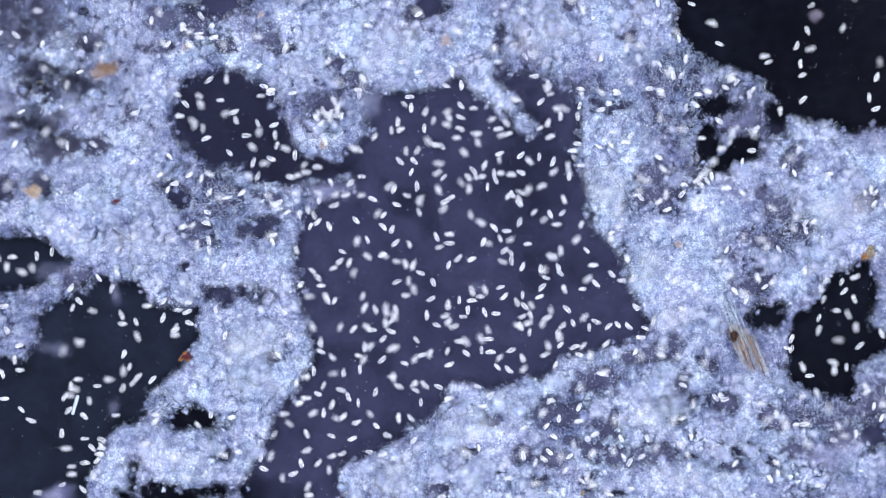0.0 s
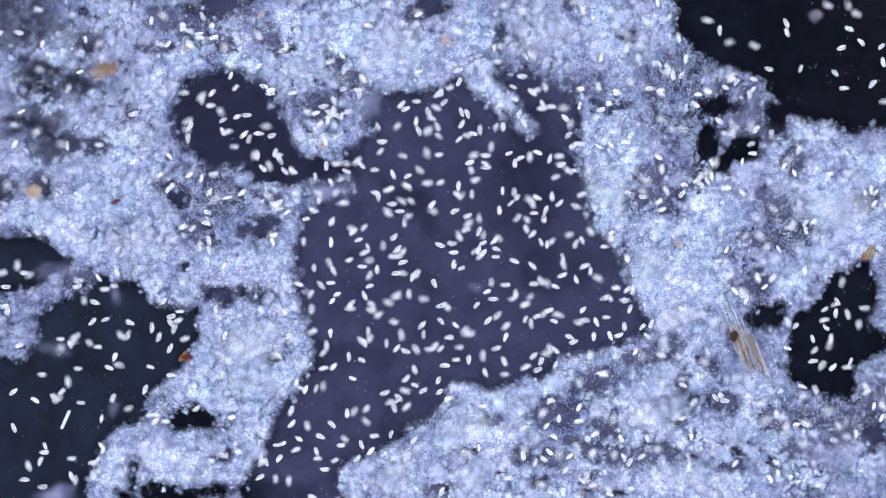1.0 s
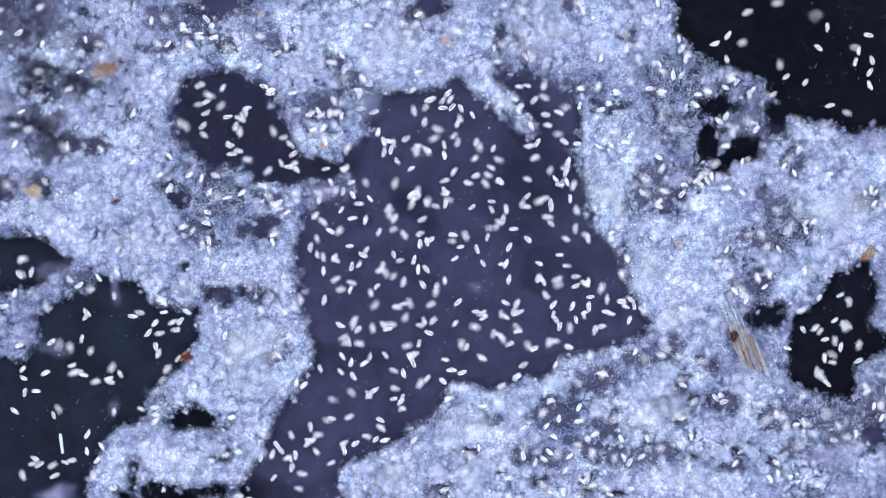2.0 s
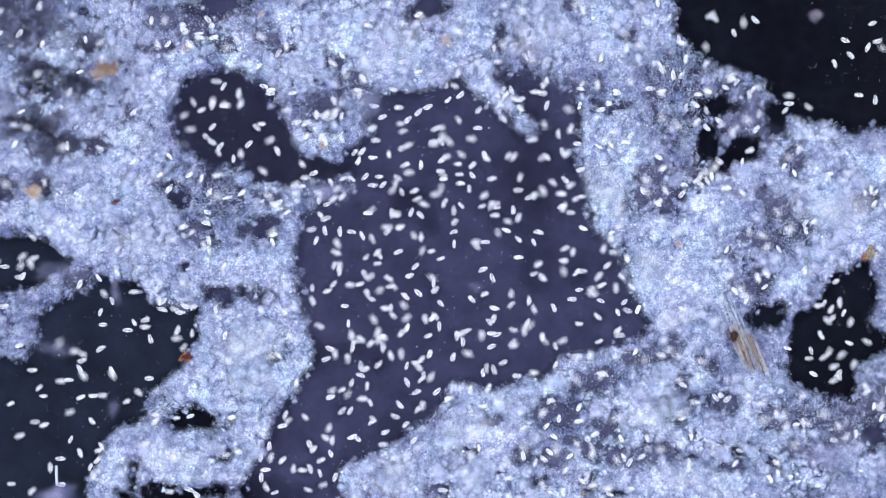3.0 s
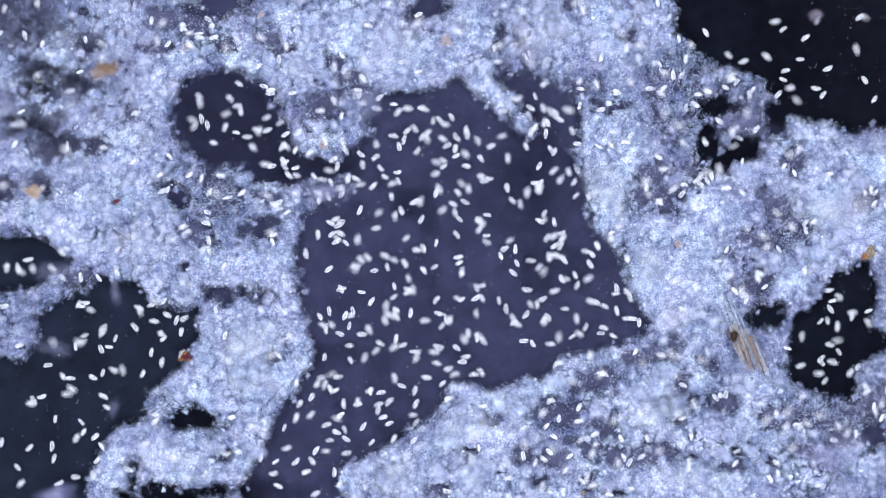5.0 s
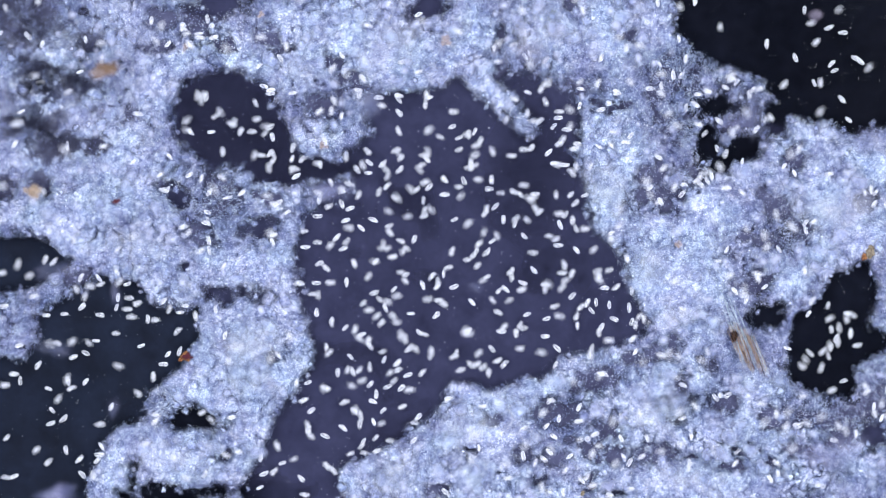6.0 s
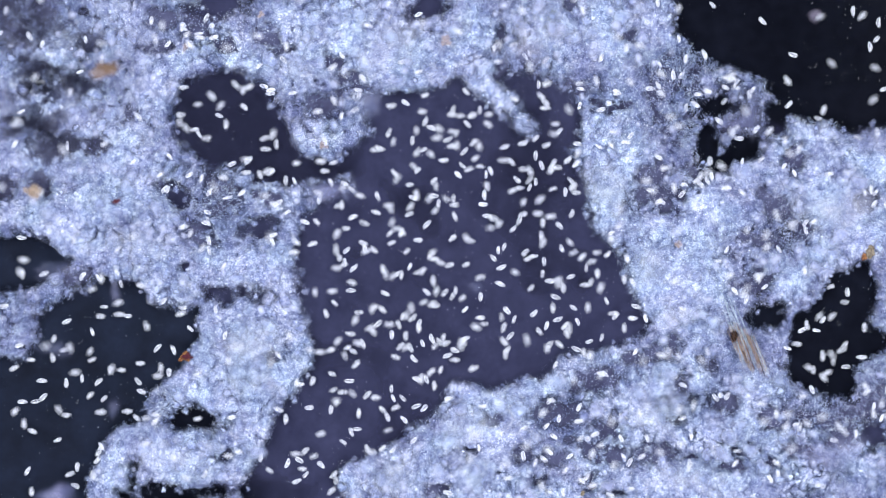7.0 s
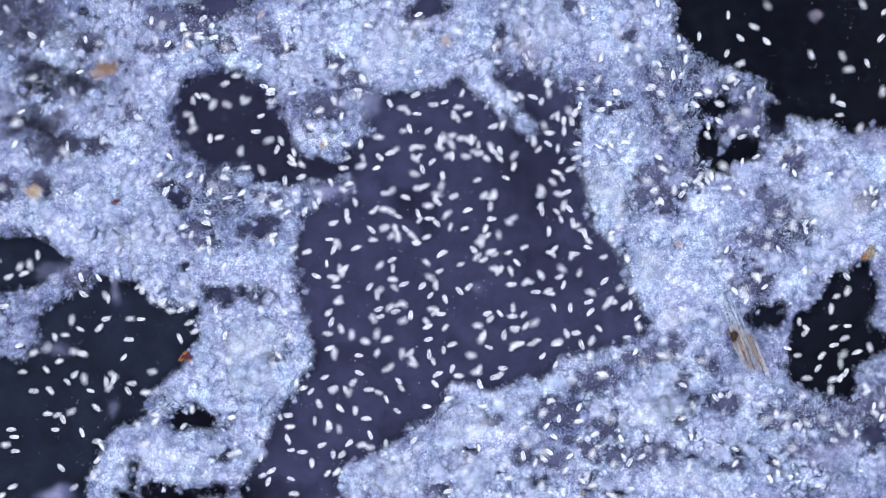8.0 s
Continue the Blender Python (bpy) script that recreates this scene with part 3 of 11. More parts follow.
def flocs():
    rng = np.random.RandomState(5)
    d = density(XX, YY)
    h = height(XX, YY, d)
    rich = packing(XX, YY)
    edge = np.clip((d - 0.05) / 0.6, 0, 1)
    top = np.maximum(h * (0.3 + 0.7 * edge), 0.6)
    solid = d > 0.06
    cell = solid[:-1, :-1] & solid[1:, :-1] & solid[:-1, 1:] & solid[1:, 1:]
    mark, count = patches(cell)
    sizes = np.bincount(mark.ravel(), minlength=count + 1)
    jx = XX + rng.uniform(-1.1, 1.1, XX.shape)
    jy = YY + rng.uniform(-1.1, 1.1, XX.shape)
    place = np.stack([(jx - WIDE / 2) * DIV, (HIGH / 2 - jy) * DIV, top * DIV], -1)
    # lumps and granules
    n = 26000
    lx, ly = rng.uniform(-80, WIDE + 80, n), rng.uniform(-80, HIGH + 80, n)
    ld = density(lx, ly)
    keep = rng.uniform(0, 1, n) < np.clip(ld * 1.3 - 0.15, 0, 1)
    lx, ly, ld = lx[keep], ly[keep], ld[keep]
    lr = (1.6 + 3.2 * rng.uniform(0, 1, len(lx)) ** 2) * (0.6 + 0.5 * ld)
    lz = np.maximum(height(lx, ly, ld) * (0.3 + 0.7 * np.clip(ld * 1.6, 0, 1)) - lr * rng.uniform(-0.5, 1.0, len(lx)), lr * 0.6)
    n = 560000
    gx, gy = rng.uniform(-60, WIDE + 60, n), rng.uniform(-60, HIGH + 60, n)
    gd, gs = density(gx, gy), openness(gx, gy)
    keep = rng.uniform(0, 1, n) < np.clip(1.7 * gd ** 1.5 + np.where(gs > 6, 0.08, 0.10 * (gs > -7) * (waves(gx, gy, 15, 54) > 0)), 0, 0.8)
    gx, gy, gd = gx[keep], gy[keep], gd[keep]
    spots = [rng.normal(size=(int(a * b * dense), 2)) * (0.62 * a, 0.62 * b) + (tx, ty)
             for dense, stretch in ((1.1, LOOSE + FRINGE), (0.35, GRAINY)) for tx, ty, a, b in stretch]
    ex, ey = np.concatenate(spots).T
    free = rng.normal(3, 4, len(ex)) - 9 * zone(ex, ey, FRINGE)
    keep = (waves(ex, ey, 13, 56) + 0.8 * waves(ex, ey, 5, 57) > rng.uniform(-0.9, 0.5, len(ex))) & (openness(ex, ey) > free)
    ex, ey = ex[keep], ey[keep]
    grainy = np.r_[np.zeros(len(gx), bool), np.ones(len(ex), bool)]
    gx, gy, gd = np.r_[gx, ex], np.r_[gy, ey], np.r_[gd, density(ex, ey)]
    gr = 0.46 + 0.52 * rng.uniform(0, 1, len(gx)) ** 3
    gz = np.maximum(height(gx, gy, gd) * (0.3 + 0.7 * np.clip(gd * 1.6, 0, 1)) + np.minimum(rng.exponential(3.2, len(gx)), 13) - 2, 1.0)
    gz = np.where((gd < 0.35) & (openness(gx, gy) > 6), np.maximum(gz, rng.uniform(14, 40, len(gx)) * (1 - sunken(gx, gy))), gz)

    gz = np.where(grainy, rng.normal(41, 3.5, len(gx)), gz)
    bright = grainy | (rng.uniform(0, 1, len(gx)) < 0.06 + 0.6 * zone(gx, gy, GRAINY))

    def owner(x, y):
        i = np.clip(((x - GX[0]) / STEP).astype(int), 0, mark.shape[1] - 1)
        j = np.clip(((y - GY[0]) / STEP).astype(int), 0, mark.shape[0] - 1)
        return mark[j, i]

    lo, go = owner(lx, ly), owner(gx, gy)
    big = [k for k in range(1, count + 1) if sizes[k] >= 60]
    made = {}
    index = np.arange(XX.size).reshape(XX.shape)
    for k in big:
        jj, ii = np.nonzero(mark == k)
        faces = np.stack([index[jj + 1, ii], index[jj + 1, ii + 1], index[jj, ii + 1], index[jj, ii]], 1)
        used, faces = np.unique(faces, return_inverse=True)
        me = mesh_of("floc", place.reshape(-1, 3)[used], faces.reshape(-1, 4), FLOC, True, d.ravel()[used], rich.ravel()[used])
        large = sizes[k] > 4000
        ob = tagged(new("floc", me), "broad pale blue granular bacterial floc resting on the slide" if large
                    else "small island of pale blue bacterial floc on the slide", "floc", "bacterial flocs")
        made[sizes[k]] = ob
        pick = lo == k
        if pick.any():
            tagged(part("lump", scatter("lump", 1, lx[pick], ly[pick], lz[pick], lr[pick], LUMP, rng, 0.3), LUMP, ob,
                        "rounded whitish lumps of jelly"), kind="stuff")
        for mat, pick, label in ((GRANULE, (go == k) & ~bright, "tiny pale bacterial grains"), (SPARK, (go == k) & bright, "tiny bright bacterial grains")):
            if pick.any():
                tagged(part("granule", scatter("granule", 0, gx[pick], gy[pick], gz[pick], gr[pick], mat, rng, 0.2, False), mat, ob, label), kind="stuff")
    loose, loose_g = ~np.isin(lo, big), ~np.isin(go, big)
    ob = tagged(new("floc_fragments", scatter("floc_fragments", 1, lx[loose], ly[loose], np.minimum(lz[loose], lr[loose]), lr[loose], LUMP, rng, 0.3)),
                "loose crumbs of pale floc along the edges of the clearings", "floc", kind="stuff")
    tagged(part("granule", scatter("granule", 0, gx[loose_g], gy[loose_g], gz[loose_g], gr[loose_g], GRANULE, rng, 0.2, False), GRANULE, ob,
                "tiny bright bacterial grains"), kind="stuff")
    return made[max(made)]


GREAT_FLOC = flocs()


def veil(x, y, z, wide, tall, thick, seed, dense, mat, label):
    """A loose cloud of jelly that hangs above the floc, thinning out at its rim."""
    rnd = random.Random(seed)
    rings, spokes = 14, 44
    verts, thin = [], []
    wob = [rnd.uniform(0, 6.28) for _ in range(4)]
    for side in (1, -1):
        for i in range(rings + 1):
            r = i / rings
            for j in range(spokes):
                a = 2 * math.pi * j / spokes
                k = r * (1 + 0.16 * math.sin(2 * a + wob[0]) + 0.12 * math.sin(3 * a + wob[1]) + 0.08 * math.sin(7 * a + wob[2]))
                px, py = x + wide * k * math.cos(a), y + tall * k * math.sin(a)
                lump = noise.noise(Vector((px / 40, py / 40, seed * 3.7)))
                h = thick * math.sqrt(max(0.0, 1 - r * r)) * (1 + 0.5 * lump)
                verts.append(at(px, py, z + side * h))
                thin.append(max(0.0, 1 - r ** 1.5) * (0.75 + 0.6 * lump) * dense)
    n = (rings + 1) * spokes
    faces = []
    for s in (0, 1):
        for i in range(rings):
            for j in range(spokes):
                k = (j + 1) % spokes
                a, b, c, d = s * n + i * spokes + j, s * n + i * spokes + k, s * n + (i + 1) * spokes + k, s * n + (i + 1) * spokes + j
                faces.append((a, d, c, b) if s == 0 else (a, b, c, d))
    part("veil", mesh_of("veil", np.array([tuple(v) for v in verts]), np.array(faces), mat, True, thin), mat, GREAT_FLOC, label)


VEILS = [(60, 60, 105, 130, 90, 0.15), (170, 190, 95, 130, 80, 0.3), (50, 210, 100, 90, 70, 0.12), (215, 60, 95, 90, 70, 0.3),
         (110, 290, 92, 110, 55, 0.3), (1300, 222, 84, 40, 22, 0.35), (1330, 200, 84, 22, 46, 0.35), (1545, 250, 88, 45, 30, 0.6),
         (930, 95, 84, 55, 32, 0.6), (580, 338, 80, 44, 20, 0.8), (100, 480, 80, 50, 22, 0.35), (1190, 690, 84, 60, 36, 0.2),
         (1470, 800, 88, 70, 45, 0.6), (640, 180, 80, 40, 40, 0.5), (95, 618, 66, 40, 20, 0.25),
         (204, 518, 66, 13, 34, 0.3), (200, 722, 66, 13, 26, 0.3), (100, 874, 92, 42, 20, 0.9), (842, 508, 76, 15, 15, 0.35)]
for number, (x, y, z, a, b, dense) in enumerate(VEILS):
    veil(x, y, z, a, b, 9, number, dense, VEIL, "hazy violet cloud of loose jelly")
PALE_VEILS = [(440, 610, 70, 70, 46, 0.6), (430, 680, 76, 60, 34, 0.5), (690, 85, 72, 80, 48, 0.6), (1075, 330, 72, 44, 60, 0.6), (1170, 735, 76, 62, 40, 0.6),
              (1480, 370, 76, 80, 50, 0.5), (240, 440, 76, 70, 34, 0.5), (960, 60, 76, 60, 36, 0.5), (830, 760, 74, 56, 40, 0.5), (1150, 470, 74, 40, 50, 0.5),
              (1190, 560, 72, 50, 30, 0.5), (300, 815, 74, 60, 30, 0.5), (1230, 850, 76, 80, 26, 0.5), (700, 850, 74, 60, 34, 0.5), (520, 120, 76, 40, 30, 0.4)]
for number, (x, y, z, a, b, dense) in enumerate(PALE_VEILS):
    veil(x, y, z, a, b, 9, number + 40, dense, PALE_VEIL, "soft pale cloud of loose jelly")


def puffs():
    """Small billows of jelly that make up the top of the floc, soft at their rims."""
    rng = np.random.RandomState(61)
    n = 5200
    x, y = rng.uniform(-30, WIDE + 30, n), rng.uniform(-30, HIGH + 30, n)
    s, d = openness(x, y), density(x, y)
    r = 5 + 13 * rng.uniform(0, 1, n) ** 2.2
    want = np.clip(0.5 * packing(x, y) ** 1.5 + 0.2 * waves(x, y, 17, 63), 0.03, 0.5) * np.where(thinness(x, y) > 0.35, 0.08, 1) * (1 - 0.8 * zone(x, y, GRAINY))
    rim_puff = (np.abs(s + 1) < 7) & (r < 9) & (rng.uniform(0, 1, n) < 0.5)
    keep = rim_puff | (s > np.minimum(r - 3, 6)) & (rng.uniform(0, 1, n) < want)
    x, y, r, s, d, weak = x[keep], y[keep], r[keep], s[keep], d[keep], rim_puff[keep]
    z = height(x, y, d) + 3 + np.minimum(rng.exponential(13, len(x)), 50)
    rings, spokes, m = 5, 14, len(x)
    a = 2 * np.pi * np.arange(spokes) / spokes
    wob = rng.uniform(0, 6.28, (m, 3, 1))
    rim = 1 + 0.17 * np.sin(2 * a + wob[:, 0]) + 0.14 * np.sin(3 * a + wob[:, 1]) + 0.10 * np.sin(5 * a + wob[:, 2])
    t = np.arange(rings + 1) / rings
    reach = t[None, :, None] * rim[:, None] * r[:, None, None]
    px, py = x[:, None, None] + reach * np.cos(a), y[:, None, None] + reach * np.sin(a)
    lift = np.sqrt(1 - t * t)[None, :, None] * r[:, None, None] * (1 + 0.5 * waves(px, py, 7, 64))
    full = rng.uniform(0.45, 1.0, (m, 1, 1)) * np.where(weak, 0.6, 1.0)[:, None, None]
    thick = (1 - t ** 1.6)[None, :, None] * full * (1 + 0.4 * waves(px, py, 9, 65))
    verts = np.stack([np.stack([px - WIDE / 2, HIGH / 2 - py, z[:, None, None] + side * lift], -1) for side in (0.45, -0.25)], 1)
    index = np.arange(2 * (rings + 1) * spokes).reshape(2, rings + 1, spokes)
    p, q, u, v = index[:, :-1], np.roll(index, -1, 2)[:, :-1], np.roll(index, -1, 2)[:, 1:], index[:, 1:]
    quads = np.concatenate([np.stack([p, v, u, q], -1)[0].reshape(-1, 4), np.stack([p, q, u, v], -1)[1].reshape(-1, 4)])
    faces = quads[None] + (np.arange(m) * index.size)[:, None, None]
    me = mesh_of("puff", verts.reshape(-1, 3) * DIV, faces.reshape(-1, 4), PUFF, True, np.stack([thick, thick], 1).ravel(), np.repeat(packing(x, y), index.size))
    tagged(part("puff", me, PUFF, GREAT_FLOC, "soft pale billows of bacterial jelly"), kind="stuff")


puffs()


def clots():
    """Loose soft clots that float above the flocs."""
    rng = np.random.RandomState(23)
    n = 2600
    x, y = rng.uniform(-20, WIDE + 20, n), rng.uniform(-20, HIGH + 20, n)
    keep = (openness(x, y) > 9) & (thinness(x, y) < 0.5) & (rng.uniform(0, 1, n) < np.clip(0.25 + 0.9 * waves(x, y, 60, 41) + 0.4 * (density(x, y) < 0.5), 0, 1))
    x, y = x[keep], y[keep]
    r = 2.2 + 4.5 * rng.uniform(0, 1, len(x)) ** 2
    z = 64 + rng.uniform(0, 34, len(x))
    tagged(part("clot", scatter("clot", 2, x, y, z, r, CLOT, rng, 0.18), CLOT, GREAT_FLOC, "soft lilac clots of loose jelly"), kind="stuff")


clots()


def dust():
    """Bacteria and dust that lie in the clear water."""
    rng = np.random.RandomState(9)
    n = 9000
    x, y = rng.uniform(-20, WIDE + 20, n), rng.uniform(-20, HIGH + 20, n)
    ok = (openness(x, y) < -2) & (rng.uniform(-0.6, 0.9, n) < waves(x, y, 34, 55))
    x, y = x[ok], y[ok]
    r = 0.22 + 0.4 * rng.uniform(0, 1, len(x)) ** 3
    z = rng.normal(42, 12, len(x)).clip(1.5, 100)
    tagged(new("dust", scatter("dust", 0, x, y, z, r, DUST, rng, 0.2, False)),
           "tiny bright bacteria and dust specks in clear water", "dust", kind="stuff")


dust()


# ---- ciliates ----
SWIMMERS = 438


def outline(t, slim):
    """Half width of the cell along its axis, t from tail 0 to tip 1."""
    return slim * math.sin(math.pi * t ** 0.94) ** 0.42 * (1.08 - 0.2 * t)


def cell(long, slim, turn, bend):
    """A ciliate along +x, sizes in divisions: granular body, rows of cilia, mouth and vacuoles."""
    ob = tagged(new("ciliate"), "translucent oval ciliate with bright rim swimming in dark water", "ciliate", "swimming ciliates")
    rows, spokes = 9, 10

    def skin(t, a, k):
        """A spot of the cell's skin: along, around, and out from the axis."""
        r = outline(t, slim) * k * (1 + 0.26 * noise.noise(Vector((t * 3.0, math.cos(a), math.sin(a) + turn * 20))))
        return Vector(((t - 0.5) * long, r * math.cos(a) + bend * (1 - (2 * t - 1) ** 2), r * math.sin(a))) * DIV

    bm = bmesh.new()
    rings = []
    for i in range(1, rows):
        t = i / rows
        rings.append([])
        for j in range(spokes):
            a = 2 * math.pi * j / spokes
            dent = 1 - 0.28 * math.exp(-((t - 0.72) / 0.13) ** 2) * max(0, math.cos(a)) ** 3
            rings[-1].append(bm.verts.new(skin(t, a, 0.9 * dent)))
    tail, tip = bm.verts.new((-0.49 * long * DIV, 0, 0)), bm.verts.new((0.49 * long * DIV, 0, 0))
    for j in range(spokes):
        k = (j + 1) % spokes
        bm.faces.new((tail, rings[0][k], rings[0][j]))
        bm.faces.new((tip, rings[-1][j], rings[-1][k]))
        for a, b in zip(rings, rings[1:]):
            bm.faces.new((a[j], a[k], b[k], b[j]))
    bmesh.ops.recalc_face_normals(bm, faces=bm.faces)
    part("body", bm, CELL_BODY, ob, "clear greyish body")
    bm = bmesh.new()
    for j in range(9):
        a0 = 2 * math.pi * j / 9 + turn + 0.33 * math.sin(j * 2.3 + turn * 9)
        strip = []
        for i in range(10):
            t = 0.015 + 0.97 * i / 9
            a = a0 + 1.1 * (t - 0.5) + 0.16 * math.sin(5 * t + j * 1.9)
            trio = []
            for da, dr in ((-0.085, 0.92), (0, 1.14), (0.085, 0.92)):
                trio.append(bm.verts.new(skin(t, a + da, dr)))
            strip.append(trio)
        for p, q in zip(strip, strip[1:]):
            for u in (0, 1, 2):
                w = (u + 1) % 3
                bm.faces.new((p[u], p[w], q[w], q[u]))
    bmesh.ops.recalc_face_normals(bm, faces=bm.faces)
    tagged(part("ciliary_coat", bm, CELL_ROW, ob, "bright rows of cilia along the body"), kind="stuff")
    for x, y, z, r in ((-0.22, 0.22, 0.1, 0.34), (0.02, -0.3, 0.2, 0.24), (0.22, 0.15, 0.2, 0.2)):
        bm = bmesh.new()
        bmesh.ops.create_icosphere(bm, subdivisions=1, radius=r * slim * DIV)
        bmesh.ops.translate(bm, vec=(x * long * DIV, y * slim * DIV, z * slim * DIV), verts=bm.verts)
        part("food_vacuole", bm, VACUOLE, ob, "small bright vacuole")
    return ob


# ---- debris ----
def debris(x, y, z, wide, tall, turn, mat, label, seed, count=3, category="debris", name="debris_flake"):
    """An uneven crumb made of a few angular pieces."""
    rnd = random.Random(seed)
    ob = tagged(new(name), label, category)
    ob.matrix_basis = Matrix.Translation(at(x, y, z)) @ pose(0, 0, 0, 0, 0, turn)
    for i in range(count * 2 + 1):
        bm = bmesh.new()
        bmesh.ops.create_icosphere(bm, subdivisions=3, radius=1)
        k = 0.7 if i == 0 else rnd.uniform(0.25, 0.55)
        ox, oy = (0, 0) if i == 0 else (rnd.uniform(-0.95, 0.95) * wide, rnd.uniform(-0.95, 0.95) * tall)
        for v in bm.verts:
            n = noise.noise(v.co * 1.7 + Vector((seed * 3.1, i * 5.3, 0))) * 0.9 + noise.noise(v.co * 4 + Vector((seed, i, 2))) * 0.5
            c = v.co * (1 + n)
            v.co = Vector((c.x * wide * k + ox, c.y * tall * k + oy, c.z * min(wide, tall) * 0.5 * k)) * DIV
        part("flake", bm, mat, ob, smooth=False)
    return ob


RUST = mat_debris("rust_debris", (0.12, 0.035, 0.014), (0.40, 0.19, 0.09), 3.5, 0.35)
TAN = mat_debris("tan_debris", (0.13, 0.09, 0.055), (0.40, 0.34, 0.28), 3, 0.4)
OCHRE = mat_debris("ochre_debris", (0.13, 0.065, 0.045), (0.40, 0.27, 0.20), 4, 0.68)
PEACH = mat_debris("peach_debris", (0.30, 0.19, 0.12), (0.52, 0.42, 0.36), 5, 0.55)
PALE = mat_debris("pale_debris", (0.34, 0.25, 0.24), (0.50, 0.44, 0.52), 5, 0.55)
RED = mat_debris("red_debris", (0.025, 0.005, 0.010), (0.09, 0.016, 0.028), 4)
OLIVE = mat_debris("olive_debris", (0.03, 0.03, 0.012), (0.12, 0.12, 0.07), 4)
VIOLET = mat_debris("violet_debris", (0.10, 0.085, 0.14), (0.26, 0.23, 0.31), 5, 0.5)
debris(1446, 27, 92, 10, 9, 20, VIOLET, "blurred violet dead cell hanging in dark water", 21, 3, "dead cell", "dead_cell")
debris(188, 122, 92, 17, 10, 12, OCHRE, "rusty orange blurred mineral crumb on pale floc", 1, 7)
debris(168, 128, 92, 11, 8, 30, PALE, "pale peach mineral crumb on pale floc", 2, 2)
debris(58, 340, 80, 12, 11, 20, PEACH, "orange tan rounded crumb lying on floc", 3, 5)
debris(1541, 447, 50, 9, 10, 40, TAN, "tan crumb at the edge of dark clearing", 4)
debris(1530, 454, 48, 5, 6, 0, RUST, "small rusty crumb beside tan crumb", 14, 2)
debris(326, 632, 42, 7.5, 7, 5, RUST, "bright rust red crystal fragment at floc edge", 5, 3)
debris(332, 631, 46, 6, 5, 25, RED, "dark red crystal grain at floc edge", 15, 2)
debris(206, 357, 66, 6, 5, 40, RED, "small dark red grain lying on floc", 6, 2)
debris(790, 70, 64, 8, 9, 0, PALE, "peach coloured soft crumb in floc", 7)
debris(573, 256, 58, 6, 7, 10, PALE, "pale tan crumb on floc edge", 8)
debris(1202, 432, 54, 5, 7, 0, PALE, "small peach crumb on floc", 9, 2)
debris(980, 22, 52, 4, 4, 0, OLIVE, "tiny olive grain on floc", 10, 2)
debris(462, 26, 56, 6, 5, 20, PALE, "small pinkish brown crumb on floc", 11, 2)
debris(330, 82, 62, 9, 6, 50, PALE, "faint peach crumb on floc", 12, 2)
debris(1032, 873, 50, 4, 5, 0, TAN, "tiny tan grain on floc", 13, 2)


def fibre():
    """A torn bundle of plant fibre: brown strands, a dark node and clear loose ends."""
    rnd = random.Random(4)
    brown = mat_debris("fibre_brown", (0.16, 0.085, 0.060), (0.48, 0.37, 0.31), 4, 0.22)
    clear = mat_debris("fibre_clear", (0.30, 0.38, 0.50), (0.62, 0.70, 0.80), 5, 0.4)
    node = mat_debris("fibre_node", (0.007, 0.0035, 0.003), (0.065, 0.028, 0.018), 4, 0.2)
    ob = tagged(new("plant_fibre"), "torn brown plant fibre bundle with pale frayed ends on floc", "plant fibre")
    ob.matrix_basis = Matrix.Translation(at(1312, 600, 53))

    def strand(x0, y0, x1, y1, r, mat, label):
        bm = bmesh.new()
        rows = []
        for i in range(9):
            t = i / 8
            sway = math.sin(t * 3 + x0) * 1.2 + rnd.uniform(-0.4, 0.4)
            c = Vector((x0 + (x1 - x0) * t + sway - 1312, 600 - y0 - (y1 - y0) * t, 3 * math.sin(t * 2.5 + x1) + rnd.uniform(-0.5, 0.5)))
            rr = r * (0.55 + 0.45 * math.sin(math.pi * min(max(t, 0.12), 0.9)))
            rows.append([bm.verts.new((c + Vector((math.cos(a) * rr, 0, math.sin(a) * rr))) * DIV) for a in (0, 1.26, 2.51, 3.77, 5.03)])
        for p, q in zip(rows, rows[1:]):
            for u in range(5):
                bm.faces.new((p[u], p[(u + 1) % 5], q[(u + 1) % 5], q[u]))
        bm.faces.new(rows[0])
        bm.faces.new(rows[-1][::-1])
        bmesh.ops.recalc_face_normals(bm, faces=bm.faces)
        part("strand", bm, mat, ob, label)

    for i in range(48):
        u = i * 0.618 % 1
        top = 582 + 26 * abs(u - 0.3) + rnd.uniform(-6, 6)
        strand(1285 + 50 * u, top - 12 + 10 * u, 1314 + 50 * u + rnd.uniform(-3, 3), 648 + 18 * u + rnd.uniform(-14, 6), rnd.uniform(0.35, 0.85), clear if i % 4 == 1 else (node if i % 7 == 3 else brown), "thin strand")
    for i in range(7):
        u = i / 6
        strand(1272 + 20 * u + rnd.uniform(-3, 3), 516 + 18 * u + rnd.uniform(-8, 8), 1294 + 34 * u, 590 + 14 * u, rnd.uniform(0.6, 1.0), clear, "clear strand")
    bm = bmesh.new()
    bmesh.ops.create_icosphere(bm, subdivisions=3, radius=1)
    for v in bm.verts:
        n = 1 + 0.6 * noise.noise(v.co * 2.2) + 0.4 * noise.noise(v.co * 5)
        v.co = Vector((v.co.x * 5.5 * n - 13, v.co.y * 9 * n + 5, v.co.z * 3.5 * n + 3)) * DIV
    part("node", bm, node, ob, "dark rusty knot")


fibre()


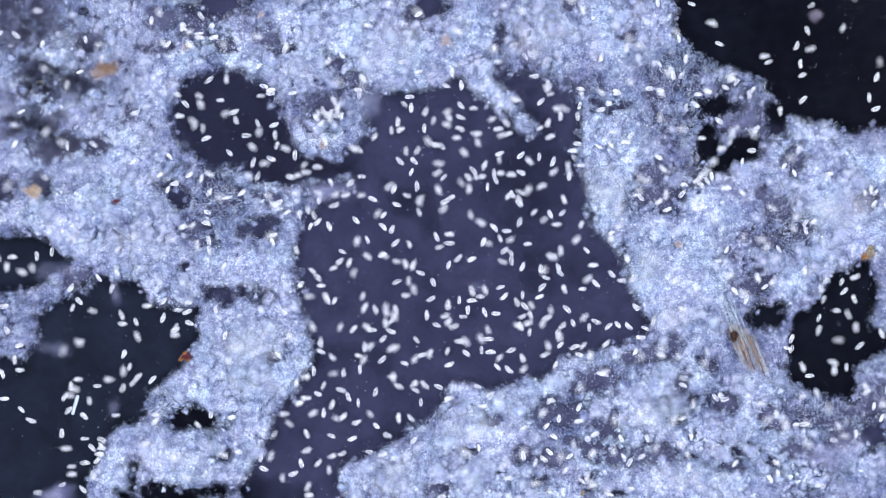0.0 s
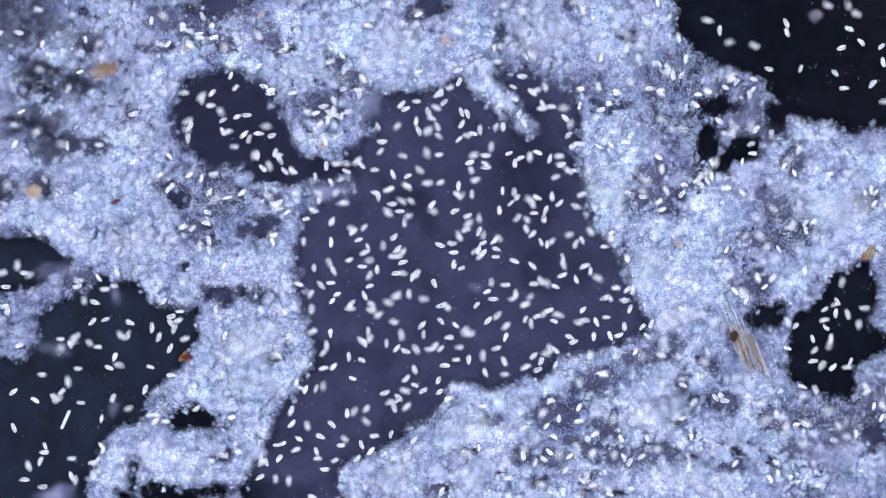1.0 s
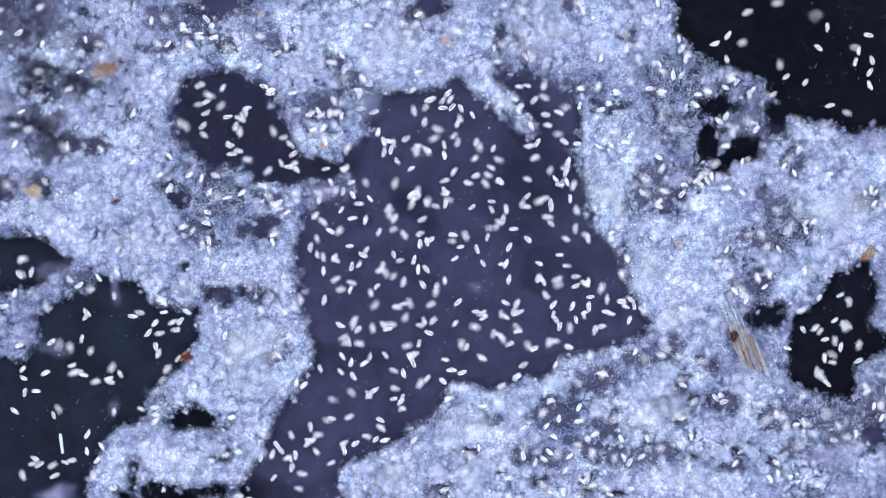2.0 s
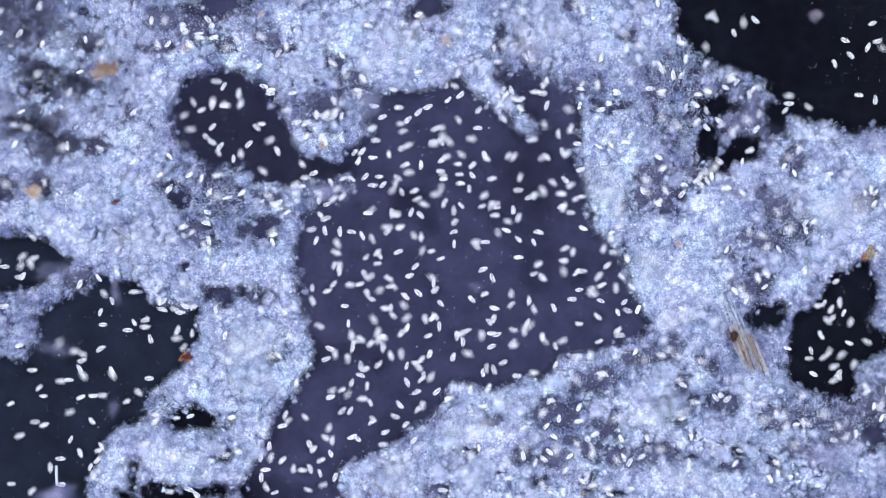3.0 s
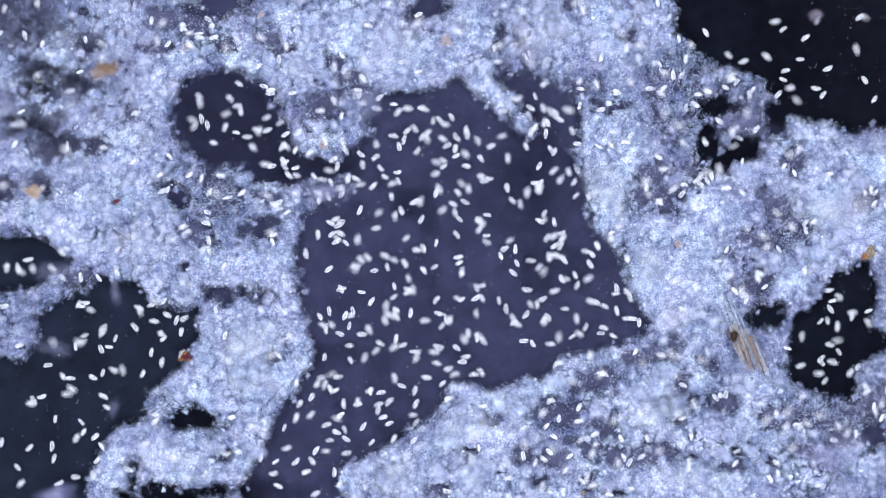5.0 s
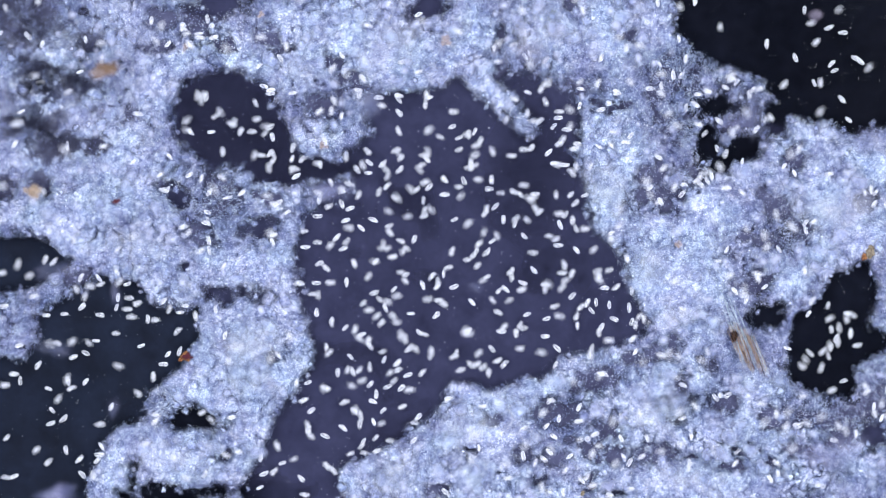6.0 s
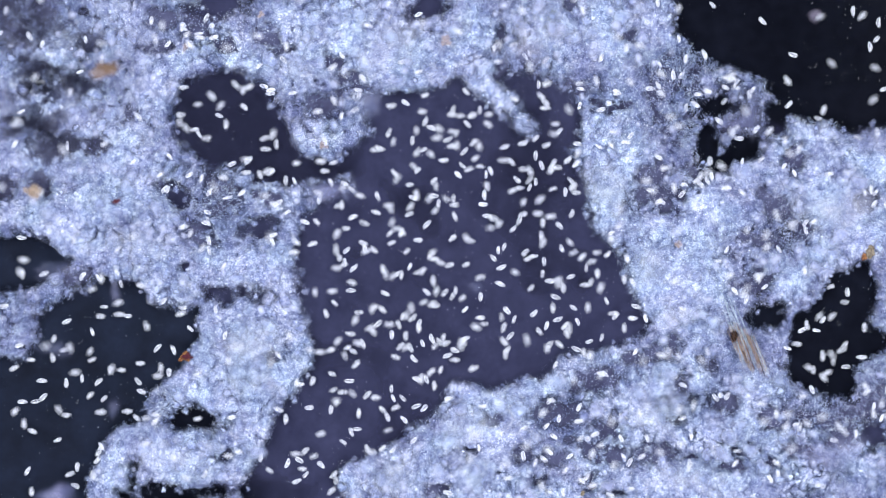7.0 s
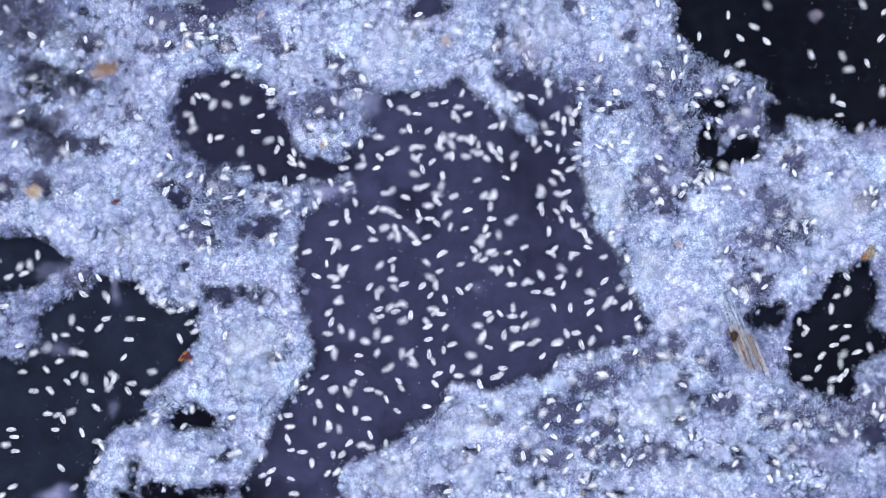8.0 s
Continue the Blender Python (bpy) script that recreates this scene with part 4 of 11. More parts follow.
def cyst(x, y, z, r):
    """An empty round shell with a thick clear wall."""
    bm = bmesh.new()
    loops = []
    for i in range(20):
        a = 2 * math.pi * i / 20
        loops.append([bm.verts.new(Vector((math.cos(a) * (r + 0.9 * math.cos(b)), math.sin(a) * (r + 0.9 * math.cos(b)), 0.9 * math.sin(b))) * DIV)
                      for b in (0, 1.57, 3.14, 4.71)])
    for p, q in zip(loops, loops[1:] + loops[:1]):
        for u in range(4):
            bm.faces.new((p[u], q[u], q[(u + 1) % 4], p[(u + 1) % 4]))
    ob = tagged(new("empty_cyst"), "empty ring-shaped clear cyst lying on floc", "cyst", "empty cysts")
    ob.matrix_basis = Matrix.Translation(at(x, y, z))
    part("wall", bm, SHELL, ob)
    bm = bmesh.new()
    bmesh.ops.create_icosphere(bm, subdivisions=2, radius=r * 0.9 * DIV)
    bmesh.ops.scale(bm, vec=(1, 1, 0.5), verts=bm.verts)
    part("content", bm, CELL_BODY, ob)


for spot in ((1447, 858, 58, 4.2), (1456, 860, 58, 4.6), (1040, 777, 52, 4.5), (711, 41, 56, 4), (1275, 700, 58, 4), (323, 45, 48, 4.6), (375, 46, 48, 4), (228, 323, 52, 4), (1145, 40, 52, 4.4), (1077, 183, 52, 4.4)):
    cyst(*spot)


def rod():
    """A clear rod-shaped crystal that sinks slowly through the water."""
    bm = bmesh.new()
    rows = []
    for i, (x, k) in enumerate(((-18, 0.55), (-16, 1), (-6, 0.95), (5, 1.05), (16, 1), (18, 0.5))):
        rows.append([bm.verts.new(Vector((x, 3.4 * k * math.cos(a), 2.6 * k * math.sin(a))) * DIV) for a in (0.2, 1.2, 2.3, 3.3, 4.3, 5.4)])
    for p, q in zip(rows, rows[1:]):
        for u in range(6):
            bm.faces.new((p[u], p[(u + 1) % 6], q[(u + 1) % 6], q[u]))
    bm.faces.new(rows[0])
    bm.faces.new(rows[-1])
    bmesh.ops.recalc_face_normals(bm, faces=bm.faces)
    ob = tagged(new("crystal_rod"), "clear six-sided rod crystal sinking in dark water", "crystal")
    part("shaft", bm, mat_cell("clear_crystal", (0.65, 0.74, 0.92), 0.45, 0.15), ob)
    return ob


ROD = rod()

KINDS = [cell(17.2, 3.4, 0.1, 0.5), cell(15.4, 3.1, 0.5, -0.7), cell(18.4, 3.5, 0.3, 1.2), cell(17.0, 3.8, 0.2, -0.4), cell(15.0, 3.0, 0.0, 0.2),
         cell(19.2, 3.5, 0.4, -1.3)]
for small in (KINDS[1], KINDS[4]):
    small.name = "small_ciliate"
    tagged(small, "small slender translucent ciliate swimming in dark water")
FEEDERS = 96
GRAZERS = []
for number in range(FEEDERS):
    GRAZERS.append(tagged(copy_thing(KINDS[number * 5 % 6], Matrix.Identity(4)), "pale oval ciliate grazing at a hole in the floc", "ciliate", "grazing ciliates"))
    GRAZERS[-1].name = "grazing_ciliate"
HIGH_SWIMMERS = []
for number in range(80):
    HIGH_SWIMMERS.append(tagged(copy_thing(KINDS[number * 5 % 6], Matrix.Identity(4)), "blurred pale ciliate circling high in the water", "ciliate", "high ciliates"))
    HIGH_SWIMMERS[-1].name = "circling_ciliate"
CILIATES = KINDS + [copy_thing(KINDS[i % 6], Matrix.Identity(4)) for i in range(6, SWIMMERS)]


def feeding_ciliates():
    """Ciliates that feed in the flocs, half sunk into them."""
    rng = np.random.RandomState(17)
    n = 3600
    x, y = rng.uniform(0, WIDE, n), rng.uniform(0, HIGH, n)
    d, s = density(x, y), openness(x, y)
    keep = (s > 3) & (rng.uniform(0, 1, n) < np.where(d < 0.6, 0.30, 0.05) * (1 - 0.7 * sunken(x, y)))
    x, y, d = x[keep], y[keep], d[keep]
    z = np.maximum(height(x, y, d), 26) + 6 + np.minimum(rng.exponential(24, len(x)), 60)
    turn = rng.uniform(0, 2 * np.pi, len(x))
    meshes = {}
    for kid in KINDS[0].children[:2]:
        v = np.array([tuple(p.co) for p in kid.data.vertices])
        tris = []
        for p in kid.data.polygons:
            c = list(p.vertices)
            tris += [(c[0], c[i], c[i + 1]) for i in range(1, len(c) - 1)]
        c, q = np.cos(turn), np.sin(turn)
        zero, one = np.zeros(len(x)), np.ones(len(x))
        m = np.stack([c, -q, zero, q, c, zero, zero, zero, one], 1).reshape(-1, 3, 3)
        k = rng.uniform(0.8, 1.1, (len(x), 1, 1))
        pts = np.einsum("nij,kj->nki", m, v) * k
        pts += np.stack([(x - WIDE / 2), (HIGH / 2 - y), z], 1)[:, None] * DIV
        faces = np.array(tris)[None] + (np.arange(len(x)) * len(v))[:, None, None]
        meshes[kid.name] = mesh_of(kid.name, pts.reshape(-1, 3), faces.reshape(-1, 3), kid.data.materials[0])
    body, coat = meshes.values()
    ob = tagged(new("feeding_ciliates", coat), "pale oval ciliates feeding on the bacterial flocs", "ciliate", kind="stuff")
    tagged(part("body", body, CELL_BODY, ob, "clear greyish bodies"), kind="stuff")


feeding_ciliates()


def swim(number, *spots):
    """Rows of one swimmer: x, y and height in divisions and its heading in degrees, every half second."""
    rows = []
    far = sum(p[0] for p in spots) > 1200 * len(spots) and sum(p[1] for p in spots) < 230 * len(spots)
    for i, (x, y, z, a) in enumerate(spots):
        z = 40 + 0.72 * (z - 40) + 12 * far
        tilt = 9 * math.sin(number * 1.7 + i * 0.9)
        rows.append((i * 0.5, Matrix.Translation(at(x, y, z)) @ pose(0, 0, 0, number * 37 + 22 * i, tilt, a)))
    return rows


def graze(number):
    """Rows of a ciliate that nudges about in a thin place of the flocs."""
    rnd = random.Random(100 + number)
    tx, ty, a, b = THIN[number * 7 % len(THIN)]
    x, y = tx + rnd.uniform(-0.8, 0.8) * a, ty + rnd.uniform(-0.8, 0.8) * b
    z, heading = rnd.choice((50, 76, 90, 104, 116)), rnd.uniform(0, 360)
    rows = []
    for i in range(9):
        rows.append((float(i), Matrix.Translation(at(x, y, z)) @ pose(0, 0, 0, 30 * i + number * 50, rnd.uniform(-8, 8), heading)))
        heading += rnd.uniform(-50, 50)
        go = rnd.uniform(0, 9)
        x += go * math.cos(math.radians(heading)) + 0.3 * (tx - x)
        y += -go * math.sin(math.radians(heading)) + 0.3 * (ty - y)
    return rows


# the clearings over which ciliates circle: the last number of each, and west, east, north, south, widest round
ROUNDS = [(60, (520, 1130, 170, 780, 30)), (69, (310, 560, 130, 320, 14)), (72, (0, 130, 415, 510, 14)), (78, (90, 350, 500, 760, 20)), (80, (1390, 1530, 480, 700, 18))]


def circle_high(number):
    """Rows of a ciliate that circles slowly near the top of the drop, over one of the clearings."""
    rnd = random.Random(700 + number)
    west, east, north, south, widest = next(box for last, box in ROUNDS if number < last)
    while True:
        x, y = rnd.uniform(west, east), rnd.uniform(north, south)
        if open_at(x, y) < -widest - 4:
            break
    z, r, start, way = rnd.uniform(76, 98), rnd.uniform(0.45, 1) * widest, rnd.uniform(0, 360), rnd.choice((-1, 1))
    rows = []
    for i in range(17):
        a = start + way * i * 0.5 * rnd.uniform(72, 76)
        c, s = math.cos(math.radians(a)), math.sin(math.radians(a))
        rows.append((i * 0.5, Matrix.Translation(at(x + r * c, y - r * s, z)) @ pose(0, 0, 0, number * 40 + 15 * i, 0, a + 90 * way)))
    return rows


def motions():
    for number, swimmer in enumerate(HIGH_SWIMMERS):
        walk(swimmer, circle_high(number))
    for number, grazer in enumerate(GRAZERS):
        walk(grazer, graze(number))
    walk(ROD, [(t, Matrix.Translation(at(x, y, 44)) @ pose(0, 0, 0, 20 * t, 0, a)) for t, x, y, a in (
        (0.0, 133, 717, 74), (0.5, 129, 726, 58), (1.0, 116, 743, 66), (1.5, 112, 761, 90), (2.2, 107, 797, 98), (3.0, 100, 842, 92),
        (3.5, 95, 863, 88), (4.0, 90, 884, 84), (5.0, 82, 925, 80), (8.0, 60, 1040, 72))])
    walk(CILIATES[0],swim(0,(725,172,46,0), (728,182,46,-22), (764,210,79,-22), (781,193,79,46), (797,176,79,59), (804,153,79,74), (810,130,79,68), (803,156,79,102), (820,178,79,180), (837,210,79,112), (827,238,79,86), (833,266,79,103), (840,293,79,25), (786,312,79,22), (830,300,79,22), (875,270,46,45), (875,270,46,-33)))
    walk(CILIATES[1],swim(1,(715,185,9,135), (665,169,58,158), (608,158,58,202), (630,157,58,190), (653,150,58,181), (674,156,58,170), (696,158,58,165), (717,168,58,156), (738,176,47,202), (712,190,47,180), (745,192,47,164), (773,207,47,149), (800,225,47,202), (776,269,47,248), (739,303,47,225), (708,333,47,202), (666,370,9,225)))
    walk(CILIATES[2],swim(2,(728,191,36,90), (741,165,70,68), (736,215,14,90), (717,257,14,45), (690,249,14,-4), (664,253,14,21), (640,268,14,45), (610,297,70,0), (651,285,36,0), (605,303,14,22), (630,317,14,-30), (655,332,14,-13), (686,330,14,45), (684,377,14,45), (625,385,14,22), (660,353,14,22), (718,350,14,-22)))
    walk(CILIATES[3],swim(3,(753,198,6,68), (790,165,6,45), (758,198,6,112), (741,226,6,112), (719,246,6,34), (693,250,6,3), (665,249,6,0), (702,226,6,15), (745,228,6,-63), (768,280,6,-90), (791,258,6,-149), (819,249,6,-172), (850,250,6,-112), (875,228,6,-135), (838,253,6,-135), (795,275,6,-158), (848,272,6,-158)))
    walk(CILIATES[4],swim(4,(791,198,105,202), (737,197,105,202), (703,224,105,225), (706,272,105,248), (735,264,105,199), (762,253,105,221), (780,226,105,180), (731,229,105,202), (678,231,105,202), (675,224,105,180), (666,255,105,102), (676,283,105,109), (686,312,105,68), (710,275,35,68), (737,231,105,90), (720,193,105,135), (720,197,105,135)))
    walk(CILIATES[5],swim(5,(795,207,91,112), (802,162,42,68), (811,125,58,22), (803,146,42,66), (793,165,42,49), (775,177,42,34), (757,189,42,22), (705,175,91,-22), (735,212,91,-90), (690,225,91,-158), (705,199,91,-131), (728,182,91,-149), (755,170,91,-90), (788,212,42,-45), (836,205,91,22), (781,239,91,22), (733,262,91,22)))
    walk(CILIATES[6],swim(6,(816,187,43,315), (857,224,43,315), (817,199,43,292), (806,162,12,248), (783,178,12,229), (772,201,12,256), (770,228,12,202), (718,254,12,225), (762,237,12,202), (765,185,12,270), (778,213,12,308), (800,230,12,334), (830,238,12,270), (837,203,12,315), (825,162,12,315), (787,192,12,248), (758,232,12,225)))
    walk(CILIATES[7],swim(7,(838,192,6,180), (775,167,6,180), (737,180,6,180), (709,182,6,180), (731,160,70,215), (758,148,70,189), (790,150,6,267), (767,183,6,248), (790,148,6,180), (775,188,6,225), (799,208,6,303), (809,235,6,283), (812,265,6,205), (842,231,6,202), (849,195,6,270), (816,173,35,338), (787,181,35,382)))
    walk(CILIATES[8],swim(8,(815,208,45,338), (848,238,45,292), (826,202,45,292), (805,193,45,346), (784,192,45,363), (762,195,45,370), (741,199,45,405), (730,245,85,450), (728,195,85,450), (733,172,85,405), (752,192,85,327), (775,202,85,355), (803,197,85,360), (755,183,85,338), (800,203,85,360), (843,188,85,360), (812,190,85,360)))
    walk(CILIATES[9],swim(9,(814,228,7,158), (786,191,7,90), (780,163,7,90), (790,160,7,22), (764,176,7,28), (737,188,7,14), (706,191,7,0), (670,212,7,0), (708,178,7,45), (658,187,32,22), (672,173,58,38), (687,164,58,6), (706,170,58,-9), (724,170,58,45), (718,182,32,-33), (713,180,32,-68), (725,228,32,-68)))
    walk(CILIATES[10],swim(10,(808,244,92,180), (769,278,92,202), (812,247,32,225), (850,227,32,225), (836,204,32,303), (820,184,32,328), (793,177,32,405), (768,223,32,440), (775,275,92,472), (793,316,92,540), (810,341,92,488), (830,363,92,511), (861,370,92,433), (873,412,92,495), (882,443,32,450), (865,500,92,450), (885,555,32,495)))
    walk(CILIATES[11],swim(11,(816,151,47,90), (808,134,81,158), (775,167,81,217), (735,190,47,248), (759,176,47,205), (785,167,47,188), (814,168,47,225), (815,196,47,248), (830,175,81,202), (770,210,81,202), (754,237,81,226), (728,253,81,210), (701,267,81,202), (735,250,81,202), (800,260,81,180), (843,245,81,202), (890,222,81,248)))
    walk(CILIATES[12],swim(12,(751,227,42,90), (772,188,42,68), (812,145,42,68), (810,170,42,93), (815,192,42,117), (830,209,42,131), (845,227,42,180), (812,242,42,202), (846,202,8,225), (833,203,8,248), (824,231,8,260), (823,260,8,279), (833,288,8,270), (832,350,8,292), (868,386,8,315), (895,425,42,315), (915,465,42,315)))
    walk(CILIATES[13],swim(13,(693,231,11,90), (692,178,11,68), (669,224,11,112), (684,262,11,90), (703,285,11,123), (715,310,11,98), (711,340,11,112), (705,302,11,68), (710,262,11,68), (752,217,11,45), (746,243,11,66), (731,264,11,45), (709,280,11,45), (680,325,11,68), (725,327,11,0), (768,325,11,0), (845,319,11,22)))
    walk(CILIATES[14],swim(14,(703,216,71,90), (711,180,41,68), (710,185,71,45), (678,220,71,68), (679,251,71,108), (695,273,71,132), (717,292,71,202), (667,320,41,225), (620,365,71,225), (570,385,71,202), (562,416,71,269), (569,445,71,284), (577,475,71,315), (557,427,71,315), (540,393,58,338), (580,380,41,338), (590,394,71,382)))
    walk(CILIATES[15],swim(15,(709,230,14,22), (716,197,14,90), (718,193,44,22), (672,202,44,22), (669,234,44,75), (656,262,44,56), (634,285,44,68), (597,298,58,10), (557,298,44,-68), (520,302,44,0), (502,285,44,-52), (490,265,44,-64), (482,243,44,-77), (480,218,44,-45), (432,190,14,-45), (408,225,14,33), (372,245,14,90)))
    walk(CILIATES[16],swim(16,(663,242,82,45), (700,221,42,45), (673,268,82,45), (649,310,42,68), (622,323,58,26), (596,336,58,42), (579,362,58,22), (632,336,82,45), (670,327,82,0), (710,348,82,0), (700,380,82,78), (709,410,82,109), (720,440,82,135), (722,440,82,202), (720,445,82,225), (772,436,42,180), (797,402,82,248)))
    walk(CILIATES[17],swim(17,(625,263,98,315), (661,260,38,360), (632,285,98,405), (601,288,98,360), (614,262,98,415), (633,241,98,399), (658,226,98,382), (717,203,98,382), (781,160,38,428), (751,190,98,428), (722,193,98,359), (695,189,38,340), (670,174,58,360), (718,199,38,338), (763,227,38,338), (722,233,98,360), (670,243,98,360)))
    walk(CILIATES[18],swim(18,(635,265,79,315), (664,283,79,315), (669,348,45,270), (669,392,79,248), (686,369,79,235), (702,345,79,251), (704,315,79,329), (669,308,79,360), (640,310,79,315), (644,262,79,270), (642,292,79,281), (655,317,79,301), (671,340,79,248), (686,289,45,225), (730,249,45,270), (760,185,45,248), (767,185,79,180)))
    walk(CILIATES[19],swim(19,(719,268,86,270), (727,313,86,270), (728,356,86,315), (750,360,86,348), (771,365,86,339), (790,375,86,321), (805,393,86,399), (800,362,46,428), (792,405,46,428), (828,367,46,405), (846,390,46,483), (859,416,46,469), (864,445,46,428), (857,418,46,472), (873,457,46,495), (895,485,86,495), (937,500,86,540)))
    walk(CILIATES[20],swim(20,(708,285,12,135), (674,263,12,112), (696,309,39,112), (702,362,39,112), (727,345,39,52), (736,319,39,72), (744,292,39,90), (740,350,12,68), (701,387,39,22), (767,373,39,0), (771,342,39,78), (770,311,39,105), (755,282,39,135), (828,300,39,158), (785,283,12,180), (741,268,12,135), (690,270,12,202)))
    walk(CILIATES[21],swim(21,(733,285,34,315), (762,314,34,315), (809,345,11,315), (815,335,11,248), (788,342,11,192), (761,347,11,176), (733,338,11,202), (693,364,11,202), (742,358,11,202), (700,347,11,180), (710,373,11,109), (718,399,11,89), (709,427,11,158), (757,425,11,202), (801,422,11,225), (808,387,34,270), (775,358,11,315)))
    walk(CILIATES[22],swim(22,(728,305,45,68), (750,284,80,90), (777,274,80,12), (768,269,80,-22), (741,258,80,-9), (714,261,80,16), (688,273,80,90), (684,219,45,112), (681,176,45,112), (664,178,45,45), (697,185,45,-3), (728,181,45,10), (759,173,45,14), (790,165,45,0), (752,169,80,22), (810,155,80,0), (818,165,80,68)))
    walk(CILIATES[23],swim(23,(770,256,14,158), (719,259,34,180), (676,250,14,180), (677,238,14,180), (679,270,14,258), (674,300,14,252), (660,328,14,180), (631,345,14,225), (590,384,34,225), (574,418,34,248), (600,400,34,206), (629,391,34,190), (660,390,34,158), (618,357,34,158), (665,376,14,158), (600,360,34,158), (533,313,34,202)))
    walk(CILIATES[24],swim(24,(781,259,12,135), (743,215,12,180), (786,182,48,225), (828,170,48,180), (800,190,48,228), (784,218,48,251), (779,252,48,315), (788,292,12,270), (793,345,12,248), (796,385,12,292), (808,416,12,307), (832,433,12,328), (860,448,12,405), (823,470,12,405), (787,518,12,405), (825,473,12,405), (875,450,12,382)))
    walk(CILIATES[25],swim(25,(785,314,37,225), (752,355,78,248), (716,395,78,270), (683,424,37,225), (697,451,37,287), (700,479,37,263), (690,508,37,185), (728,522,37,225), (751,473,37,225), (718,505,78,225), (697,526,78,213), (672,535,78,192), (643,537,78,225), (612,560,78,202), (663,543,78,202), (735,522,78,202), (703,540,78,202)))
    walk(CILIATES[26],swim(26,(838,302,47,315), (840,357,47,270), (847,410,47,248), (840,412,47,180), (845,441,47,102), (852,469,47,118), (872,492,47,112), (866,452,95,112), (893,503,47,112), (885,462,47,112), (908,483,47,140), (933,501,47,159), (965,505,47,180), (912,499,95,180), (850,492,95,202), (838,500,95,270), (845,455,95,225)))
    walk(CILIATES[27],swim(27,(829,314,76,135), (802,271,76,112), (774,225,76,112), (753,184,76,135), (751,216,76,75), (737,242,76,50), (712,262,76,22), (761,271,76,0), (795,270,76,-22), (843,276,76,45), (869,259,76,18), (898,259,76,-5), (927,265,76,0), (875,288,76,22), (927,300,76,0), (985,300,76,-45), (1038,290,58,22)))
    walk(CILIATES[28],swim(28,(640,313,11,0), (676,320,42,0), (721,329,42,-22), (760,346,11,-45), (737,351,11,18), (716,361,11,42), (702,382,11,0), (768,378,42,-22), (812,392,42,-22), (833,413,42,-22), (861,417,42,2), (887,411,42,22), (911,397,42,68), (933,365,42,68), (948,322,42,90), (936,371,42,90), (928,438,11,22)))
    walk(CILIATES[29],swim(29,(523,275,34,270), (523,322,58,248), (496,283,34,294), (485,237,6,270), (514,256,6,314), (530,284,6,294), (541,315,6,360), (463,312,70,382), (506,303,6,353), (545,322,70,405), (570,319,6,360), (594,322,70,352), (618,326,70,341), (640,338,6,270), (600,365,6,202), (556,362,70,180), (540,375,70,248)))
    walk(CILIATES[30],swim(30,(562,296,89,0), (602,310,89,2), (640,293,36,-45), (681,296,36,-22), (692,266,36,-99), (691,237,36,-76), (677,208,36,-154), (610,195,89,-157), (657,206,89,-186), (705,205,89,-180), (666,192,89,-193), (627,187,89,-176), (586,197,89,-98), (640,198,89,-175), (692,187,89,-180), (750,168,89,-158), (712,191,89,-180)))
    walk(CILIATES[31],swim(31,(538,292,105,45), (575,281,105,2), (613,290,105,0), (631,307,105,-45), (647,324,105,-66), (650,349,105,-78), (657,372,105,-135), (650,412,105,-112), (645,455,105,-135), (605,493,105,-158), (625,471,105,-137), (648,453,105,-148), (675,440,105,-180), (712,457,105,-180), (765,447,105,-158), (810,428,105,-180), (853,420,105,-158)))
    walk(CILIATES[32],swim(32,(542,305,93,0), (597,302,37,68), (596,289,93,0), (637,282,93,0), (611,298,93,50), (601,325,93,69), (590,352,93,45), (560,378,37,45), (525,411,58,22), (563,427,37,-22), (589,415,37,37), (607,395,37,55), (620,370,37,22), (668,374,93,-22), (637,347,93,-22), (692,377,93,-22), (728,415,93,-45)))
    walk(CILIATES[33],swim(33,(514,314,74,338), (517,308,74,315), (492,275,74,360), (447,266,74,382), (422,268,74,356), (398,262,74,341), (376,252,74,333), (355,240,74,405), (383,202,74,402), (423,178,74,360), (426,197,74,282), (430,215,74,270), (426,233,74,246), (415,250,74,202), (468,245,74,202), (545,222,74,248), (549,225,74,324)))
    walk(CILIATES[34],swim(34,(563,202,102,248), (554,200,102,170), (544,198,102,167), (535,195,102,169), (525,195,102,180), (516,195,102,181), (507,195,102,187), (498,198,102,206), (490,203,102,192), (480,201,102,194), (472,208,102,205), (463,210,102,189), (454,211,102,197), (445,215,102,225), (430,160,102,270), (382,182,102,211), (340,215,102,270)))
    walk(CILIATES[35],swim(35,(592,206,58,0), (603,201,58,18), (615,198,58,31), (626,188,58,14), (639,192,58,8), (650,185,58,12), (662,187,32,-10), (674,189,32,-13), (687,193,32,-22), (716,217,32,-68), (715,248,32,-108), (699,270,32,-132), (677,290,32,-135), (710,263,6,-158), (672,262,6,-202), (638,264,6,-180), (612,255,70,-180)))
    walk(CILIATES[36],swim(36,(800,128,70,270), (831,160,70,315), (817,220,11,237), (785,245,32,225), (786,275,32,279), (794,302,11,300), (815,325,11,360), (881,325,32,382), (927,308,11,382), (966,272,32,382), (954,294,32,422), (942,316,32,442), (947,343,32,364), (905,350,32,405), (862,382,32,360), (815,378,32,360), (760,387,32,360)))
    walk(CILIATES[37],swim(37,(790,152,42,338), (835,176,97,338), (796,155,97,382), (765,165,97,360), (753,190,97,417), (736,210,97,393), (709,219,97,360), (661,208,97,315), (683,250,42,338), (755,247,97,360), (733,228,97,312), (717,205,42,298), (706,178,42,315), (747,211,97,360), (800,233,97,360), (850,215,97,382), (800,240,97,382)))
